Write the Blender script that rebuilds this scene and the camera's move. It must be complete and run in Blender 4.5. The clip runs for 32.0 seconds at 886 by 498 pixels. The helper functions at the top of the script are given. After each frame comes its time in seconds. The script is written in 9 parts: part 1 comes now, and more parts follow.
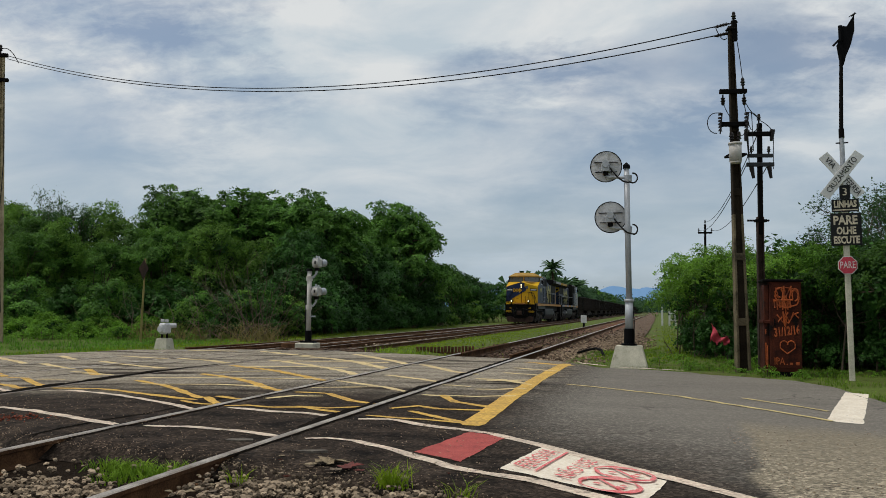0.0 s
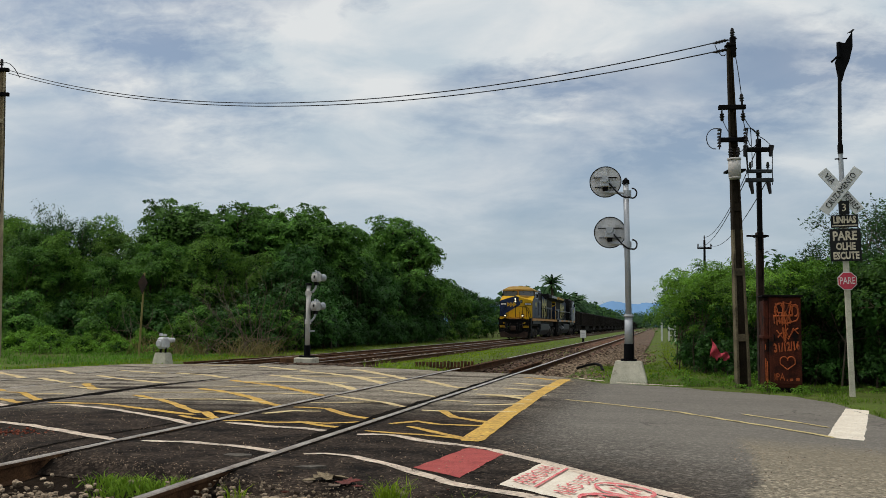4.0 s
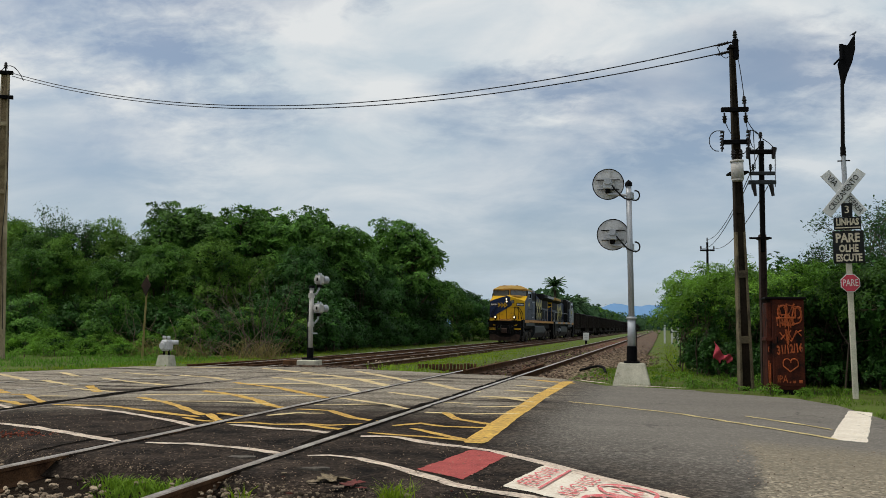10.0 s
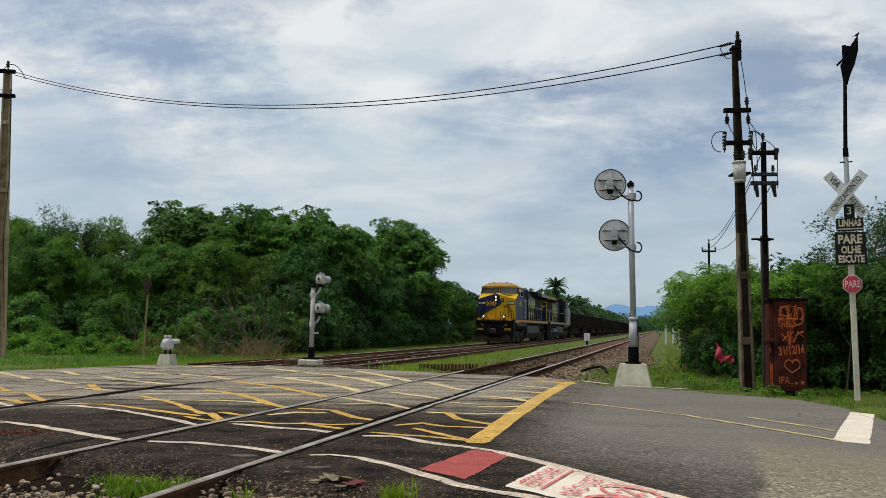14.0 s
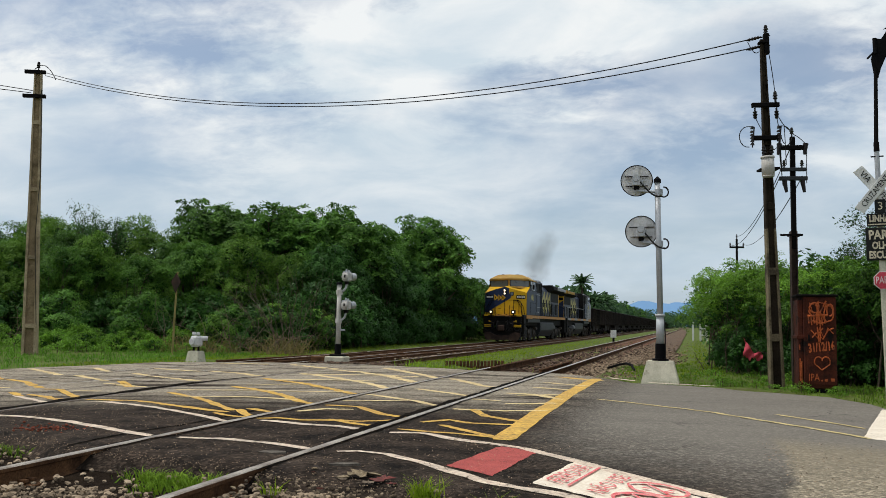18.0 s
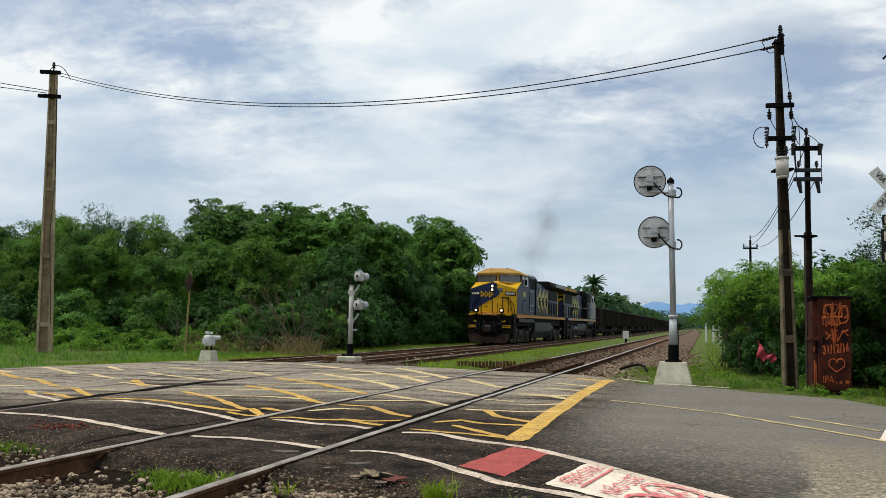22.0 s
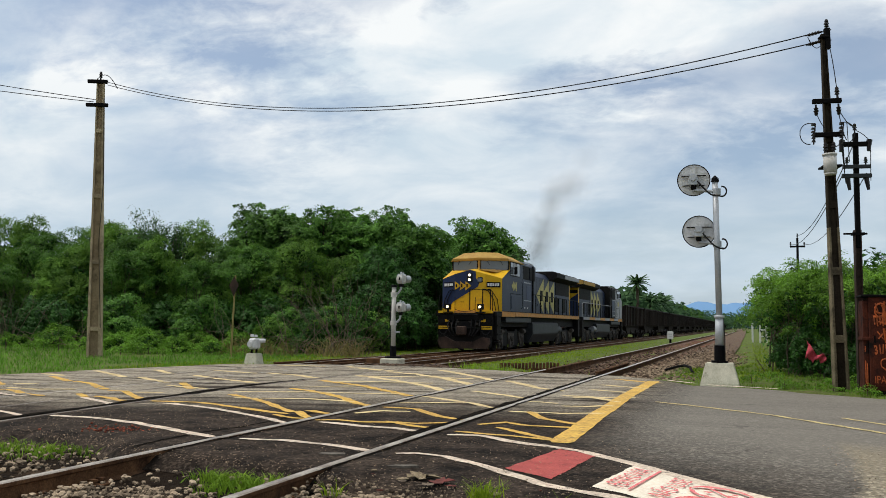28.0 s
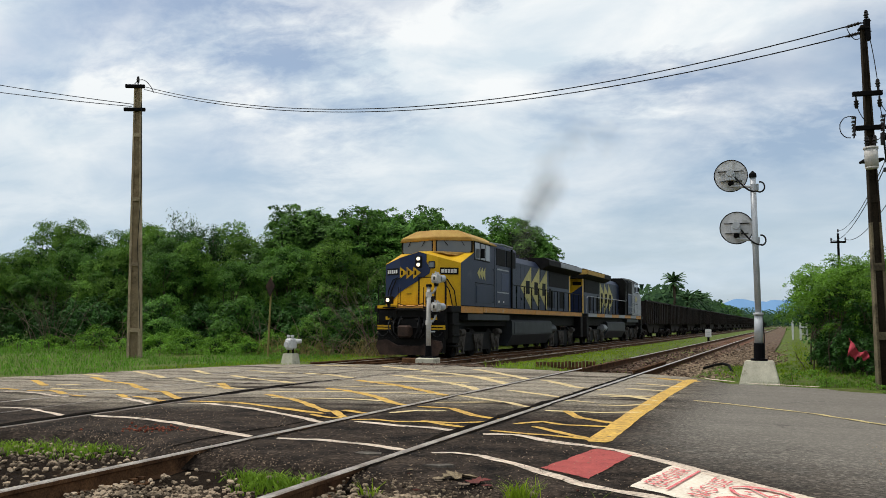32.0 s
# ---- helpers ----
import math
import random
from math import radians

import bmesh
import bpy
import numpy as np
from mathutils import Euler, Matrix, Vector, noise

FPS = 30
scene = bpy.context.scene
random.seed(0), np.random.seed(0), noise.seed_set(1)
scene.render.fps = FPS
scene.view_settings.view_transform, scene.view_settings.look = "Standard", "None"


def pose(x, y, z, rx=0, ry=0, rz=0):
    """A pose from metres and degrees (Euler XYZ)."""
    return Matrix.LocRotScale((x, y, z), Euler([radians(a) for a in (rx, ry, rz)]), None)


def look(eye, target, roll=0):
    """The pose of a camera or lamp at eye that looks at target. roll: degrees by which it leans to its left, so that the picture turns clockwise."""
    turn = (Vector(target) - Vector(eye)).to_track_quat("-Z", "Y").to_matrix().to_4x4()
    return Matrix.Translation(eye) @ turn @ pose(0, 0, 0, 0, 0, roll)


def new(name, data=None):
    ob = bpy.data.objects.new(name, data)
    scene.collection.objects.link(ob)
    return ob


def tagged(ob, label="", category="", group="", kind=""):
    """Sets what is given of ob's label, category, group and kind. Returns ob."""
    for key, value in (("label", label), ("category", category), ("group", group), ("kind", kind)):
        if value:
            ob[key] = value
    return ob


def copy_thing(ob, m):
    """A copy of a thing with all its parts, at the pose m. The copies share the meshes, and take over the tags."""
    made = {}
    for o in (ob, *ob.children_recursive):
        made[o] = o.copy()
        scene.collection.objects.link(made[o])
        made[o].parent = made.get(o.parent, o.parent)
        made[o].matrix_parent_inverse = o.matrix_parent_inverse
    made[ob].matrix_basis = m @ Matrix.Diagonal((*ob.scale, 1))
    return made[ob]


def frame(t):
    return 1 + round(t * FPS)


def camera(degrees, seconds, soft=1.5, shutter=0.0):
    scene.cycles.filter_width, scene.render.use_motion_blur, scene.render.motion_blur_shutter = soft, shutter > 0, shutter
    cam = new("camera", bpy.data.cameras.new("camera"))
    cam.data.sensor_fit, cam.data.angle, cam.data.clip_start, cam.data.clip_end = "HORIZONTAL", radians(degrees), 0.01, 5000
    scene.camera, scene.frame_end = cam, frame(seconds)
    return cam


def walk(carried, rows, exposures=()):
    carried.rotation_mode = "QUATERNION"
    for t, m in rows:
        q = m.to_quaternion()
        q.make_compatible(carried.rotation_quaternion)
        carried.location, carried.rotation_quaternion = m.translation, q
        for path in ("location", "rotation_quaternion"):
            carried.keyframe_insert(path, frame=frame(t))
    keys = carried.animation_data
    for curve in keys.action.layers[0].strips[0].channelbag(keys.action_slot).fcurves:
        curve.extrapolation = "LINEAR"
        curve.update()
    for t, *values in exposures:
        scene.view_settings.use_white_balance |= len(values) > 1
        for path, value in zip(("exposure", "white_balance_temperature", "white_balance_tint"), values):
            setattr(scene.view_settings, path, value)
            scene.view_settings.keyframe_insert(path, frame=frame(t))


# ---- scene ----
PATH = [
    (0.0, pose(0.046, 0.038, 1.098, 93.873, -0.655, 13.732)),
    (0.5, pose(0.046, 0.040, 1.101, 94.106, -0.677, 13.680)),
    (1.0, pose(0.046, 0.040, 1.099, 94.302, -0.769, 13.702)),
    (1.5, pose(0.049, 0.042, 1.097, 94.428, -0.824, 13.709)),
    (2.0, pose(0.046, 0.044, 1.097, 94.480, -0.788, 13.763)),
    (2.5, pose(0.045, 0.045, 1.096, 94.640, -0.776, 13.753)),
    (3.0, pose(0.044, 0.045, 1.096, 94.749, -0.754, 13.713)),
    (3.5, pose(0.043, 0.045, 1.099, 94.815, -0.756, 13.664)),
    (5.5, pose(0.042, 0.040, 1.096, 94.851, -0.846, 13.768)),
    (6.0, pose(0.040, 0.038, 1.097, 94.870, -0.808, 13.792)),
    (6.5, pose(0.036, 0.035, 1.096, 94.854, -0.780, 13.771)),
    (7.0, pose(0.037, 0.034, 1.098, 94.856, -0.736, 13.815)),
    (7.5, pose(0.041, 0.032, 1.097, 94.867, -0.666, 13.819)),
    (8.0, pose(0.041, 0.029, 1.097, 94.876, -0.691, 13.858)),
    (8.5, pose(0.040, 0.026, 1.097, 94.889, -0.697, 13.820)),
    (9.0, pose(0.040, 0.024, 1.098, 94.893, -0.643, 13.817)),
    (9.5, pose(0.040, 0.022, 1.097, 94.941, -0.683, 13.856)),
    (10.0, pose(0.042, 0.023, 1.096, 94.987, -0.755, 13.853)),
    (10.5, pose(0.044, 0.026, 1.094, 95.019, -0.826, 13.867)),
    (11.0, pose(0.046, 0.028, 1.093, 95.024, -0.867, 13.896)),
    (11.5, pose(0.041, 0.030, 1.094, 94.983, -0.786, 13.856)),
    (12.0, pose(0.041, 0.032, 1.092, 94.998, -0.736, 13.827)),
    (12.5, pose(0.040, 0.033, 1.091, 95.012, -0.783, 13.844)),
    (13.0, pose(0.037, 0.032, 1.090, 95.016, -0.858, 13.912)),
    (13.5, pose(0.031, 0.028, 1.092, 95.003, -0.961, 13.906)),
    (14.0, pose(0.028, 0.026, 1.092, 94.997, -0.954, 13.908)),
    (14.5, pose(0.031, 0.023, 1.089, 94.984, -1.017, 13.861)),
    (16.5, pose(0.032, 0.020, 1.088, 94.818, -0.910, 14.873)),
    (17.0, pose(0.031, 0.017, 1.090, 94.810, -0.827, 15.095)),
    (17.5, pose(0.026, 0.011, 1.094, 94.753, -0.846, 15.332)),
    (18.0, pose(0.025, 0.006, 1.095, 94.762, -0.897, 15.565)),
    (18.5, pose(0.024, 0.002, 1.095, 94.750, -1.040, 15.790)),
    (19.0, pose(0.027, -0.001, 1.096, 94.749, -1.045, 16.053)),
    (19.5, pose(0.024, -0.003, 1.096, 94.708, -0.998, 16.205)),
    (20.0, pose(0.024, -0.003, 1.095, 94.738, -1.005, 16.293)),
    (20.5, pose(0.024, -0.001, 1.093, 94.735, -1.030, 16.322)),
    (21.0, pose(0.020, 0.000, 1.095, 94.759, -1.053, 16.337)),
    (21.5, pose(0.019, 0.004, 1.094, 94.768, -1.118, 16.311)),
    (22.0, pose(0.017, 0.004, 1.095, 94.765, -1.111, 16.329)),
    (22.5, pose(0.017, 0.003, 1.095, 94.752, -1.066, 16.372)),
    (23.0, pose(0.019, 0.003, 1.093, 94.777, -0.948, 16.455)),
    (23.5, pose(0.017, 0.002, 1.097, 94.760, -0.871, 16.756)),
    (24.0, pose(0.014, 0.001, 1.096, 94.745, -0.898, 16.995)),
    (24.5, pose(0.012, 0.001, 1.096, 94.781, -0.936, 17.265)),
    (25.0, pose(0.010, -0.002, 1.097, 94.761, -0.961, 17.539)),
    (25.5, pose(0.008, -0.007, 1.100, 94.772, -0.991, 17.781)),
    (27.5, pose(0.005, -0.015, 1.099, 94.792, -0.828, 18.838)),
    (28.0, pose(0.002, -0.019, 1.102, 94.827, -0.727, 19.037)),
    (28.5, pose(0.002, -0.020, 1.104, 94.808, -0.446, 19.351)),
    (29.0, pose(0.000, -0.020, 1.105, 94.811, -0.380, 19.559)),
    (29.5, pose(0.002, -0.019, 1.105, 94.812, -0.402, 19.804)),
    (30.0, pose(0.003, -0.019, 1.104, 94.784, -0.344, 20.079)),
    (30.5, pose(0.001, -0.016, 1.103, 94.767, -0.315, 20.391)),
    (31.0, pose(-0.001, -0.012, 1.101, 94.751, -0.362, 20.630)),
    (31.5, pose(-0.004, -0.009, 1.101, 94.760, -0.376, 20.935)),
    (32.0, pose(0.000, 0.000, 1.100, 94.769, -0.360, 21.318))
]
cam = camera(53.36, 32.0, soft=0.7)
walk(cam, PATH, exposures=[(0.0, -0.46), (3.0, -0.39), (6.0, -0.42), (9.0, -0.39), (14.0, -0.28), (19.0, -0.12), (25.0, -0.07), (32.0, -0.06)])

# ---- light: bright high cloud, soft sun ----
SUN_ELEV, SUN_AZ = radians(66), radians(-105)
world = bpy.data.worlds.new("sky")
scene.world = world
world.use_nodes = True
wn, wl = world.node_tree.nodes, world.node_tree.links
wn.clear()


def wnode(kind, **kw):
    n = wn.new(kind)
    for k, v in kw.items():
        n.inputs[k].default_value = v
    return n


def wmath(op, a, b=None, c=None):
    n = wn.new("ShaderNodeMath")
    n.operation = op
    for i, v in enumerate((a, b, c)):
        if v is None:
            continue
        if isinstance(v, (int, float)):
            n.inputs[i].default_value = v
        else:
            wl.new(v, n.inputs[i])
    return n.outputs[0]


w_out = wn.new("ShaderNodeOutputWorld")
w_sky = wn.new("ShaderNodeTexSky")
w_sky.sky_type, w_sky.sun_disc = "NISHITA", False
w_sky.sun_elevation, w_sky.sun_rotation = SUN_ELEV, SUN_AZ
w_sky.air_density, w_sky.dust_density, w_sky.ozone_density = 0.9, 1.6, 0.8
w_bg_sky = wnode("ShaderNodeBackground", Strength=0.13)
wl.new(w_sky.outputs[0], w_bg_sky.inputs[0])
w_tc = wn.new("ShaderNodeTexCoord")
w_sep = wn.new("ShaderNodeSeparateXYZ")
wl.new(w_tc.outputs["Generated"], w_sep.inputs[0])
w_h = wmath("MAXIMUM", w_sep.outputs[2], 0.0)
w_den = wmath("ADD", w_h, 0.30)
w_px = wmath("DIVIDE", w_sep.outputs[0], w_den)
w_py = wmath("DIVIDE", w_sep.outputs[1], w_den)
w_comb = wn.new("ShaderNodeCombineXYZ")
wl.new(w_px, w_comb.inputs[0])
wl.new(w_py, w_comb.inputs[1])


def wnoise(scale, detail, rough, stretch, turn, shift):
    m = wn.new("ShaderNodeMapping")
    m.inputs["Rotation"].default_value = (0, 0, radians(turn))
    m.inputs["Scale"].default_value = stretch
    m.inputs["Location"].default_value = shift
    wl.new(w_comb.outputs[0], m.inputs[0])
    n = wnode("ShaderNodeTexNoise", Scale=scale, Detail=detail, Roughness=rough)
    n.inputs["Distortion"].default_value = 0.35
    wl.new(m.outputs[0], n.inputs["Vector"])
    return n.outputs[0]


w_big = wnoise(1.25, 3, 0.5, (0.8, 1.3, 1), -28, (3.1, 0.4, 0))
w_fine = wnoise(3.4, 7, 0.56, (0.9, 1.2, 1), -32, (0.3, 7.7, 0))
w_rip = wnoise(17.0, 6, 0.62, (1.0, 1.25, 1), -20, (5.3, 1.7, 0))
# small crisp cloudlets in some stretches, a smooth veil in others
w_veil = wnoise(1.7, 2, 0.5, (1.0, 1.0, 1), 15, (8.2, 2.6, 0))
w_amp = wmath("MINIMUM", wmath("MAXIMUM", wmath("MULTIPLY", wmath("SUBTRACT", w_veil, 0.40), 5.0), 0.12), 1.0)
w_det = wmath("ADD", wmath("MULTIPLY", wmath("SUBTRACT", w_fine, 0.5), 0.34), wmath("MULTIPLY", wmath("SUBTRACT", w_rip, 0.5), 0.20))
w_mix = wmath("ADD", wmath("ADD", wmath("MULTIPLY", w_big, 0.62), 0.19), wmath("MULTIPLY", w_det, w_amp))
# the streaks blur out in the low haze
w_fade = wmath("MINIMUM", wmath("ADD", wmath("MULTIPLY", w_h, 3.0), 0.22), 1.0)
w_mix = wmath("ADD", wmath("MULTIPLY", wmath("SUBTRACT", w_mix, 0.515), w_fade), 0.515)
w_soft = wmath("ADD", wmath("MULTIPLY", wmath("SUBTRACT", w_fine, 0.5), w_fade), 0.5)
w_ramp = wn.new("ShaderNodeValToRGB")
w_ramp.color_ramp.elements[0].position, w_ramp.color_ramp.elements[0].color = 0.40, (0.22, 0.22, 0.22, 1)
w_ramp.color_ramp.elements[1].position, w_ramp.color_ramp.elements[1].color = 0.535, (1, 1, 1, 1)
wl.new(w_mix, w_ramp.inputs[0])
w_cloud_tint = wn.new("ShaderNodeValToRGB")
w_cloud_tint.color_ramp.elements[0].position, w_cloud_tint.color_ramp.elements[0].color = 0.38, (0.665, 0.77, 0.85, 1)
w_cloud_tint.color_ramp.elements[1].position, w_cloud_tint.color_ramp.elements[1].color = 0.60, (0.935, 0.965, 0.975, 1)
wl.new(w_soft, w_cloud_tint.inputs[0])
w_bg_cloud = wnode("ShaderNodeBackground", Strength=1.04)
# thin haze: the cloud deck greys and blues towards the horizon
w_low = wn.new("ShaderNodeValToRGB")
w_low.color_ramp.elements[0].position, w_low.color_ramp.elements[0].color = 0.0, (0.63, 0.725, 0.81, 1)
w_low.color_ramp.elements[1].position, w_low.color_ramp.elements[1].color = 0.26, (1, 1, 1, 1)
wl.new(w_h, w_low.inputs[0])
w_deck = wn.new("ShaderNodeMix")
w_deck.data_type, w_deck.blend_type = "RGBA", "MULTIPLY"
w_deck.inputs[0].default_value = 1.0
wl.new(w_cloud_tint.outputs[0], w_deck.inputs[6])
wl.new(w_low.outputs[0], w_deck.inputs[7])
wl.new(w_deck.outputs[2], w_bg_cloud.inputs[0])
w_mixs = wn.new("ShaderNodeMixShader")
wl.new(w_ramp.outputs[0], w_mixs.inputs[0])
wl.new(w_bg_sky.outputs[0], w_mixs.inputs[1])
wl.new(w_bg_cloud.outputs[0], w_mixs.inputs[2])
wl.new(w_mixs.outputs[0], w_out.inputs[0])

sun = new("sun", bpy.data.lights.new("sun", "SUN"))
sun.data.energy, sun.data.angle, sun.data.color = 2.8, radians(9), (1.0, 0.95, 0.88)
sun.matrix_world = look((0, 0, 50), (-math.sin(SUN_AZ) * 50, -math.cos(SUN_AZ) * 50, 50 - math.tan(SUN_ELEV) * 50))


# ---- materials ----
def material(name, base, rough=0.7, metal=0.0, second=None, amount=0.35, scale=6.0, fine=60.0, bump=0.25, bump_dist=0.01, vary=0.0, stain=None, stain_scale=1.2, stain_at=0.55, spec=0.18, grain=0.45):
    """A surface with variation at two scales, an optional second stain colour, relief and object-to-object variation."""
    m = bpy.data.materials.new(name)
    m.use_nodes = True
    nt = m.node_tree
    n, l = nt.nodes, nt.links
    b = n["Principled BSDF"]
    b.inputs["Roughness"].default_value, b.inputs["Metallic"].default_value = rough, metal
    b.inputs["Specular IOR Level"].default_value = spec
    tc = n.new("ShaderNodeTexCoord")
    second = second or tuple(c * 0.6 for c in base)

    def nz(sc, det):
        t = n.new("ShaderNodeTexNoise")
        t.inputs["Scale"].default_value, t.inputs["Detail"].default_value, t.inputs["Roughness"].default_value = sc, det, 0.6
        l.new(tc.outputs["Object"], t.inputs["Vector"])
        return t

    a, f = nz(scale, 5), nz(fine, 3)
    ramp = n.new("ShaderNodeValToRGB")
    ramp.color_ramp.elements[0].position, ramp.color_ramp.elements[1].position = 0.5 - amount * 0.5, 0.5 + amount * 0.5
    ramp.color_ramp.elements[0].color, ramp.color_ramp.elements[1].color = (*second, 1), (*base, 1)
    l.new(a.outputs[0], ramp.inputs[0])
    mix = n.new("ShaderNodeMix")
    mix.data_type, mix.blend_type = "RGBA", "OVERLAY"
    mix.inputs[0].default_value = grain
    fr = n.new("ShaderNodeMapRange")
    fr.inputs[1].default_value, fr.inputs[2].default_value, fr.inputs[3].default_value, fr.inputs[4].default_value = 0.3, 0.7, 0.08, 0.92
    l.new(f.outputs[0], fr.inputs[0])
    l.new(ramp.outputs[0], mix.inputs[6])
    l.new(fr.outputs[0], mix.inputs[7])
    col = mix.outputs[2]
    if stain:
        s = nz(stain_scale, 6)
        sr = n.new("ShaderNodeValToRGB")
        sr.color_ramp.elements[0].position, sr.color_ramp.elements[1].position = stain_at, stain_at + 0.12
        l.new(s.outputs[0], sr.inputs[0])
        sm = n.new("ShaderNodeMix")
        sm.data_type = "RGBA"
        l.new(sr.outputs[0], sm.inputs[0])
        l.new(col, sm.inputs[6])
        sm.inputs[7].default_value = (*stain, 1)
        col = sm.outputs[2]
    if vary:
        oi = n.new("ShaderNodeObjectInfo")
        hsv = n.new("ShaderNodeHueSaturation")
        mr = n.new("ShaderNodeMapRange")
        mr.inputs[3].default_value, mr.inputs[4].default_value = 1 - vary, 1 + vary
        l.new(oi.outputs["Random"], mr.inputs[0])
        l.new(mr.outputs[0], hsv.inputs["Value"])
        l.new(col, hsv.inputs["Color"])
        col = hsv.outputs[0]
    l.new(col, b.inputs["Base Color"])
    if bump:
        bp = n.new("ShaderNodeBump")
        bp.inputs["Strength"].default_value, bp.inputs["Distance"].default_value = bump, bump_dist
        ad = n.new("ShaderNodeMath")
        l.new(a.outputs[0], ad.inputs[0])
        l.new(f.outputs[0], ad.inputs[1])
        l.new(ad.outputs[0], bp.inputs["Height"])
        l.new(bp.outputs[0], b.inputs["Normal"])
    return m


def island_material(name, dark, light, rough=0.75, trans=0.0):
    """Loose pieces in one mesh (leaves, stones) that differ piece by piece."""
    m = bpy.data.materials.new(name)
    m.use_nodes = True
    n, l = m.node_tree.nodes, m.node_tree.links
    b = n["Principled BSDF"]
    b.inputs["Roughness"].default_value = rough
    b.inputs["Specular IOR Level"].default_value = 0.08
    g = n.new("ShaderNodeNewGeometry")
    r = n.new("ShaderNodeValToRGB")
    r.color_ramp.elements[0].color, r.color_ramp.elements[1].color = (*dark, 1), (*light, 1)
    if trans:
        # noise bakes patches of light and dark into the leaf and blade colour
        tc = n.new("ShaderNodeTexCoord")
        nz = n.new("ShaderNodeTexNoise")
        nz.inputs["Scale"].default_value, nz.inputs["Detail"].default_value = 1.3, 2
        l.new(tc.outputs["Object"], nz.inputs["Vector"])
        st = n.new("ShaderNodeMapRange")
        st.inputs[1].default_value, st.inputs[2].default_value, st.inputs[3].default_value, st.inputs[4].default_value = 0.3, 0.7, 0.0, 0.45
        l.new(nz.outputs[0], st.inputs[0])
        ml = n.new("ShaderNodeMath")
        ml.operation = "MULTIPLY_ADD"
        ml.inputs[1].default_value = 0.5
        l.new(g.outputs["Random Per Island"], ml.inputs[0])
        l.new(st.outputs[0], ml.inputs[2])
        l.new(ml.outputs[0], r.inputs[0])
    else:
        l.new(g.outputs["Random Per Island"], r.inputs[0])
    oi = n.new("ShaderNodeObjectInfo")
    hsv = n.new("ShaderNodeHueSaturation")
    mr = n.new("ShaderNodeMapRange")
    mr.inputs[3].default_value, mr.inputs[4].default_value = 0.72, 1.25
    l.new(oi.outputs["Random"], mr.inputs[0])
    l.new(mr.outputs[0], hsv.inputs["Value"])
    l.new(r.outputs[0], hsv.inputs["Color"])
    l.new(hsv.outputs[0], b.inputs["Base Color"])
    if trans:
        t = n.new("ShaderNodeBsdfTranslucent")
        l.new(hsv.outputs[0], t.inputs[0])
        mx = n.new("ShaderNodeMixShader")
        mx.inputs[0].default_value = trans
        l.new(b.outputs[0], mx.inputs[1])
        l.new(t.outputs[0], mx.inputs[2])
        l.new(mx.outputs[0], n["Material Output"].inputs[0])
    return m


def glow_material(name, colour, strength):
    m = bpy.data.materials.new(name)
    m.use_nodes = True
    b = m.node_tree.nodes["Principled BSDF"]
    b.inputs["Base Color"].default_value = (*colour, 1)
    b.inputs["Emission Color"].default_value = (*colour, 1)
    b.inputs["Emission Strength"].default_value = strength
    return m


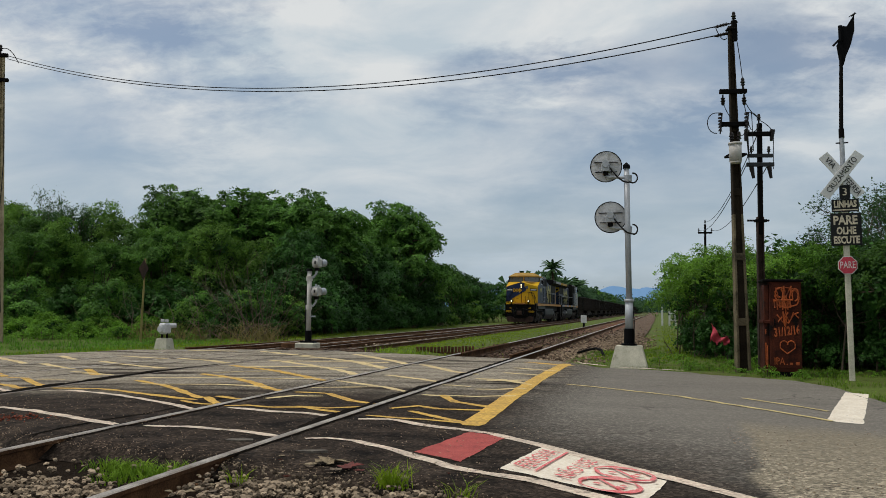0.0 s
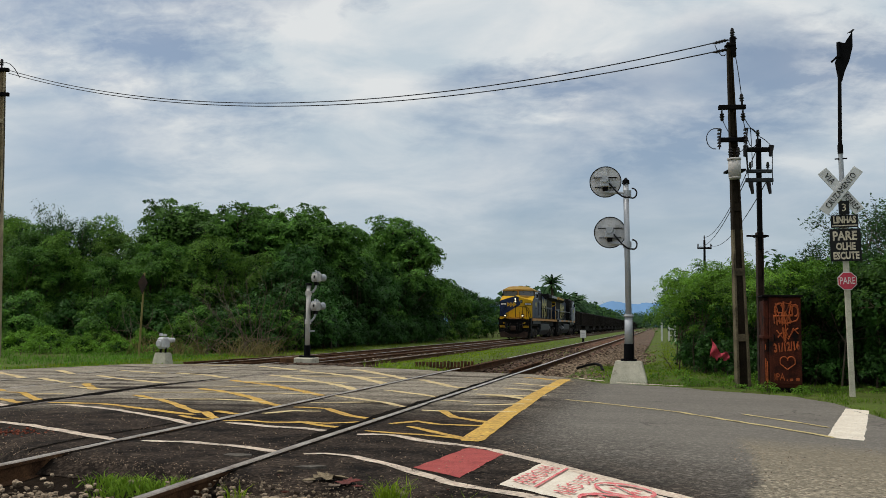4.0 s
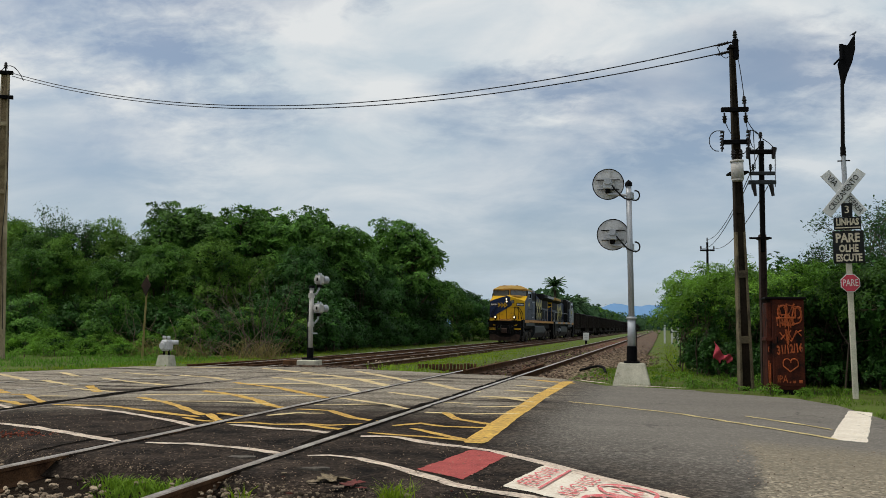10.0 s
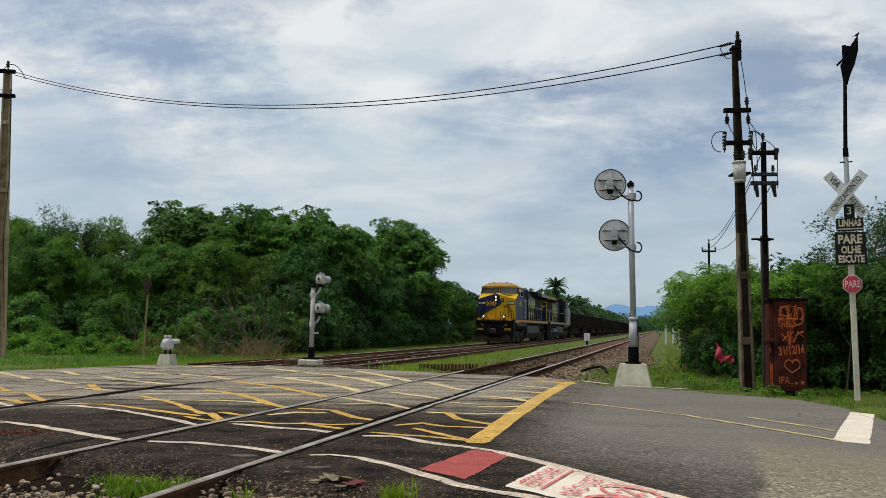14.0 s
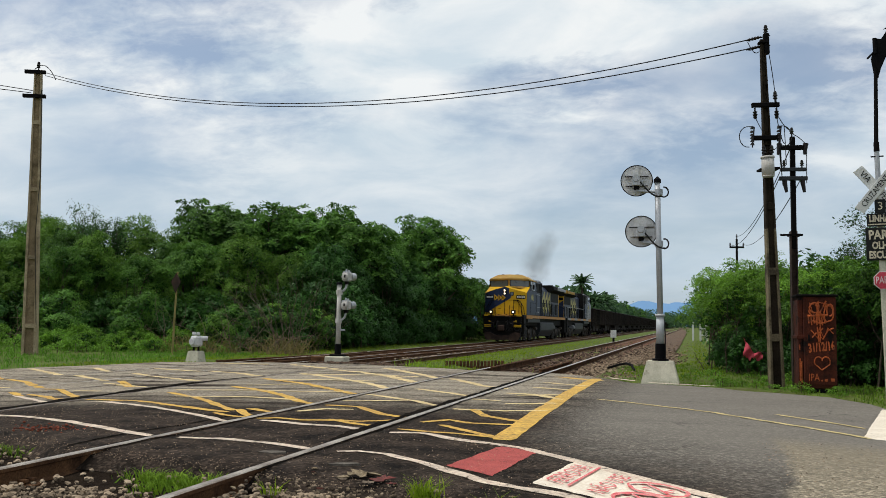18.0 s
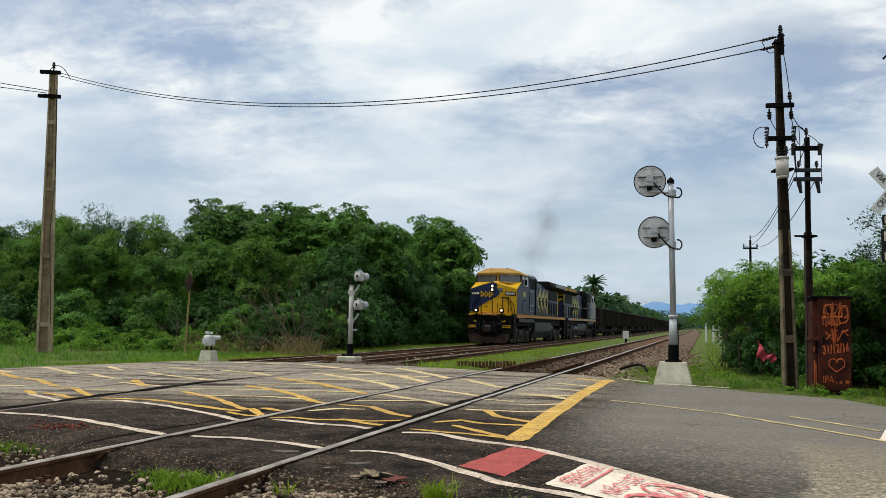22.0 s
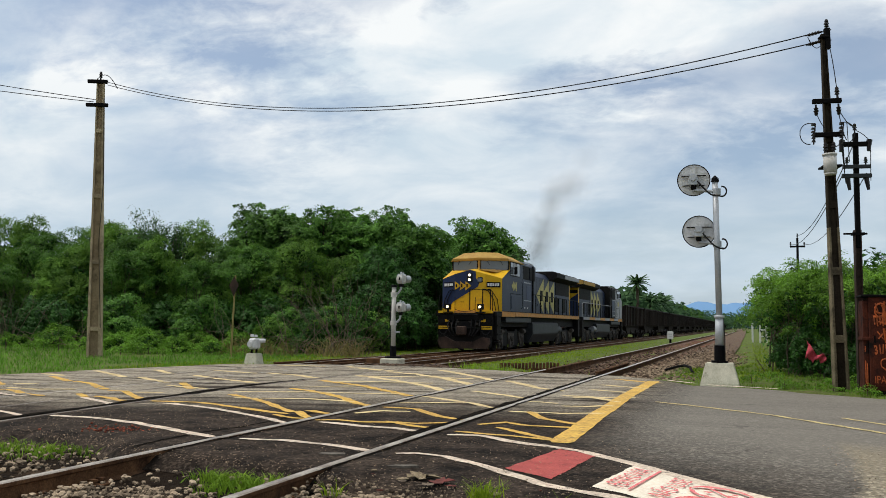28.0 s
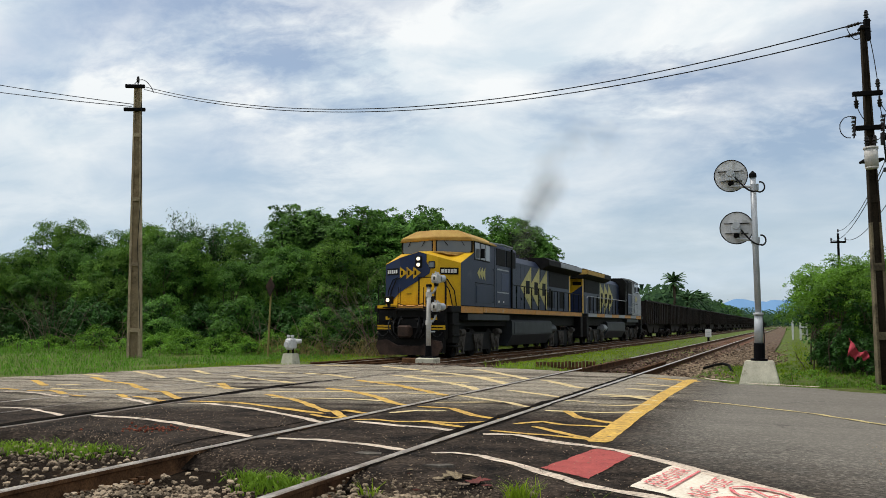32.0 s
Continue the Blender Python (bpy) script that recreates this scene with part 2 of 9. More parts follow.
def asphalt_material():
    """Dark worn asphalt; dusty and paler on the crossing and on the open road, sandy beside the verge."""
    m = bpy.data.materials.new("asphalt")
    m.use_nodes = True
    n, l = m.node_tree.nodes, m.node_tree.links
    b = n["Principled BSDF"]
    b.inputs["Roughness"].default_value = 0.88
    b.inputs["Specular IOR Level"].default_value = 0.05
    tc = n.new("ShaderNodeTexCoord")
    sep = n.new("ShaderNodeSeparateXYZ")
    l.new(tc.outputs["Object"], sep.inputs[0])

    def nz(sc, det, ro=0.6, stretch=None):
        t = n.new("ShaderNodeTexNoise")
        t.inputs["Scale"].default_value, t.inputs["Detail"].default_value, t.inputs["Roughness"].default_value = sc, det, ro
        if stretch:
            mp = n.new("ShaderNodeMapping")
            mp.inputs["Scale"].default_value = stretch
            mp.inputs["Rotation"].default_value = (0, 0, 0.5)
            l.new(tc.outputs["Object"], mp.inputs[0])
            l.new(mp.outputs[0], t.inputs["Vector"])
        else:
            l.new(tc.outputs["Object"], t.inputs["Vector"])
        return t.outputs[0]

    def mth(op, a, c=None):
        q = n.new("ShaderNodeMath")
        q.operation = op
        for i, v in enumerate((a, c)):
            if v is None:
                continue
            if isinstance(v, (int, float)):
                q.inputs[i].default_value = v
            else:
                l.new(v, q.inputs[i])
        return q.outputs[0]

    def ramp01(v, lo, hi):
        q = n.new("ShaderNodeMapRange")
        q.interpolation_type = "SMOOTHSTEP"
        q.inputs[1].default_value, q.inputs[2].default_value = lo, hi
        l.new(v, q.inputs[0])
        return q.outputs[0]

    def mixc(f, a, c):
        q = n.new("ShaderNodeMix")
        q.data_type = "RGBA"
        if isinstance(f, float):
            q.inputs[0].default_value = f
        else:
            l.new(f, q.inputs[0])
        for i, v in ((6, a), (7, c)):
            if isinstance(v, tuple):
                q.inputs[i].default_value = (*v, 1)
            else:
                l.new(v, q.inputs[i])
        return q.outputs[2]

    X, Y = sep.outputs[0], sep.outputs[1]
    big, mid, fine, grit = nz(0.45, 5), nz(2.2, 8, 0.7), nz(26, 5, 0.75), nz(90, 3, 0.8)
    streak = nz(1.1, 6, 0.65, (0.22, 1.6, 1))
    wob = mth("MULTIPLY", mth("SUBTRACT", big, 0.5), 5.0)
    col = mixc(ramp01(mid, 0.3, 0.7), (0.006, 0.0046, 0.0035), (0.052, 0.038, 0.028))
    # open road: mid grey
    road_f = mth("MULTIPLY", ramp01(mth("ADD", X, mth("MULTIPLY", wob, 0.12)), -1.9, -0.6), ramp01(mth("ADD", mth("ADD", Y, mth("MULTIPLY", X, 0.9)), mth("MULTIPLY", wob, 0.4)), 5.3, 10.0))
    col = mixc(road_f, col, mixc(streak, (0.15, 0.136, 0.116), (0.265, 0.24, 0.203)))
    # dusty crossing between the tracks
    dust_f = mth("MULTIPLY", ramp01(mth("ADD", mth("ADD", Y, mth("MULTIPLY", X, -0.05)), wob), 9.6, 14.5), ramp01(mth("MULTIPLY", X, -1.0), 1.0, 2.6))
    dust_f = mth("MULTIPLY", dust_f, ramp01(streak, 0.33, 0.58))
    col = mixc(dust_f, col, mixc(mid, (0.235, 0.20, 0.152), (0.50, 0.438, 0.34)))
    # sand washed onto the road's edge
    sand_f = mth("MULTIPLY", ramp01(mth("ADD", X, mth("MULTIPLY", wob, 0.2)), 0.70, 0.84), mth("SUBTRACT", 1.0, ramp01(mth("ADD", Y, mth("ADD", mth("MULTIPLY", X, 0.4), mth("MULTIPLY", wob, 0.3))), 9.0, 10.2)))
    sand_f = mth("MULTIPLY", sand_f, ramp01(fine, 0.26, 0.50))
    col = mixc(sand_f, col, mixc(fine, (0.19, 0.162, 0.117), (0.335, 0.287, 0.208)))
    # cracks and tar seams, pale grit
    vor = n.new("ShaderNodeTexVoronoi")
    vor.feature = "DISTANCE_TO_EDGE"
    vor.inputs["Scale"].default_value = 0.55
    wv = n.new("ShaderNodeVectorMath")
    nc = n.new("ShaderNodeTexNoise")
    nc.inputs["Scale"].default_value, nc.inputs["Detail"].default_value = 1.6, 6
    l.new(tc.outputs["Object"], nc.inputs["Vector"])
    wv.operation = "ADD"
    l.new(tc.outputs["Object"], wv.inputs[0])
    l.new(nc.outputs["Color"], wv.inputs[1])
    l.new(wv.outputs[0], vor.inputs["Vector"])
    crack = mth("MULTIPLY", mth("SUBTRACT", 1.0, ramp01(vor.outputs["Distance"], 0.003, 0.011)), ramp01(big, 0.5, 0.65))
    col = mixc(mth("MULTIPLY", crack, 0.7), col, (0.018, 0.016, 0.015))
    col = mixc(mth("MULTIPLY", ramp01(fine, 0.63, 0.68), 0.32), col, (0.26, 0.235, 0.20))
    # chips of stone in the binder, each of its own tone
    chip = n.new("ShaderNodeTexVoronoi")
    chip.inputs["Scale"].default_value = 42.0
    l.new(tc.outputs["Object"], chip.inputs["Vector"])
    chip_sep = n.new("ShaderNodeSeparateColor")
    l.new(chip.outputs["Color"], chip_sep.inputs[0])
    chip_tone = mth("POWER", chip_sep.outputs[0], 3.0)
    sc = n.new("ShaderNodeVectorMath")
    sc.operation = "SCALE"
    l.new(col, sc.inputs[0])
    l.new(mth("ADD", mth("ADD", 0.12, mth("MULTIPLY", road_f, 0.50)), mth("ADD", mth("MULTIPLY", chip_tone, mth("SUBTRACT", 1.5, mth("MULTIPLY", mth("MAXIMUM", road_f, dust_f), 1.2))), mth("MULTIPLY", mth("SUBTRACT", 1.0, mth("MULTIPLY", road_f, 0.85)), mth("ADD", mth("MULTIPLY", ramp01(grit, 0.3, 0.72), 0.4), mth("MULTIPLY", ramp01(fine, 0.32, 0.68), 0.7))))), sc.inputs["Scale"])
    l.new(sc.outputs[0], b.inputs["Base Color"])
    bp = n.new("ShaderNodeBump")
    bp.inputs["Strength"].default_value, bp.inputs["Distance"].default_value = 0.8, 0.007
    l.new(mth("ADD", mth("ADD", fine, mth("MULTIPLY", chip_sep.outputs[1], 0.35)), mth("MULTIPLY", crack, -0.8)), bp.inputs["Height"])
    l.new(bp.outputs[0], b.inputs["Normal"])
    return m


M_ASPHALT = asphalt_material()
M_PAINT_Y = material("yellow_road_paint", (0.60, 0.37, 0.075), 0.8, second=(0.42, 0.255, 0.065), scale=2.5, fine=30, stain=(0.07, 0.06, 0.05), stain_scale=11, stain_at=0.58)
M_PAINT_C = material("worn_cream_paint", (0.68, 0.53, 0.27), 0.85, second=(0.42, 0.32, 0.17), scale=2.0, fine=30, stain=(0.13, 0.11, 0.09), stain_scale=8, stain_at=0.60)
M_PAINT_W = material("white_road_paint", (0.66, 0.53, 0.41), 0.8, second=(0.42, 0.345, 0.27), scale=2.5, fine=30, stain=(0.05, 0.04, 0.033), stain_scale=9, stain_at=0.57)
M_PAINT_R = material("red_road_paint", (0.40, 0.085, 0.07), 0.85, second=(0.28, 0.055, 0.05), scale=4, fine=90, bump=0.5, stain=(0.05, 0.03, 0.026), stain_scale=26, stain_at=0.61)
M_PAINT_PANEL = material("cream_panel_paint", (0.74, 0.665, 0.54), 0.8, second=(0.62, 0.54, 0.43), scale=3, fine=40, bump=0.3, stain=(0.16, 0.13, 0.1), stain_scale=22, stain_at=0.62, grain=0.25)
M_LETTER_R = material("red_lettering", (0.58, 0.085, 0.095), 0.8, second=(0.66, 0.26, 0.24), amount=0.25, scale=11, fine=70)
M_GRASS_GROUND = material("grass_ground", (0.09, 0.145, 0.016), 0.95, second=(0.07, 0.072, 0.022), amount=0.5, scale=1.2, fine=30, bump=0.8, bump_dist=0.03, stain=(0.12, 0.085, 0.055), stain_scale=0.45, stain_at=0.62)
M_BALLAST = material("ballast_bed", (0.20, 0.145, 0.098), 0.95, second=(0.045, 0.03, 0.022), amount=0.6, scale=14, fine=45, bump=1.0, bump_dist=0.04, stain=(0.12, 0.066, 0.04), stain_scale=0.8, stain_at=0.5)
M_EARTH = material("oily_black_earth", (0.030, 0.021, 0.014), 0.95, second=(0.008, 0.0055, 0.004), amount=0.6, scale=9, fine=55, bump=1.0, bump_dist=0.03, spec=0.03, stain=(0.075, 0.05, 0.032), stain_scale=1.3, stain_at=0.56)
M_STONE = island_material("ballast_stone", (0.028, 0.02, 0.014), (0.42, 0.325, 0.225), 0.9)
M_RAIL_SIDE = material("rusty_rail", (0.135, 0.068, 0.032), 0.9, spec=0.1, second=(0.04, 0.02, 0.011), scale=5, fine=80, bump=0.4)
M_RAIL_TOP = material("worn_rail_head", (0.55, 0.48, 0.40), 0.32, 0.45, second=(0.22, 0.165, 0.12), scale=3, fine=90, bump=0.1)
M_RAIL_DULL = material("dull_rail_head", (0.22, 0.185, 0.15), 0.6, spec=0.2, second=(0.08, 0.062, 0.05), scale=3, fine=90, bump=0.2)
M_SLEEPER = material("weathered_sleeper", (0.17, 0.08, 0.048), 0.9, second=(0.07, 0.035, 0.023), scale=5, fine=60, bump=0.7, vary=0.3)
M_CONCRETE = material("old_concrete", (0.56, 0.53, 0.42), 0.9, second=(0.40, 0.375, 0.29), scale=4, fine=50, bump=0.6, stain=(0.19, 0.18, 0.13), stain_scale=5, stain_at=0.62, grain=0.2)
# dark tone paints the web's recess shade and the pole top's silhouette
M_POLE_CONC = material("pole_concrete", (0.035, 0.026, 0.017), 0.9, spec=0.08, second=(0.013, 0.010, 0.007), scale=3, fine=50, bump=0.6, stain=(0.03, 0.024, 0.017), stain_scale=1.6, stain_at=0.5)
M_POLE_EDGE = material("pole_edge_concrete", (0.20, 0.165, 0.10), 0.9, second=(0.075, 0.06, 0.036), scale=3, fine=50, bump=0.6, stain=(0.03, 0.024, 0.017), stain_scale=1.6, stain_at=0.52)
M_POLE_PALE = material("pale_pole_concrete", (0.42, 0.335, 0.215), 0.9, second=(0.22, 0.165, 0.10), scale=2, fine=40, bump=0.6, stain=(0.06, 0.048, 0.034), stain_scale=1.1, stain_at=0.56)
# browner than pale_pole_concrete: paints the recess shade of the left pole's web
M_POLE_WEB = material("brown_pole_web", (0.30, 0.225, 0.135), 0.9, second=(0.16, 0.115, 0.065), scale=2, fine=40, bump=0.6, stain=(0.03, 0.024, 0.017), stain_scale=1.3, stain_at=0.54)
M_STEEL_DARK = material("dark_steel", (0.007, 0.006, 0.006), 0.75, 0.0, scale=5, fine=60, bump=0.2, spec=0.06)
M_GALV = material("grey_painted_steel", (0.42, 0.44, 0.46), 0.5, 0.25, second=(0.34, 0.35, 0.37), scale=3, fine=50, bump=0.1, grain=0.16)
M_DISC = material("signal_target_grey", (0.58, 0.58, 0.58), 0.55, second=(0.44, 0.44, 0.44), scale=6, fine=60, bump=0.15, stain=(0.34, 0.33, 0.31), stain_scale=7, grain=0.16)
M_BLACK = material("black_paint", (0.004, 0.004, 0.005), 0.65, scale=6, fine=70, bump=0.2, spec=0.06)
M_RUBBER = material("black_cable", (0.015, 0.015, 0.016), 0.55, scale=8, fine=50, bump=0.1)
M_RUST = material("rusted_sheet", (0.085, 0.018, 0.0075), 0.85, second=(0.02, 0.0055, 0.0035), amount=0.5, scale=3.5, fine=50, bump=0.5, stain=(0.006, 0.0035, 0.0025), stain_scale=2.6, stain_at=0.50)
M_GRAFFITI = material("orange_spray_paint", (0.58, 0.13, 0.03), 0.7, second=(0.16, 0.04, 0.018), amount=0.6, scale=9, fine=60, stain=(0.10, 0.035, 0.02), stain_scale=6, stain_at=0.56)
M_SIGN_W = material("white_sign_face", (0.62, 0.63, 0.62), 0.5, second=(0.5, 0.5, 0.48), scale=4, fine=60, bump=0.1, grain=0.16)
M_SIGN_K = material("black_sign_face", (0.006, 0.007, 0.007), 0.5, second=(0.012, 0.012, 0.012), scale=5, fine=60, bump=0.1)
M_SIGN_TXT = material("cream_sign_lettering", (0.6, 0.53, 0.4), 0.6, scale=5, fine=60, bump=0)
M_SIGN_RED = material("red_sign_face", (0.5, 0.045, 0.075), 0.5, second=(0.4, 0.05, 0.07), scale=4, fine=50, bump=0.1, grain=0.16)
M_WHITE_TXT = material("white_lettering", (0.75, 0.72, 0.7), 0.6, scale=5, fine=60, bump=0)
M_INK = material("black_lettering", (0.02, 0.02, 0.02), 0.6, scale=5, fine=60, bump=0)
M_WIRE = material("power_cable", (0.02, 0.02, 0.022), 0.6, scale=4, fine=40, bump=0)
M_PORCELAIN = material("brown_insulator", (0.013, 0.009, 0.008), 0.35, scale=6, fine=40, bump=0, spec=0.2)
M_TRAFO = material("pale_can_paint", (0.5, 0.48, 0.45), 0.6, second=(0.4, 0.38, 0.35), scale=4, fine=50, bump=0.1, grain=0.16)
M_LOCO_Y = material("loco_yellow", (0.62, 0.37, 0.008), 0.5, second=(0.5, 0.28, 0.012), scale=2.5, fine=40, bump=0.12, stain=(0.26, 0.15, 0.03), stain_scale=1.6, stain_at=0.60, grain=0.16)
M_LOCO_B = material("loco_blue", (0.013, 0.025, 0.075), 0.45, second=(0.02, 0.028, 0.06), scale=2.5, fine=40, bump=0.12, grain=0.16)
M_LOCO_SIDE = material("loco_grey_blue", (0.015, 0.023, 0.050), 0.45, second=(0.010, 0.016, 0.036), scale=1.8, fine=30, bump=0.15, stain=(0.036, 0.043, 0.060), stain_scale=1.1, stain_at=0.62, grain=0.16, spec=0.16)
M_LOCO_ROOF = material("roof_ochre", (0.44, 0.29, 0.075), 0.7, second=(0.34, 0.19, 0.05), scale=2, fine=40, bump=0.2, grain=0.16)
M_LOCO_DARK = material("sooty_black", (0.005, 0.005, 0.0058), 0.7, second=(0.010, 0.009, 0.008), scale=3, fine=40, bump=0.25, spec=0.1)
M_STRIPE = material("orange_sill_stripe", (0.5, 0.22, 0.035), 0.55, second=(0.4, 0.2, 0.06), scale=3, fine=50, bump=0.1, stain=(0.4, 0.32, 0.22), stain_scale=2.5, stain_at=0.6)
M_LOGO = material("pale_yellow_emblem", (0.46, 0.40, 0.13), 0.55, second=(0.33, 0.29, 0.11), scale=3, fine=40, bump=0.1, grain=0.16)
M_SILVER = material("weathered_silver", (0.3, 0.31, 0.33), 0.5, 0.2, second=(0.22, 0.22, 0.23), scale=3, fine=50, bump=0.15, grain=0.16)
M_TRUCK = material("dusty_bogie", (0.085, 0.073, 0.062), 0.85, second=(0.03, 0.026, 0.022), scale=5, fine=40, bump=0.4)
M_PILOT = material("rusty_pilot", (0.055, 0.033, 0.024), 0.8, second=(0.018, 0.012, 0.010), scale=3, fine=40, bump=0.3)
M_TANK = material("tank_grey", (0.032, 0.036, 0.04), 0.5, second=(0.018, 0.02, 0.022), scale=2, fine=30, bump=0.1, grain=0.16)
M_HOPPER = material("wagon_brown_black", (0.019, 0.0125, 0.010), 0.8, second=(0.006, 0.0045, 0.004), scale=1.2, fine=30, bump=0.3, vary=0.25)
M_RIB = material("dusty_wagon_rib", (0.026, 0.019, 0.015), 0.8, second=(0.014, 0.010, 0.008), scale=1.5, fine=30, bump=0.3, vary=0.4)
M_GLASS_DARK = material("cab_glass", (0.13, 0.14, 0.15), 0.06, second=(0.1, 0.11, 0.12), scale=2, fine=8, bump=0, amount=0.9, spec=0.6, grain=0.0)
M_PAINT_LANE = material("thin_lane_paint", (0.55, 0.44, 0.2), 0.85, second=(0.34, 0.27, 0.13), scale=3.0, fine=30, stain=(0.16, 0.14, 0.11), stain_scale=5, stain_at=0.62)
M_STONE_DARK = island_material("oily_ballast", (0.016, 0.011, 0.008), (0.15, 0.10, 0.07), 0.9)
M_STONE_TAN = island_material("tan_ballast", (0.06, 0.042, 0.028), (0.34, 0.255, 0.175), 0.9)
M_LAMP = glow_material("lit_headlamp", (1.0, 0.80, 0.50), 2.6)
M_BARK = material("bark", (0.11, 0.085, 0.06), 0.95, second=(0.06, 0.045, 0.035), scale=6, fine=40, bump=0.8, bump_dist=0.02)
M_BARK_PALE = material("pale_dry_branch", (0.18, 0.14, 0.10), 0.95, second=(0.10, 0.075, 0.055), scale=6, fine=40, bump=0.5)
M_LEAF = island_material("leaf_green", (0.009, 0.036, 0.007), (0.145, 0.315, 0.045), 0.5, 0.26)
# also paints shade: inside crowns, in backing shrubs, under trees
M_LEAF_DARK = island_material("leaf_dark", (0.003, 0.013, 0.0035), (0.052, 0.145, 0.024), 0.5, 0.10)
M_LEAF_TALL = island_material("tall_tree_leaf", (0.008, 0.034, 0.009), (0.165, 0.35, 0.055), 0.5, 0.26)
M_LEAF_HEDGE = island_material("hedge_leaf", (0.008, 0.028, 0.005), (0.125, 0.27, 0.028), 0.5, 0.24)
# darker copy of hedge_leaf; paints the shade over the hedge's right end
M_LEAF_HEDGE_SHADE = island_material("shaded_hedge_leaf", (0.006, 0.020, 0.003), (0.07, 0.165, 0.017), 0.5, 0.15)
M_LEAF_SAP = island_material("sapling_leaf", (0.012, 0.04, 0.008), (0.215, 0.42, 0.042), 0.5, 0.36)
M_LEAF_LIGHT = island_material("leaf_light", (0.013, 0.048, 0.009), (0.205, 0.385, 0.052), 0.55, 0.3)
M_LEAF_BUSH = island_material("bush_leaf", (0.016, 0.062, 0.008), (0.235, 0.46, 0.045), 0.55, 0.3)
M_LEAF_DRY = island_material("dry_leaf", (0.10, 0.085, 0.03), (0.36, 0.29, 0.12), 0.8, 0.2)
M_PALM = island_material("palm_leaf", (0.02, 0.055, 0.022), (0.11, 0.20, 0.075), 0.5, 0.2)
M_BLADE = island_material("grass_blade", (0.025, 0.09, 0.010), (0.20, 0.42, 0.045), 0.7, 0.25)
# brighter take on grass_blade; the fuller light between the tracks is painted in
M_TURF = island_material("bright_turf", (0.10, 0.19, 0.010), (0.40, 0.54, 0.030), 0.7, 0.3)
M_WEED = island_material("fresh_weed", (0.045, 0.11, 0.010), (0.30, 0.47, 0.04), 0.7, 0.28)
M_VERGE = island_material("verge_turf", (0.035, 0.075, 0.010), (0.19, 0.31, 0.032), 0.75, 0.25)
# the haze of distance is painted as the hills' own blue
M_HILL = material("haze_blue_hill", (0.155, 0.28, 0.46), 1.0, second=(0.145, 0.265, 0.44), amount=0.2, scale=0.004, fine=0.03, bump=0, spec=0, grain=0.0)
M_FARWOOD = island_material("far_wood", (0.010, 0.03, 0.012), (0.04, 0.085, 0.03), 0.8)
M_CLOTH = material("red_cloth", (0.5, 0.07, 0.095), 0.85, second=(0.36, 0.045, 0.065), scale=5, fine=90, bump=0.3)
M_BRICK = island_material("brick_debris", (0.09, 0.025, 0.016), (0.32, 0.095, 0.055), 0.9)
M_SCRAP = material("weathered_carton", (0.3, 0.24, 0.15), 0.9, second=(0.14, 0.105, 0.065), scale=9, fine=60, bump=0.5, stain=(0.07, 0.045, 0.03), stain_scale=12, stain_at=0.55)
M_RED_PAPER = material("faded_red_paper", (0.19, 0.05, 0.042), 0.9, second=(0.07, 0.03, 0.025), amount=0.6, scale=16, fine=80, bump=0.5)
M_SLAB = material("grimy_slab", (0.15, 0.13, 0.105), 0.9, second=(0.06, 0.05, 0.04), scale=6, fine=60, bump=0.6)
M_FEATHER = material("dark_feathers", (0.015, 0.014, 0.014), 0.8, scale=8, fine=60, bump=0.2)
M_SMOKE = bpy.data.materials.new("exhaust_smoke")
M_SMOKE.use_nodes = True
_n, _l = M_SMOKE.node_tree.nodes, M_SMOKE.node_tree.links
_b = _n["Principled BSDF"]
_b.inputs["Base Color"].default_value = (0.165, 0.14, 0.115, 1)
_b.inputs["Roughness"].default_value = 1.0
_uv, _mp, _gr, _nz, _mu, _mr = _n.new("ShaderNodeTexCoord"), _n.new("ShaderNodeMapping"), _n.new("ShaderNodeTexGradient"), _n.new("ShaderNodeTexNoise"), _n.new("ShaderNodeMath"), _n.new("ShaderNodeMapRange")
_gr.gradient_type = "SPHERICAL"
_mp.inputs["Location"].default_value, _mp.inputs["Scale"].default_value = (-1, -1, 0), (2, 2, 1)
_nz.inputs["Scale"].default_value, _nz.inputs["Detail"].default_value = 1.6, 4
_mr.inputs[1].default_value, _mr.inputs[2].default_value, _mr.inputs[3].default_value, _mr.inputs[4].default_value = 0.3, 0.7, 0.15, 0.40
_mu.operation = "MULTIPLY"
_l.new(_uv.outputs["UV"], _mp.inputs[0])
_l.new(_mp.outputs[0], _gr.inputs[0])
_l.new(_uv.outputs["Object"], _nz.inputs["Vector"])
_l.new(_nz.outputs[0], _mr.inputs[0])
_l.new(_gr.outputs["Fac"], _mu.inputs[0])
_l.new(_mr.outputs[0], _mu.inputs[1])
# the smoke thins out with height, and there is none below the stack's rim
_ge, _se, _lo, _hi, _m2, _m3 = _n.new("ShaderNodeNewGeometry"), _n.new("ShaderNodeSeparateXYZ"), _n.new("ShaderNodeMapRange"), _n.new("ShaderNodeMapRange"), _n.new("ShaderNodeMath"), _n.new("ShaderNodeMath")
_lo.inputs[1].default_value, _lo.inputs[2].default_value = 4.0, 4.8
_hi.inputs[1].default_value, _hi.inputs[2].default_value, _hi.inputs[3].default_value, _hi.inputs[4].default_value = 6.0, 14.0, 1.0, 0.0
_m2.operation = _m3.operation = "MULTIPLY"
_l.new(_ge.outputs["Position"], _se.inputs[0])
_l.new(_se.outputs[2], _lo.inputs[0])
_l.new(_se.outputs[2], _hi.inputs[0])
_l.new(_lo.outputs[0], _m2.inputs[0])
_l.new(_hi.outputs[0], _m2.inputs[1])
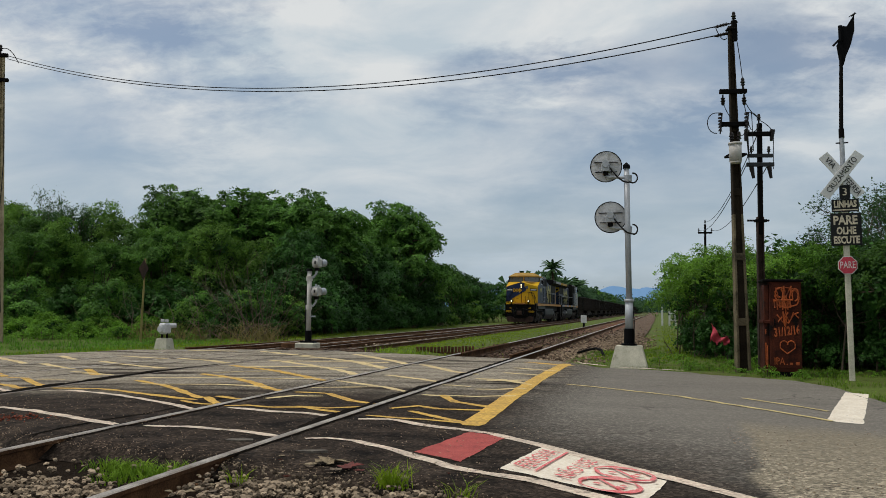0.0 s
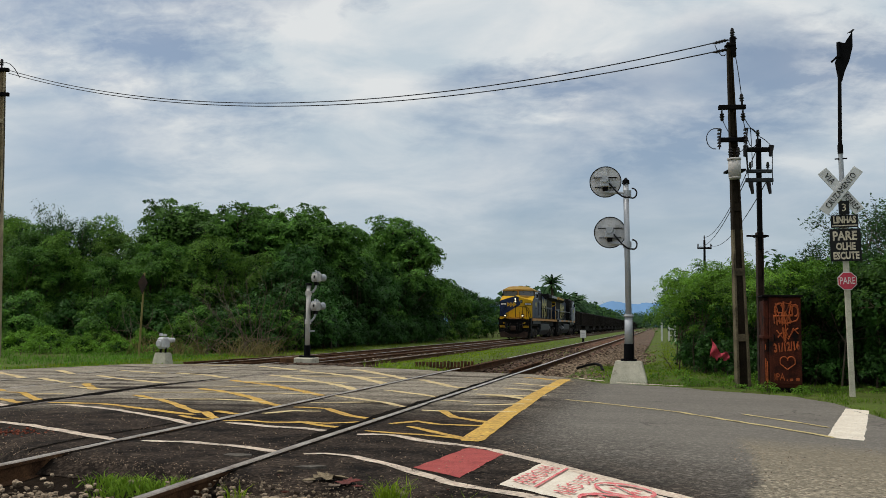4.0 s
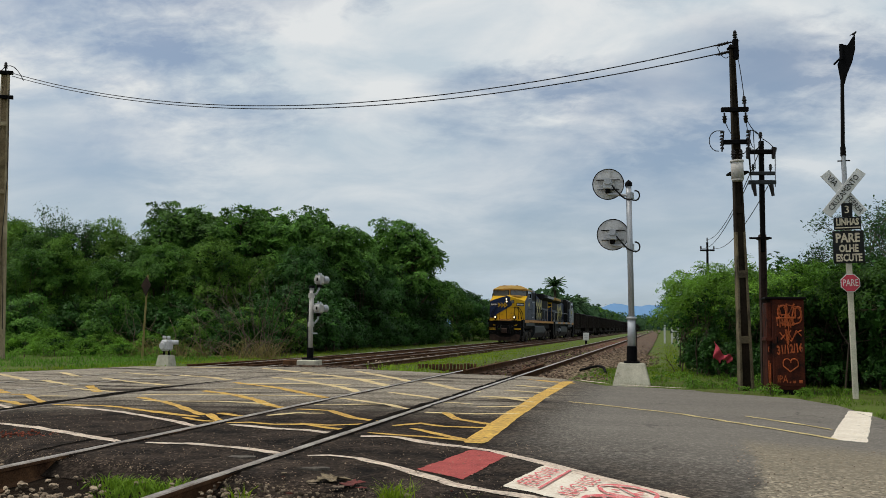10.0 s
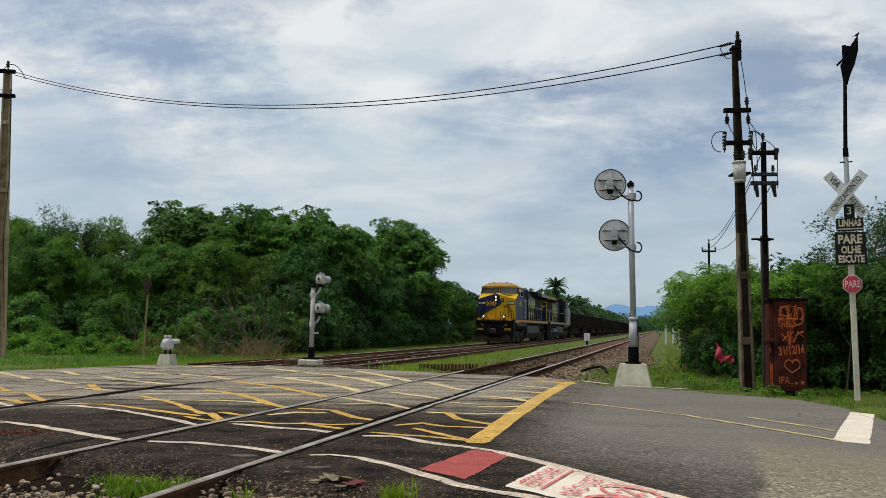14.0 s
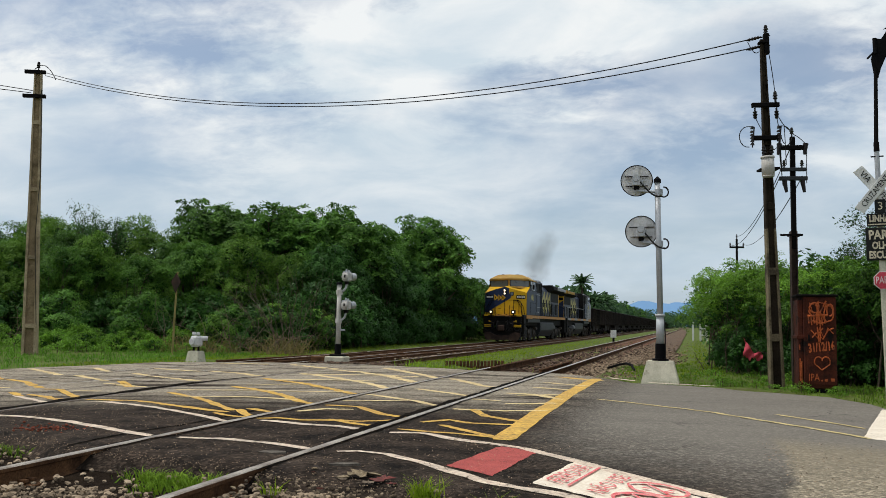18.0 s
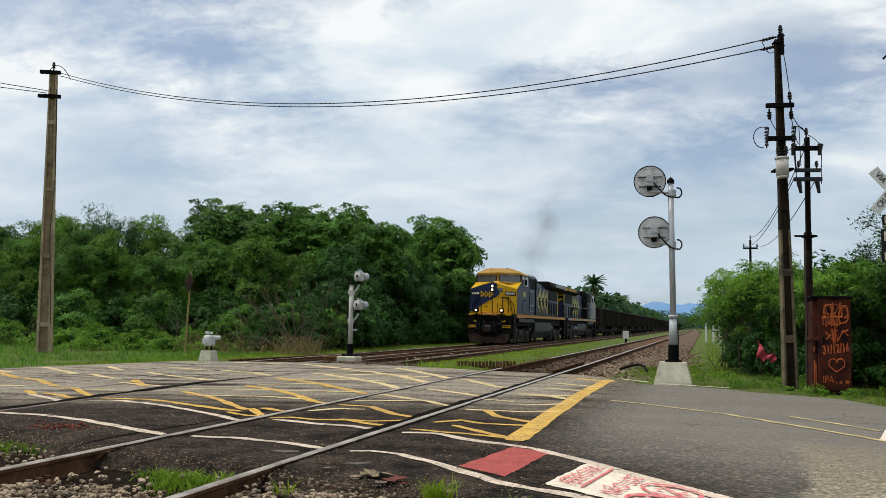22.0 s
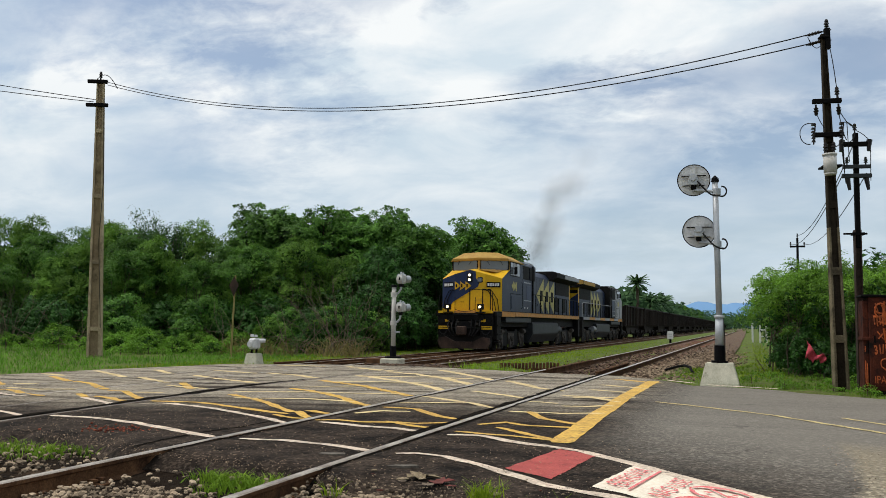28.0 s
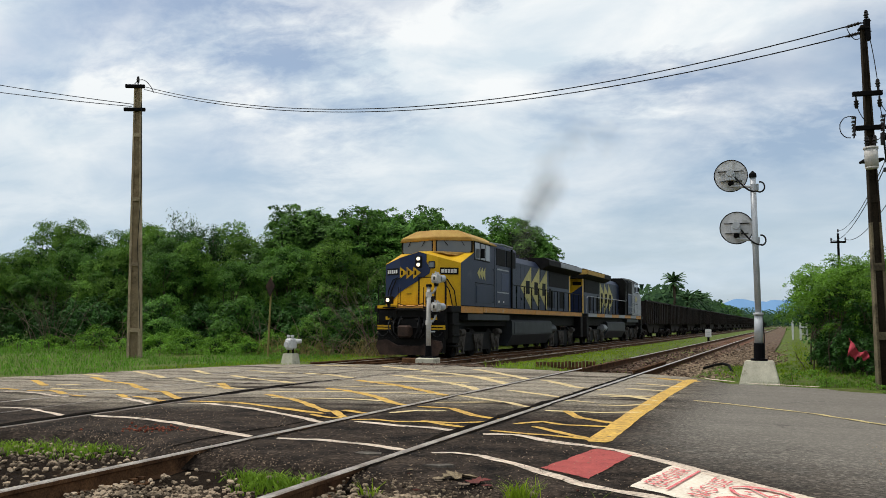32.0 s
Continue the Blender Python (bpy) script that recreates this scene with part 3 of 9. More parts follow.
_l.new(_mu.outputs[0], _m3.inputs[0])
_l.new(_m2.outputs[0], _m3.inputs[1])
_l.new(_m3.outputs[0], _b.inputs["Alpha"])


# ---- mesh helpers ----
def part(name, bm, mat, parent=None, label="", smooth=False):
    """Links a bmesh (or a ready mesh) as one mesh object under a thing or a part."""
    if isinstance(bm, bmesh.types.BMesh):
        me = bpy.data.meshes.new(name)
        bmesh.ops.recalc_face_normals(bm, faces=bm.faces)
        bm.to_mesh(me)
        bm.free()
    else:
        me = bm
    if not me.materials:
        me.materials.append(mat)
    if smooth:
        for p in me.polygons:
            p.use_smooth = True
    ob = new(name, me)
    if parent:
        ob.parent = parent
    if label:
        tagged(ob, label)
    return ob


def thing(name, m, label, category, group="", kind=""):
    """An Empty at the base of a thing."""
    ob = new(name)
    ob.empty_display_size = 0.2
    ob.matrix_world = m
    return tagged(ob, label, category, group, kind)


def add_box(bm, x0, x1, y0, y1, z0, z1, bevel=0.0):
    made = bmesh.ops.create_cube(bm, size=1.0, matrix=Matrix.LocRotScale(((x0 + x1) / 2, (y0 + y1) / 2, (z0 + z1) / 2), None, (abs(x1 - x0), abs(y1 - y0), abs(z1 - z0))))
    if bevel:
        edges = list({e for v in made["verts"] for e in v.link_edges})
        bmesh.ops.bevel(bm, geom=edges, offset=bevel, segments=1, affect="EDGES")
    return bm


def bx(x0, x1, y0, y1, z0, z1, bevel=0.0):
    return add_box(bmesh.new(), x0, x1, y0, y1, z0, z1, bevel)


def add_tube(bm, p, q, r0, r1=None, seg=10, caps=True):
    r1 = r0 if r1 is None else r1
    p, q = Vector(p), Vector(q)
    d = q - p
    m = Matrix.Translation((p + q) / 2) @ d.to_track_quat("Z", "Y").to_matrix().to_4x4()
    bmesh.ops.create_cone(bm, cap_ends=caps, segments=seg, radius1=r0, radius2=r1, depth=d.length, matrix=m)
    return bm


def tube(p, q, r0, r1=None, seg=10):
    return add_tube(bmesh.new(), p, q, r0, r1, seg)


def add_path_tube(bm, pts, r, seg=6):
    """One continuous tube swept along the points."""
    P = [Vector(p) for p in pts]
    rings = []
    ref = Vector((0.13, 0.31, 0.94))
    for i, p in enumerate(P):
        d = (P[min(len(P) - 1, i + 1)] - P[max(0, i - 1)]).normalized()
        u = d.cross(ref)
        if u.length < 0.05:
            u = d.cross(Vector((1, 0, 0)))
        u.normalize()
        v = d.cross(u)
        rr = r(i / (len(P) - 1)) if callable(r) else r
        rings.append([bm.verts.new(p + (u * math.cos(2 * math.pi * k / seg) + v * math.sin(2 * math.pi * k / seg)) * rr) for k in range(seg)])
    for a, b in zip(rings, rings[1:]):
        for k in range(seg):
            bm.faces.new((a[k], a[(k + 1) % seg], b[(k + 1) % seg], b[k]))
    bm.faces.new(rings[0])
    bm.faces.new(rings[-1])
    return bm


def add_prism(bm, outline, axis, lo, hi):
    """Extrudes a 2D outline along an axis: 'x' (outline in y,z), 'y' (x,z) or 'z' (x,y)."""
    def place(a, b, c):
        return {"x": (c, a, b), "y": (a, c, b), "z": (a, b, c)}[axis]
    lower = [bm.verts.new(place(a, b, lo)) for a, b in outline]
    upper = [bm.verts.new(place(a, b, hi)) for a, b in outline]
    bm.faces.new(lower)
    bm.faces.new(upper)
    k = len(outline)
    for i in range(k):
        bm.faces.new((lower[i], lower[(i + 1) % k], upper[(i + 1) % k], upper[i]))
    return bm


def prism(outline, axis, lo, hi):
    return add_prism(bmesh.new(), outline, axis, lo, hi)


def quads_mesh(name, verts, faces):
    me = bpy.data.meshes.new(name)
    me.from_pydata(verts, [], faces)
    me.update()
    return me


def smoothstep(a, b, x):
    s = min(1.0, max(0.0, (x - a) / (b - a)))
    return s * s * (3 - 2 * s)


def zg(x):
    """Height of the rails and the road: level at the first track, 0.2 m lower at the third."""
    return -0.20 * smoothstep(4.5, 11.5, -x)


def lerp_at(table, x):
    for (a, va), (b, vb) in zip(table, table[1:]):
        if x <= b:
            return va + (vb - va) * (x - a) / (b - a) if x > a else va
    return table[-1][1]


TRACKS = (-3.92, -9.93, -12.60)


def track_c(n, y):
    """Centre line of a track; the middle one bends towards the first on the near side."""
    return TRACKS[n] + (0.8 * smoothstep(16, 5, y) if n == 1 else 0.0)


def rail_x(n, y, side):
    return track_c(n, y) + 0.835 * side


ROAD_NEAR = ((-30, -4), (-20, 1.5), (-14, 5.5), (-11, 7.2), (-8.9, 7.4), (-7, 7.2), (-5, 6.3), (-3.2, 5.85), (-2.4, 5.62), (-1.5, 5.45), (-0.9, 5.15), (-0.5, 4.3), (0.1, 2.2), (0.6, -2), (1.0, -12), (14, -14))
ROAD_FAR = ((-30, 2), (-20, 9.5), (-17.3, 13.6), (-16.4, 16.5), (-15.9, 20), (-15, 23.6), (-13, 25.2), (-11, 25.6), (-9.5, 25.2), (-6.85, 22.3), (-5, 20.7), (-2.9, 20.4), (-1.7, 19.2), (-1, 17.8), (0.5, 17.45), (1.37, 16.9), (2.24, 16.2), (2.7, 14.9), (2.85, 11.5), (3.6, 8), (6, 2.5), (14, -6))


def on_road(x, y):
    return lerp_at(ROAD_NEAR, x) < y < lerp_at(ROAD_FAR, x)


def ground_z(x, y):
    z = zg(x) - 0.05
    bed = max((1 - smoothstep(1.5, 2.2, abs(x - c))) for c in TRACKS)
    z -= 0.11 * bed
    if on_road(x, y):
        z -= 0.22
    elif -8.2 < x < 0.9 and -6 < y < 8 and y <= lerp_at(ROAD_NEAR, x):
        z = zg(x) - 0.2
    else:
        z += 0.03 * noise.noise((x * 0.6, y * 0.6, 0))
        z += 0.25 * smoothstep(16.5, 30, -x) * (0.6 + 0.4 * noise.noise((x * 0.2, y * 0.2, 3)))
        z += 0.10 * smoothstep(2.6, 8, x)
        if x > -3:
            z -= 0.13 * smoothstep(24.5, 30.0, y) * (1 - smoothstep(-0.6, 0.1, x))
    return z


# ---- ground, road, tracks ----
def build_ground():
    xs = [-1500, -600, -250, -120, -70, -48] + [-36 + 0.5 * i for i in range(14)] + [-29 + 0.25 * i for i in range(156)] + [10 + 0.6 * i for i in range(14)] + [20, 26, 40, 80, 200, 600, 1500]
    ys = [-300, -60, -20, -8] + [-4 + 0.25 * i for i in range(170)] + [38.5 + 1.0 * i for i in range(60)] + [100, 110, 125, 150, 200, 300, 500, 900, 2000]
    verts = [(x, y, ground_z(x, y)) for y in ys for x in xs]
    w = len(xs)
    faces = [(j * w + i, j * w + i + 1, (j + 1) * w + i + 1, (j + 1) * w + i) for j in range(len(ys) - 1) for i in range(w - 1)]
    ob = part("ground", quads_mesh("ground", verts, faces), M_GRASS_GROUND, smooth=True)
    tagged(ob, "grassy uneven ground with bare earth patches", "ground", kind="structure")


def build_road():
    verts, faces = [], []
    xs = [-30 + 0.2 * i for i in range(221)]
    rows = 80
    for x in xs:
        a, b = lerp_at(ROAD_NEAR, x), lerp_at(ROAD_FAR, x)
        a += 0.22 * noise.noise((x * 1.1, 0, 9)) + 0.14 * noise.noise((x * 3.7, 2, 9))
        b += 0.10 * noise.noise((x * 1.3, 5, 9))
        for j in range(rows + 1):
            y = a + (b - a) * j / rows
            z = zg(x) - 0.012 + 0.012 * noise.noise((x * 0.7, y * 0.7, 1)) + 0.006 * noise.noise((x * 3, y * 3, 2))
            if j in (0, rows):
                z -= 0.12
            elif j in (1, rows - 1):
                z -= 0.03
            verts.append((x, y, z))
    h = rows + 1
    for i in range(len(xs) - 1):
        for j in range(rows):
            faces.append((i * h + j, (i + 1) * h + j, (i + 1) * h + j + 1, i * h + j + 1))
    ob = part("road", quads_mesh("road", verts, faces), M_ASPHALT, smooth=True)
    tagged(ob, "worn patched asphalt road over the level crossing", "road", kind="structure")
    return ob


def rail_profile():
    """Flat-bottomed rail, 0.165 m high; x across, z up from the rail's foot at -0.165."""
    return [(-0.07, -0.165), (0.07, -0.165), (0.07, -0.152), (0.012, -0.135), (0.012, -0.045), (0.036, -0.034), (0.036, -0.008), (0.026, 0.0), (-0.026, 0.0), (-0.036, -0.008), (-0.036, -0.034), (-0.012, -0.045), (-0.012, -0.135), (-0.07, -0.152)]


def rail_mesh(xf, y0, y1, step, lift=0.006, head=None):
    prof = rail_profile()
    k = len(prof)
    ys = [y0]
    while ys[-1] < y1:
        ys.append(min(y1, ys[-1] + step * (1 + max(0, ys[-1] - 20) * 0.05)))
    verts, faces = [], []
    for y in ys:
        x = xf(y)
        for a, b in prof:
            verts.append((x + a, y, zg(x) + lift + b))
    top = []
    for j in range(len(ys) - 1):
        for i in range(k):
            faces.append((j * k + i, j * k + (i + 1) % k, (j + 1) * k + (i + 1) % k, (j + 1) * k + i))
            top.append(1 if i in (6, 7, 8) else 0)
    faces.append(tuple(range(k)))
    faces.append(tuple(range((len(ys) - 1) * k, len(ys) * k)))
    top += [0, 0]
    me = quads_mesh("rail", verts, faces)
    me.materials.append(M_RAIL_SIDE)
    me.materials.append(head or M_RAIL_TOP)
    me.polygons.foreach_set("material_index", top)
    return me


def build_tracks():
    made = []
    sl = bx(-1.35, 1.35, -0.12, 0.12, -0.2, 0.0, 0.012)
    sleeper_mesh = bpy.data.meshes.new("sleeper")
    sl.to_mesh(sleeper_mesh)
    sl.free()
    sleeper_mesh.materials.append(M_SLEEPER)
    for n, c in enumerate(TRACKS):
        t = thing("railway_track", pose(0, 0, 0), ("rusty broad-gauge rails on sleepers leading to the crossing", "rusty middle track with grass and gravel between rails", "rusty far track on which the freight train runs")[n], "railway track", "tracks", "structure")
        made.append(t)
        for s in (-0.835, 0.835):
            part("rail", rail_mesh(lambda y, n=n, s=s: track_c(n, y) + s, -8 if n == 0 else 0, 900, 0.6, (0.006, -0.004, -0.007)[n], M_RAIL_DULL if n == 1 else None), M_RAIL_SIDE, t)
        # ballast bed
        verts, faces = [], []
        prof = [(-2.2, -0.24), (-1.55, -0.155), (-0.8, -0.145), (0, -0.15), (0.8, -0.145), (1.55, -0.155), (2.2, -0.24)]
        ys = [-10, 0] + [2 + 0.5 * i for i in range(80)] + [45, 60, 80, 120, 200, 400, 900]
        for y in ys:
            for a, b in prof:
                wob = 0.02 * noise.noise(((c + a) * 2.5, y * 2.5, 4))
                sink = 0.12 if on_road(c + a, y) or n == 0 and y < 8 else 0.0
                if n == 0 and a > 2:
                    # a wide gravel shoulder towards the hedge
                    a += (1.15 + 0.7 * noise.noise((y * 0.35, 2, 9))) * smoothstep(24.0, 31.0, y)
                    b += (0.13 + zg(c + a) - zg(c)) * smoothstep(24.0, 31.0, y)
                verts.append((track_c(n, y) + a + 0.15 * noise.noise((a, y * 0.5, 8)), y, zg(c) + b + wob - sink))
        k = len(prof)
        for j in range(len(ys) - 1):
            for i in range(k - 1):
                faces.append((j * k + i, j * k + i + 1, (j + 1) * k + i + 1, (j + 1) * k + i))
        part("ballast_bed", quads_mesh("ballast_bed", verts, faces), M_BALLAST, t, smooth=True)
    return made, sleeper_mesh


tracks, SLEEPER_MESH = build_tracks()


build_ground()
road = build_road()


# ---- road paint ----
def stripe(name, pts, width, mat, label, ragged=0.25, lift=0.006, rough=3):
    """A painted line along a few corner points, with uneven edges."""
    dense = []
    for (ax, ay), (bx_, by) in zip(pts, pts[1:]):
        n = max(2, int(math.hypot(bx_ - ax, by - ay) / 0.12))
        dense += [(ax + (bx_ - ax) * i / n, ay + (by - ay) * i / n) for i in range(n)]
    dense.append(pts[-1])
    verts, faces = [], []
    for i, (x, y) in enumerate(dense):
        p, q = dense[max(0, i - 1)], dense[min(len(dense) - 1, i + 1)]
        dx, dy = q[0] - p[0], q[1] - p[1]
        l = math.hypot(dx, dy) or 1
        nx, ny = -dy / l, dx / l
        for s in (-1, 1):
            w = width / 2 * (1 + ragged * noise.noise((x * rough, y * rough, s * 5)))
            if i in (0, len(dense) - 1):
                w *= 0.7
            px, py = x + nx * w * s, y + ny * w * s
            z = zg(px) - 0.012 + 0.012 * noise.noise((px * 0.7, py * 0.7, 1)) + 0.006 * noise.noise((px * 3, py * 3, 2))
            verts.append((px, py, z + lift))
        if i:
            faces.append((2 * i - 2, 2 * i - 1, 2 * i + 1, 2 * i))
    return part(name, quads_mesh(name, verts, faces), mat, road, label)


def build_markings():
    W = "worn white edge line"

    def line(name, pts, width, mat, label):
        far = sum(p[1] for p in pts) / len(pts)
        near = 1.25 if name == "edge_line" and far < 9.2 else 1.0
        stripe(name, pts, 0.82 * near * width * (1 + 0.11 * max(0.0, far - 9)), mat, label, 0.6)

    stripe("box_border", ((-1.70, 8.35), (-1.78, 11.0), (-1.84, 14.0), (-1.83, 18.5)), 0.235, M_PAINT_Y, "broad yellow border line", 0.12)
    stripe("edge_line", ((-1.1, 5.98), (-0.73, 5.8), (-0.3, 5.42), (0.2, 4.9)), 0.13, M_PAINT_W, W)
    stripe("edge_line", ((-1.42, 7.9), (-0.94, 7.37), (-0.43, 6.75), (0.09, 6.2), (0.46, 5.8), (1.0, 5.2)), 0.13, M_PAINT_W, W)
    line("box_line", ((-14.06, 12.77), (-13.54, 12.71)), 0.12, M_PAINT_Y, "yellow box-junction line")
    line("box_line", ((-15.42, 14.89), (-13.89, 13.71)), 0.12, M_PAINT_Y, "yellow box-junction line")
    line("box_line", ((-13.18, 12.58), (-12.90, 12.87), (-12.07, 12.39)), 0.12, M_PAINT_Y, "yellow box-junction line")
    line("box_line", ((-11.90, 12.33), (-11.35, 12.06)), 0.12, M_PAINT_Y, "yellow box-junction line")
    line("box_line", ((-15.01, 16.23), (-13.46, 15.05)), 0.12, M_PAINT_Y, "yellow box-junction line")
    line("box_line", ((-13.36, 15.10), (-12.58, 14.72), (-11.34, 13.63)), 0.12, M_PAINT_Y, "yellow box-junction line")
    line("box_line", ((-11.14, 12.68), (-10.33, 11.97)), 0.12, M_PAINT_Y, "yellow box-junction line")
    line("box_line", ((-10.47, 12.33), (-9.92, 12.02), (-9.07, 11.35)), 0.12, M_PAINT_Y, "yellow box-junction line")
    line("box_line", ((-11.11, 13.41), (-10.72, 13.38), (-9.12, 11.80)), 0.12, M_PAINT_Y, "yellow box-junction line")
    line("box_line", ((-11.19, 15.78), (-9.90, 14.26)), 0.12, M_PAINT_Y, "yellow box-junction line")
    line("box_line", ((-8.69, 11.45), (-7.54, 11.07), (-6.49, 10.31), (-5.69, 9.83), (-5.31, 9.61)), 0.12, M_PAINT_Y, "yellow box-junction line")
    line("box_line", ((-8.20, 12.85), (-6.96, 11.67), (-5.80, 10.30), (-5.35, 9.83)), 0.12, M_PAINT_Y, "yellow box-junction line")
    line("box_line", ((-7.86, 14.38), (-6.47, 12.97), (-5.26, 11.43), (-4.76, 10.93)), 0.12, M_PAINT_Y, "yellow box-junction line")
    line("box_line", ((-5.36, 9.98), (-4.73, 9.11)), 0.12, M_PAINT_Y, "yellow box-junction line")
    line("box_line", ((-5.28, 10.08), (-4.74, 9.73)), 0.12, M_PAINT_Y, "yellow box-junction line")
    line("box_line", ((-5.43, 9.51), (-4.96, 9.16), (-4.78, 9.16)), 0.12, M_PAINT_Y, "yellow box-junction line")
    line("box_line", ((-4.65, 9.08), (-4.46, 9.23), (-4.12, 9.13), (-3.76, 9.23), (-3.08, 8.85)), 0.12, M_PAINT_Y, "yellow box-junction line")
    line("box_line", ((-4.57, 10.84), (-4.06, 10.74), (-3.52, 10.07), (-3.16, 9.83)), 0.12, M_PAINT_Y, "yellow box-junction line")
    line("box_line", ((-3.89, 9.30), (-3.51, 9.28), (-3.15, 9.57)), 0.12, M_PAINT_Y, "yellow box-junction line")
    line("box_line", ((-2.84, 9.47), (-2.63, 9.87), (-2.32, 9.65), (-1.75, 9.67)), 0.12, M_PAINT_Y, "yellow box-junction line")
    line("box_line", ((-2.59, 9.35), (-2.13, 8.86), (-1.83, 8.56)), 0.12, M_PAINT_Y, "yellow box-junction line")
    line("box_line", ((-2.89, 8.77), (-2.31, 8.67), (-1.82, 8.51), (-1.69, 8.44)), 0.12, M_PAINT_Y, "yellow box-junction line")
    line("box_line", ((-2.67, 11.14), (-2.32, 10.41), (-1.74, 9.91)), 0.12, M_PAINT_Y, "yellow box-junction line")
    line("box_line", ((-2.69, 18.67), (-2.07, 18.18), (-1.63, 17.83)), 0.12, M_PAINT_Y, "yellow box-junction line")
    line("box_line", ((-8.65, 17.06), (-6.80, 15.03), (-5.42, 13.32), (-4.86, 12.62)), 0.12, M_PAINT_Y, "yellow box-junction line")
    line("hatch_line", ((-13.33, 13.30), (-12.44, 13.09), (-11.90, 13.51)), 0.115, M_PAINT_C, "faded cream hatch line")
    line("hatch_line", ((-10.30, 13.17), (-9.76, 13.21)), 0.115, M_PAINT_C, "faded cream hatch line")
    line("hatch_line", ((-13.18, 16.93), (-11.57, 15.81)), 0.115, M_PAINT_C, "faded cream hatch line")
    line("hatch_line", ((-15.75, 18.52), (-13.46, 16.79)), 0.115, M_PAINT_C, "faded cream hatch line")
    line("hatch_line", ((-11.04, 15.08), (-10.28, 14.72), (-9.58, 14.26)), 0.115, M_PAINT_C, "faded cream hatch line")
    line("hatch_line", ((-14.76, 19.66), (-13.33, 18.37)), 0.115, M_PAINT_C, "faded cream hatch line")
    line("hatch_line", ((-12.60, 18.22), (-10.93, 17.10), (-9.66, 16.19)), 0.115, M_PAINT_C, "faded cream hatch line")
    line("hatch_line", ((-7.59, 12.05), (-6.25, 11.79), (-5.30, 11.52)), 0.115, M_PAINT_C, "faded cream hatch line")
    line("hatch_line", ((-8.75, 19.17), (-6.79, 16.66), (-5.42, 14.90), (-4.76, 13.91)), 0.115, M_PAINT_C, "faded cream hatch line")
    line("hatch_line", ((-8.62, 20.77), (-7.27, 19.24), (-5.70, 17.00), (-4.72, 15.42)), 0.115, M_PAINT_C, "faded cream hatch line")
    line("hatch_line", ((-7.54, 21.59), (-6.19, 19.27), (-4.71, 16.84)), 0.115, M_PAINT_C, "faded cream hatch line")
    line("hatch_line", ((-7.79, 14.68), (-6.72, 14.85)), 0.115, M_PAINT_C, "faded cream hatch line")
    line("hatch_line", ((-8.46, 13.42), (-6.81, 13.24), (-5.07, 12.91)), 0.115, M_PAINT_C, "faded cream hatch line")
    line("hatch_line", ((-8.27, 16.57), (-5.60, 15.70)), 0.115, M_PAINT_C, "faded cream hatch line")
    line("hatch_line", ((-8.41, 18.58), (-5.30, 17.26)), 0.115, M_PAINT_C, "faded cream hatch line")
    line("hatch_line", ((-11.23, 24.00), (-8.54, 21.04)), 0.115, M_PAINT_C, "faded cream hatch line")
    line("hatch_line", ((-4.57, 9.95), (-4.37, 10.35), (-4.02, 10.43)), 0.115, M_PAINT_C, "faded cream hatch line")
    line("hatch_line", ((-4.70, 12.68), (-4.12, 12.30), (-3.66, 11.91), (-3.11, 11.27)), 0.115, M_PAINT_C, "faded cream hatch line")
    line("hatch_line", ((-4.62, 11.55), (-3.79, 11.94)), 0.115, M_PAINT_C, "faded cream hatch line")
    line("hatch_line", ((-2.92, 11.11), (-2.66, 11.07), (-2.23, 11.11), (-1.73, 11.34)), 0.115, M_PAINT_C, "faded cream hatch line")
    line("hatch_line", ((-2.42, 12.03), (-1.79, 12.51)), 0.115, M_PAINT_C, "faded cream hatch line")
    line("hatch_line", ((-2.80, 13.95), (-2.34, 13.82), (-1.76, 13.11)), 0.115, M_PAINT_C, "faded cream hatch line")
    line("hatch_line", ((-3.00, 12.52), (-2.56, 12.43)), 0.115, M_PAINT_C, "faded cream hatch line")
    line("hatch_line", ((-2.56, 13.59), (-1.67, 14.02)), 0.115, M_PAINT_C, "faded cream hatch line")
    line("hatch_line", ((-2.60, 15.39), (-1.78, 14.96)), 0.115, M_PAINT_C, "faded cream hatch line")
    line("hatch_line", ((-2.63, 16.80), (-1.72, 16.12)), 0.115, M_PAINT_C, "faded cream hatch line")
    line("hatch_line", ((-4.34, 14.11), (-3.61, 13.56), (-3.14, 13.09)), 0.115, M_PAINT_C, "faded cream hatch line")
    line("hatch_line", ((-4.51, 16.94), (-3.49, 15.39), (-2.97, 14.78)), 0.115, M_PAINT_C, "faded cream hatch line")
    line("hatch_line", ((-11.53, 19.87), (-10.30, 19.12), (-9.23, 18.06)), 0.115, M_PAINT_C, "faded cream hatch line")
    line("hatch_line", ((-13.52, 20.32), (-11.65, 19.52)), 0.115, M_PAINT_C, "faded cream hatch line")
    line("hatch_line", ((-13.94, 14.05), (-13.42, 14.12)), 0.115, M_PAINT_C, "faded cream hatch line")
    line("hatch_line", ((-15.98, 16.99), (-14.94, 16.51)), 0.115, M_PAINT_C, "faded cream hatch line")
    line("hatch_line", ((-13.48, 23.57), (-11.83, 23.69)), 0.115, M_PAINT_C, "faded cream hatch line")
    line("edge_line", ((-13.40, 12.17), (-12.95, 12.39), (-12.30, 12.14), (-11.52, 11.85)), 0.11, M_PAINT_W, "worn white edge line")
    line("edge_line", ((-10.53, 12.06), (-9.81, 11.56), (-8.98, 10.93)), 0.11, M_PAINT_W, "worn white edge line")
    line("edge_line", ((-11.03, 10.03), (-10.44, 10.00), (-9.51, 9.50), (-8.84, 9.05)), 0.11, M_PAINT_W, "worn white edge line")
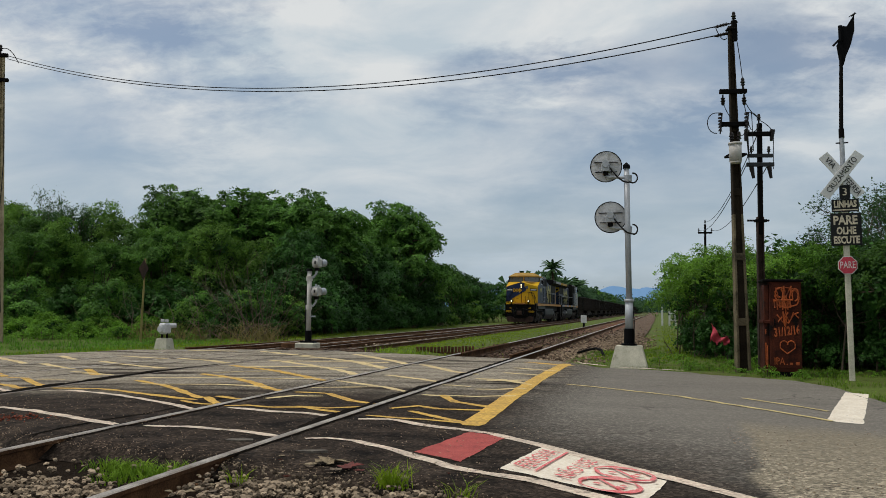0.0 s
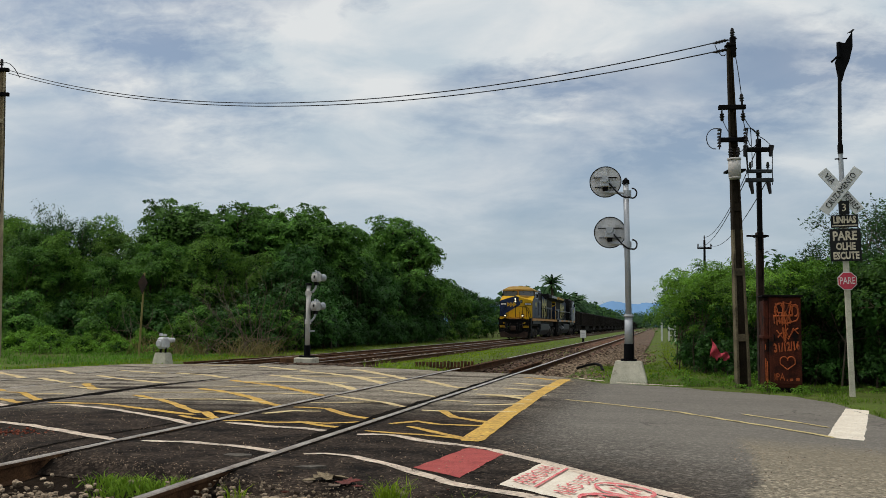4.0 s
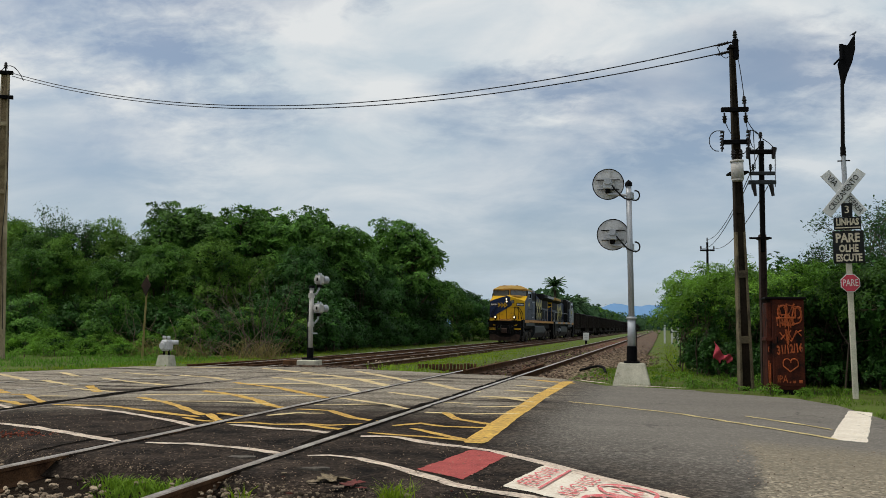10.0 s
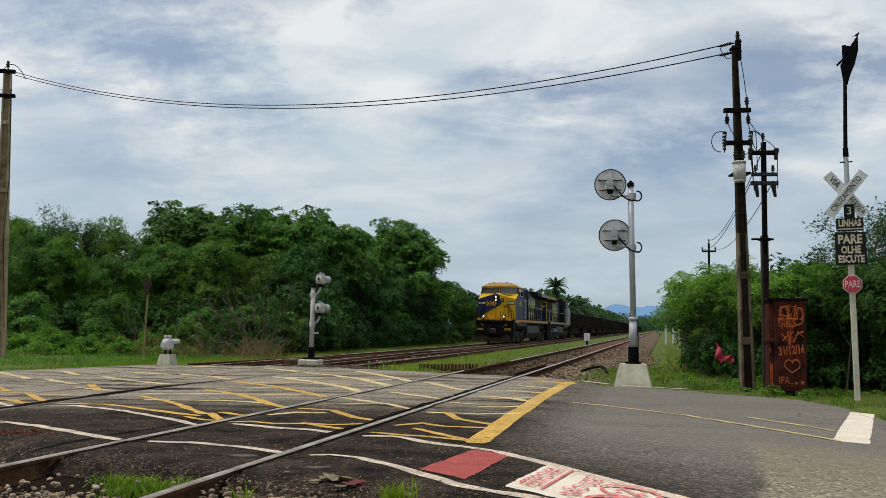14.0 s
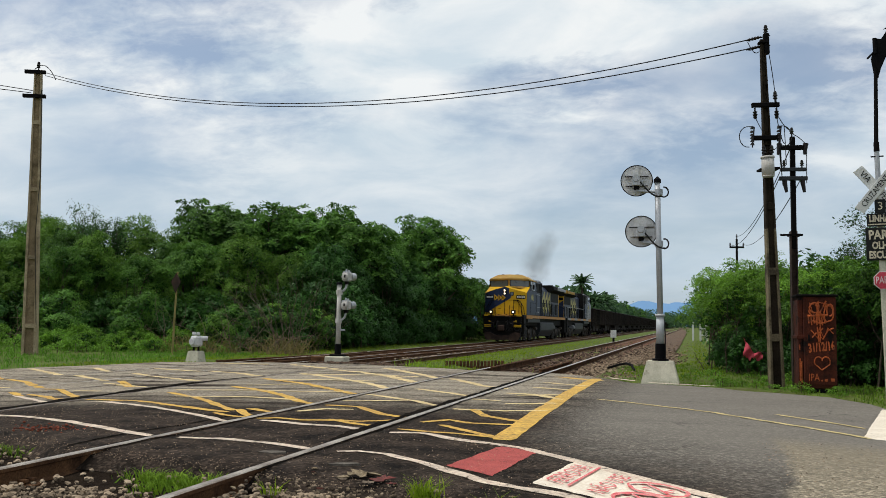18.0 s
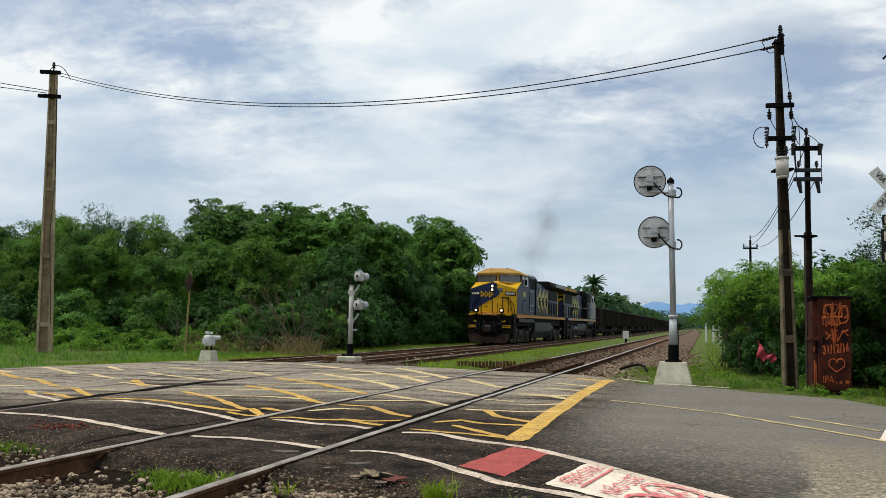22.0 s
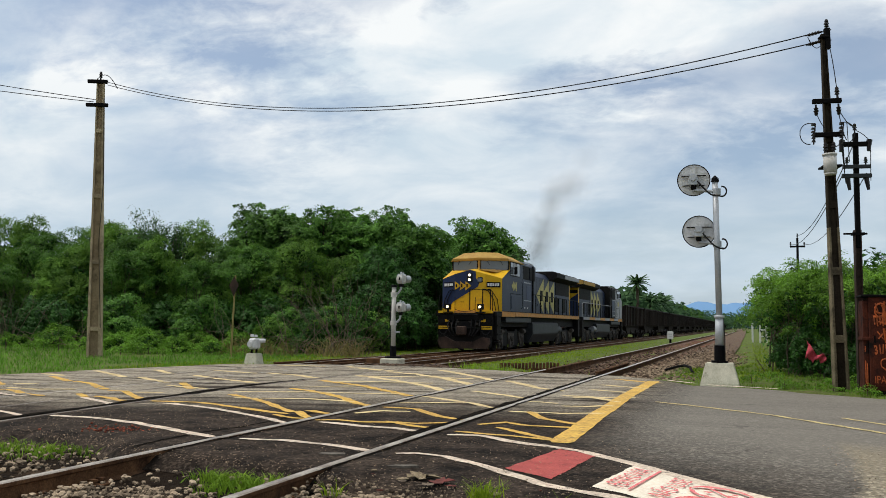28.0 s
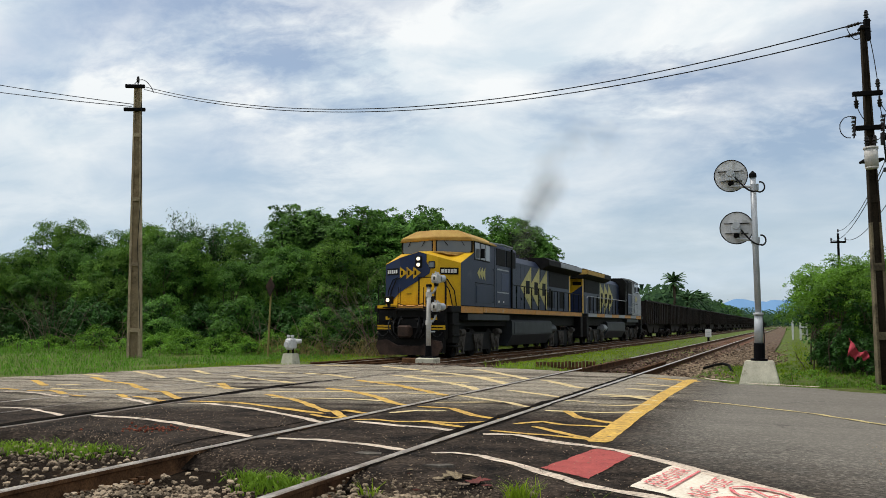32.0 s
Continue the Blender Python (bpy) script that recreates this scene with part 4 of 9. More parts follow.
    line("edge_line", ((-8.36, 9.06), (-7.30, 8.71), (-6.44, 8.25), (-5.73, 7.85), (-4.74, 7.26)), 0.11, M_PAINT_W, "worn white edge line")
    line("edge_line", ((-8.56, 11.02), (-8.09, 10.99), (-6.72, 10.13), (-5.52, 9.27), (-4.76, 8.66)), 0.11, M_PAINT_W, "worn white edge line")
    line("edge_line", ((-4.53, 8.94), (-3.97, 8.78), (-3.58, 8.78), (-3.12, 8.56)), 0.11, M_PAINT_W, "worn white edge line")
    line("edge_line", ((-4.57, 7.38), (-4.19, 7.46), (-3.68, 7.38), (-3.12, 7.12)), 0.11, M_PAINT_W, "worn white edge line")
    line("edge_line", ((-2.86, 7.09), (-2.71, 7.18), (-2.43, 7.12), (-1.87, 6.67), (-1.41, 6.19), (-1.1, 5.98)), 0.11, M_PAINT_W, "worn white edge line")
    line("edge_line", ((-2.87, 8.47), (-2.57, 8.56), (-2.21, 8.30), (-1.61, 8.01), (-1.42, 7.9)), 0.11, M_PAINT_W, "worn white edge line")
    stripe("lane_line", ((-1.3, 13.35), (0.28, 12.1), (1.44, 10.42), (1.79, 9.92)), 0.085, M_PAINT_LANE, "thin faded lane line")
    stripe("lane_line", ((1.09, 12.18), (1.55, 11.42), (1.9, 10.85)), 0.075, M_PAINT_LANE, "thin faded lane line")
    stripe("edge_line", ((-1.6, 18.9), (-1.0, 18.1)), 0.10, M_PAINT_W, W)
    stripe("edge_line", ((-0.75, 17.75), (0.5, 17.3)), 0.12, M_PAINT_W, W)
    # painted fields
    def field(name, pts, mat, label, lift):
        (a, b, c, d) = [Vector((*p, 0)) for p in pts]
        verts, faces, n = [], [], 24
        for i in range(n + 1):
            for j in range(n + 1):
                u, v = i / n, j / n
                p = (a * (1 - u) + b * u) * (1 - v) + (d * (1 - u) + c * u) * v
                if i in (0, n) or j in (0, n):
                    p += Vector((noise.noise((p.x * 9, p.y * 9, 1)), noise.noise((p.x * 9, p.y * 9, 7)), 0)) * 0.018
                z = zg(p.x) - 0.012 + 0.012 * noise.noise((p.x * 0.7, p.y * 0.7, 1)) + 0.006 * noise.noise((p.x * 3, p.y * 3, 2))
                verts.append((p.x, p.y, z + lift))
        for i in range(n):
            for j in range(n):
                faces.append((i * (n + 1) + j, i * (n + 1) + j + 1, (i + 1) * (n + 1) + j + 1, (i + 1) * (n + 1) + j))
        return part(name, quads_mesh(name, verts, faces), mat, road, label)
    field("painted_field", ((-1.80, 6.73), (-1.63, 7.95), (-1.25, 7.68), (-1.36, 6.38)), M_PAINT_R, "worn red painted patch", 0.005)
    field("painted_field", ((-1.04, 6.19), (-0.86, 7.29), (0.09, 6.07), (-0.03, 5.40)), M_PAINT_PANEL, "white painted safety panel with red warnings", 0.005)
    field("painted_field", ((2.56, 13.42), (2.84, 13.27), (2.03, 9.74), (1.73, 9.96)), M_PAINT_PANEL, "white painted stop bar", 0.005)


build_markings()


M_GROOVE = material("dark_groove_strip", (0.016, 0.0125, 0.009), 0.95, spec=0.02, second=(0.002, 0.0018, 0.0015), scale=8, fine=60, bump=0.9, bump_dist=0.015)


def build_flangeways():
    """Flat dark strips laid over the road beside the rails: groove shade and dirt in one colour."""
    def groove(xf, off, w, rag=0.6, rough=11, lift=0.008, end=99.0, start=0.0):
        x = xf(14)
        y0, y1 = max(start, lerp_at(ROAD_NEAR, x) + 0.15), min(end, lerp_at(ROAD_FAR, x) - 0.1)
        n = 6
        stripe("flangeway", tuple((xf(y0 + (y1 - y0) * i / n) + off, y0 + (y1 - y0) * i / n) for i in range(n + 1)), w, M_GROOVE, "flat dark strip for the shaded, dirty groove beside the rail", rag, lift, rough)
    groove(lambda y: rail_x(0, y, 1), -0.09, 0.12, 1.2, 4, 0.011, 99.0, 7.7)
    groove(lambda y: rail_x(0, y, -1), 0.055, 0.03)
    groove(lambda y: rail_x(1, y, 1), -0.17, 0.26, 1.1, 1.7, 0.014, 15.5)
    groove(lambda y: rail_x(1, y, 1), -0.12, 0.15, 1.2, 2.6, 0.017, 17.5)
    groove(lambda y: rail_x(1, y, 1), -0.07, 0.05, 1.3, 7, 0.012)
    groove(lambda y: rail_x(0, y, 1), 0.05, 0.03, 1.2)
    groove(lambda y: rail_x(0, y, -1), -0.06, 0.035, 1.2)
    groove(lambda y: rail_x(1, y, -1), 0.05, 0.022, 1.5)
    groove(lambda y: rail_x(2, y, 1), -0.05, 0.025, 1.5)
    groove(lambda y: rail_x(2, y, -1), 0.05, 0.025, 1.5)
    stripe("tar_seam", ((-5.12, 6.5), (-5.2, 7.5), (-5.06, 8.9), (-5.1, 10.2)), 0.05, M_GROOVE, "dark open seam in the asphalt", 1.6, 0.004, 5)


build_flangeways()


def text_mesh(body, height, mat, depth=0.002, bold=0.0):
    """Built-in lettering as a mesh, centred, its capitals that high."""
    cu = bpy.data.curves.new("lettering", "FONT")
    cu.body, cu.size, cu.extrude, cu.align_x, cu.align_y, cu.resolution_u = body, height / 0.7, depth, "CENTER", "CENTER", 2
    cu.offset = bold
    ob = bpy.data.objects.new("lettering", cu)
    me = bpy.data.meshes.new_from_object(ob)
    bpy.data.objects.remove(ob)
    bpy.data.curves.remove(cu)
    me.materials.clear()
    me.materials.append(mat)
    return me


def lettering(body, height, mat, parent, m, width=None, bold=0.0):
    me = text_mesh(body, height, mat, 0.002, bold)
    xs = [v.co.x for v in me.vertices]
    if width:
        k = width / (max(xs) - min(xs))
        for v in me.vertices:
            v.co.x *= k
    ob = part("lettering", me, mat, parent)
    ob.matrix_local = m
    return ob


def build_road_warning():
    """Red warning lettering and two struck-out rings on the white panel."""
    def flat(x, y, degrees, lift=0.009):
        return Matrix.Translation((x, y, lift)) @ Matrix.Rotation(radians(degrees), 4, "Z")
    def slanted(ob, c, across, along, lift=0.009):
        """Lays a mesh of unit axes on the road, leaning as the brush drew it."""
        for v in ob.data.vertices:
            x, y = v.co.x, v.co.y
            v.co.x, v.co.y = x * across[0] + y * along[0], x * across[1] + y * along[1]
        ob.matrix_local = Matrix.Translation((c[0], c[1], lift))
    for body, c, across, up in (("FERROVIA", (-0.83, 6.615), (0.125, 0.76), (-0.15, 0.17)), ("N\u00c3O USE", (-0.53, 6.305), (0.127, 0.70), (-0.165, 0.17))):
        ob = lettering(body, 1.0, M_LETTER_R, road, Matrix.Identity(4), 1.0)
        ys = [v.co.y for v in ob.data.vertices]
        k, mid = 1.0 / (max(ys) - min(ys)), 0.5 * (max(ys) + min(ys))
        for v in ob.data.vertices:
            v.co.y = (v.co.y - mid) * k
            v.co.z *= 0.2
        slanted(ob, c, across, up, 0.0072)
    bar = part("underline_stroke", bx(-0.43, 0.43, -0.011, 0.011, 0, 0.0008), M_LETTER_R, road)
    bar.matrix_local = flat(-0.71, 6.53, 81, 0.0068)
    for k, (x, y) in enumerate(((-0.26, 5.77), (-0.185, 6.18))):
        rng = random.Random(50 + k)
        bm = bmesh.new()
        ring, n = [], 32
        for i in range(n):
            a = 2 * math.pi * i / n
            w = rng.uniform(-0.05, 0.05) + 0.07 * math.sin(a * 2 + k)
            ring.append([bm.verts.new((math.cos(a) * (r + w * f), math.sin(a) * (r + w * f), 0.0)) for r, f in ((0.80, 1.6), (1.0, 0.4))])
        for i in range(n):
            p, q = ring[i], ring[(i + 1) % n]
            bm.faces.new((p[0], p[1], q[1], q[0]))
        ob = part("prohibition_ring", bm, M_LETTER_R, road)
        slanted(ob, (x, y), (0.20, -0.165), (0.05, 0.20), 0.0068 + 0.0006 * k)
        bar = part("strike_stroke", bx(-0.19, 0.19, -0.011, 0.011, 0, 0.0005), M_LETTER_R, road)
        bar.matrix_local = flat(x, y, -66, 0.0078)
        for dx, dy, w in ((-0.08, 0.02, 0.03), (0.07, -0.09, 0.04), (0.09, -0.03, 0.025)):
            blot = part("picture_stroke", bx(-w, w, -0.016, 0.016, 0, 0.0005), M_LETTER_R, road)
            blot.matrix_local = flat(x + dx, y + dy, -40, 0.0082)


build_road_warning()


# ---- sleepers, tie plates, loose rail ends, stones ----
def build_sleepers():
    for n, (t, c) in enumerate(zip(tracks, TRACKS)):
        y = -2.0
        k = 0
        while y < 120:
            if not any(on_road(c + s, y) for s in (-0.8, 0.8)) and k < 160:
                ob = part("sleeper", SLEEPER_MESH, M_SLEEPER, t)
                ob.matrix_local = pose(track_c(n, y) + random.uniform(-0.05, 0.05), y, zg(c) - (0.25 if y < 8 else 0.145), 0, 0, random.uniform(-1.2, 1.2))
                k += 1
            y += 0.62


build_sleepers()


def build_rail_clips():
    """Base plates with two square spikes each, at the feet of the near rails."""
    plate_bm = bx(-0.06, 0.16, -0.09, 0.09, -0.02, 0.012, 0.004)
    for sx, sy in ((0.095, -0.045), (0.095, 0.045)):
        add_tube(plate_bm, (sx, sy, 0.0), (sx, sy, 0.045), 0.014, 0.014, 5)
        add_box(plate_bm, sx - 0.045, sx + 0.022, sy - 0.02, sy + 0.02, 0.03, 0.05)
    me = bpy.data.meshes.new("rail_clip")
    plate_bm.to_mesh(me)
    plate_bm.free()
    me.materials.append(M_RAIL_SIDE)
    for s, inward in ((-0.835, 1), (0.835, -1)):
        for y in (3.1, 3.72, 4.34, 4.96, 5.55):
            for way in (inward, -inward):
                ob = part("rail_clip", me, M_RAIL_SIDE, tracks[0])
                ob.matrix_local = pose(-3.92 + s, y, -0.148, 0, 0, 0 if way > 0 else 180)


build_rail_clips()


def build_rail_guard():
    """A low row of red-rusted upright slats beside the near track, on one long sill."""
    t = thing("slatted_guard", pose(0, 0, 0), "low rusty red slatted guard beside the track", "track guard")
    part("sill", add_tube(bmesh.new(), (-6.35, 23.1, -0.12), (-4.95, 24.2, -0.12), 0.04, None, 6), M_RAIL_SIDE, t)
    for i in range(17):
        k = i / 16
        x, y = -6.3 + 1.32 * k, 23.14 + 1.04 * k
        part("slat", bx(x - 0.03, x + 0.03, y - 0.04, y + 0.04, -0.22, 0.06 + random.uniform(-0.015, 0.015), 0.006), M_RAIL_SIDE, t)


build_rail_guard()


def stones(name, spots, r0, r1, seed, mat, label):
    """Broken stones strewn over a stretch: one mesh of many small rocks."""
    rng = np.random.default_rng(seed)
    base = np.array([(1, 0, 0), (-1, 0, 0), (0, 1, 0), (0, -1, 0), (0, 0, 1), (0, 0, -1)], float)
    crumb = [(0, 2, 4), (2, 1, 4), (1, 3, 4), (3, 0, 4), (2, 0, 5), (1, 2, 5), (3, 1, 5), (0, 3, 5)]
    cube = np.array([(x, y, z) for x in (-1, 1) for y in (-1, 1) for z in (-1, 1)], float) * 0.62
    base = np.vstack([base, cube])
    # each corner of the cube joins its three axis points
    def idx(v):
        return 6 + int((v[0] > 0) * 4 + (v[1] > 0) * 2 + (v[2] > 0))
    faces = []
    for sx in (1, -1):
        for sy in (1, -1):
            for sz in (1, -1):
                c = idx((sx, sy, sz))
                ax, ay, az = (0 if sx > 0 else 1), (2 if sy > 0 else 3), (4 if sz > 0 else 5)
                for a, b in ((ax, ay), (ay, az), (az, ax)):
                    faces.append((a, b, c) if sx * sy * sz > 0 else (b, a, c))
    if r1 < 0.01:
        base, faces = base[:6], crumb
    V, Fc = [], []
    nv = len(base)
    for i, (x, y, z) in enumerate(spots):
        s = rng.uniform(r0, r1) * np.array([rng.uniform(0.8, 1.4), rng.uniform(0.7, 1.1), rng.uniform(0.5, 0.85)])
        a = rng.uniform(0, 6.28)
        p = base * (1 + rng.uniform(-0.22, 0.22, (nv, 1))) * s
        q = np.c_[p[:, 0] * math.cos(a) - p[:, 1] * math.sin(a), p[:, 0] * math.sin(a) + p[:, 1] * math.cos(a), p[:, 2]]
        V.append(q + np.array([x, y, z]))
        Fc += [(f[0] + i * nv, f[1] + i * nv, f[2] + i * nv) for f in faces]
    ob = part(name, quads_mesh(name, np.vstack(V).tolist(), Fc), mat)
    tagged(ob, label, "gravel", kind="stuff")


def build_stones():
    rng = random.Random(7)
    pts = []
    while len(pts) < 4200:
        x, y = rng.uniform(-7.6, 0.6), 7.6 - abs(rng.gauss(0, 3.0))
        edge = lerp_at(ROAD_NEAR, x)
        if y > edge + 0.12 or any(abs(x - c) < 0.09 for c in (-4.755, -3.085)):
            continue
        if y > 5.45 and -4.7 < x < -3.1 and rng.random() < 0.75 or x < -4.8 and rng.random() < 0.6 or y > edge - 0.4 and rng.random() < 0.4 or x > -3.0 and y > 5.0:
            continue
        pts.append((x, y, zg(x) - 0.13 + rng.uniform(-0.01, 0.04)))
    for _ in range(900):
        x = rng.uniform(-4.66, -3.2)
        y = rng.uniform(4.5, 5.38 + 0.12 * math.sin(x * 9))
        pts.append((x, y, zg(x) - 0.135 + rng.uniform(0.0, 0.03)))
    stones("ballast_stones", pts, 0.009, 0.027, 3, M_STONE, "grey and brown crushed stone beside the rails")
    pts = []
    while len(pts) < 3000:
        c = rng.choice(TRACKS)
        x, y = c + rng.gauss(0, 0.9), 20 + abs(rng.gauss(0, 16))
        if abs(x - c) > 2.2 or on_road(x, y) or abs(abs(x - c) - 0.835) < 0.1:
            continue
        pts.append((x, y, zg(x) - 0.15 + rng.uniform(0, 0.03)))
    for i in range(500):
        x = rng.uniform(-11.5, -7.5)
        y = lerp_at(ROAD_FAR, x) + rng.uniform(-0.1, 0.5)
        pts.append((x, y, zg(x) - 0.02))
    stones("track_stones", pts, 0.03, 0.06, 5, M_STONE_DARK, "crushed stone on the track bed")
    pts = []
    while len(pts) < 2900:
        y = 19.6 + abs(rng.gauss(0, 14))
        x = -1.9 + rng.gauss(0, 0.6 + 0.5 * smoothstep(25, 31, y))
        if on_road(x, y) or abs(x + 3.085) < 0.1 or x > -0.65 + 0.6 * smoothstep(25, 31, y) or x > -2.1 and y < 26 and rng.random() < 0.8:
            continue
        pts.append((x, y, max(ground_z(x, y), -0.15 + 0.04 * smoothstep(-2.4, -0.7, x) * (1 - smoothstep(-0.6, 0.0, x))) + rng.uniform(0.0, 0.02)))
    stones("shoulder_stones", pts, 0.02, 0.05, 12, M_STONE_TAN, "tan crushed stone on the track's shoulder")
    pts = []
    while len(pts) < 700:
        y = rng.uniform(31, 52)
        x = -9.7 + 0.02 * (y - 38) + rng.gauss(0, 0.3)
        pts.append((x, y, zg(x) - 0.13 + rng.uniform(0.0, 0.06)))
    stones("pale_stones", pts, 0.025, 0.06, 14, M_STONE, "pale crushed stone heaped between the rails")
    # crumbs of asphalt and stone strewn on the road's broken edge
    pts = []
    while len(pts) < 520:
        x = rng.uniform(-7.0, 0.2)
        y = lerp_at(ROAD_NEAR, x) + abs(rng.gauss(0, 0.28)) - 0.05
        if any(abs(x - c) < 0.07 for c in (-4.755, -3.085)):
            continue
        pts.append((x, y, zg(x) - 0.012 + rng.uniform(-0.004, 0.004)))
    for _ in range(2300):
        x = rng.uniform(-8.6, -0.9)
        y = lerp_at(ROAD_NEAR, x) + 0.05 + 3.2 * rng.random() ** 1.5
        pts.append((x, y, zg(x) - 0.008))
    stones("pebbles", [(x, lerp_at(ROAD_NEAR, x) + rng.gauss(-0.02, 0.09), zg(x) - 0.03 + rng.uniform(0, 0.02)) for x in [rng.uniform(-2.95, -0.7) for _ in range(160)]], 0.008, 0.016, 21, M_STONE, "pale pebbles along the road's broken edge")
    heap = []
    for _ in range(1700):
        x = rng.uniform(-2.98, -0.75)
        if x < -2.3 and rng.random() < (-2.3 - x) * 1.3:
            continue
        y = lerp_at(ROAD_NEAR, x) - 0.07 + 0.05 * math.sin(x * 8) - 0.75 * rng.random() ** 1.3
        heap.append((x, y, zg(x) - 0.07 + rng.uniform(-0.015, 0.035)))
    stones("heaped_stones", heap, 0.010, 0.027, 23, M_STONE, "pale crushed stone heaped along the road's broken edge")
    for _ in range(800):
        x, y = rng.uniform(0.65, 2.6), rng.uniform(4.6, 9.3)
        pts.append((x, y, -0.008))
    stones("loose_grit", pts, 0.003, 0.0075, 9, M_STONE_TAN, "loose grit on the road's broken edge")
    pts = [(-6.24 + rng.gauss(0, 0.22), 7.68 + rng.gauss(0, 0.13), zg(-6.2) - 0.004) for _ in range(85)]
    stones("brick_crumbs", pts, 0.006, 0.018, 10, M_BRICK, "crumbled red brick strewn on the asphalt")


build_stones()


def build_near_bed():
    """Bare gritty earth and crushed stone beside the road, where the near track leaves the asphalt."""
    verts, faces = [], []
    nx, ny = 60, 60
    for i in range(nx + 1):
        x = -8.4 + 9.2 * i / nx
        top = lerp_at(ROAD_NEAR, x) + 0.25
        for j in range(ny + 1):
            y = -6 + (top + 6) * j / ny
            verts.append((x, y, zg(x) - 0.145 + 0.025 * noise.noise((x * 2, y * 2, 6)) - (0.06 if i in (0, nx) else 0)))
    for i in range(nx):
        for j in range(ny):
            a = i * (ny + 1) + j
            faces.append((a, a + ny + 1, a + ny + 2, a + 1))
    ob = part("gravel_bed", quads_mesh("gravel_bed", verts, faces), M_EARTH, smooth=True)
    tagged(ob, "oily black-brown earth and grit beside the road", "ground", kind="structure")


build_near_bed()


def build_turnout():
    """Crossover rails between the far and the middle track, and stub rails at the road's edge."""
    t = thing("turnout", pose(0, 0, 0), "rusty crossover rails between two tracks behind the signal", "railway turnout", kind="structure")
    for s in (-0.835, 0.835):
        part("rail", rail_mesh(lambda y, s=s: -12.6 + s + 2.67 * smoothstep(20, 58, y), 26, 57, 0.6, 0.008, M_RAIL_SIDE), M_RAIL_SIDE, t)
    for s in (-0.835, 0.835):
        part("rail", rail_mesh(lambda y, s=s: -12.6 + s - 1.6 * smoothstep(36, 14, y), 24.9, 36, 0.6, 0.006, M_RAIL_SIDE), M_RAIL_SIDE, t)
    for s in (-0.5, 0.5):
        part("guard_rail", rail_mesh(lambda y, s=s: -11.3 + s * 1.4, 30, 38, 0.5, 0.004, M_RAIL_SIDE), M_RAIL_SIDE, t, "short rusty check rail")
    part("guard_rail", rail_mesh(lambda y: -3.92 - 0.64, 20.9, 27.5, 0.5, 0.05, M_RAIL_SIDE), M_RAIL_SIDE, t, "short rusty check rail")
    part("guard_rail", rail_mesh(lambda y: -3.92 + 0.62, 20.4, 26.0, 0.5, 0.05, M_RAIL_SIDE), M_RAIL_SIDE, t, "short rusty check rail")


build_turnout()


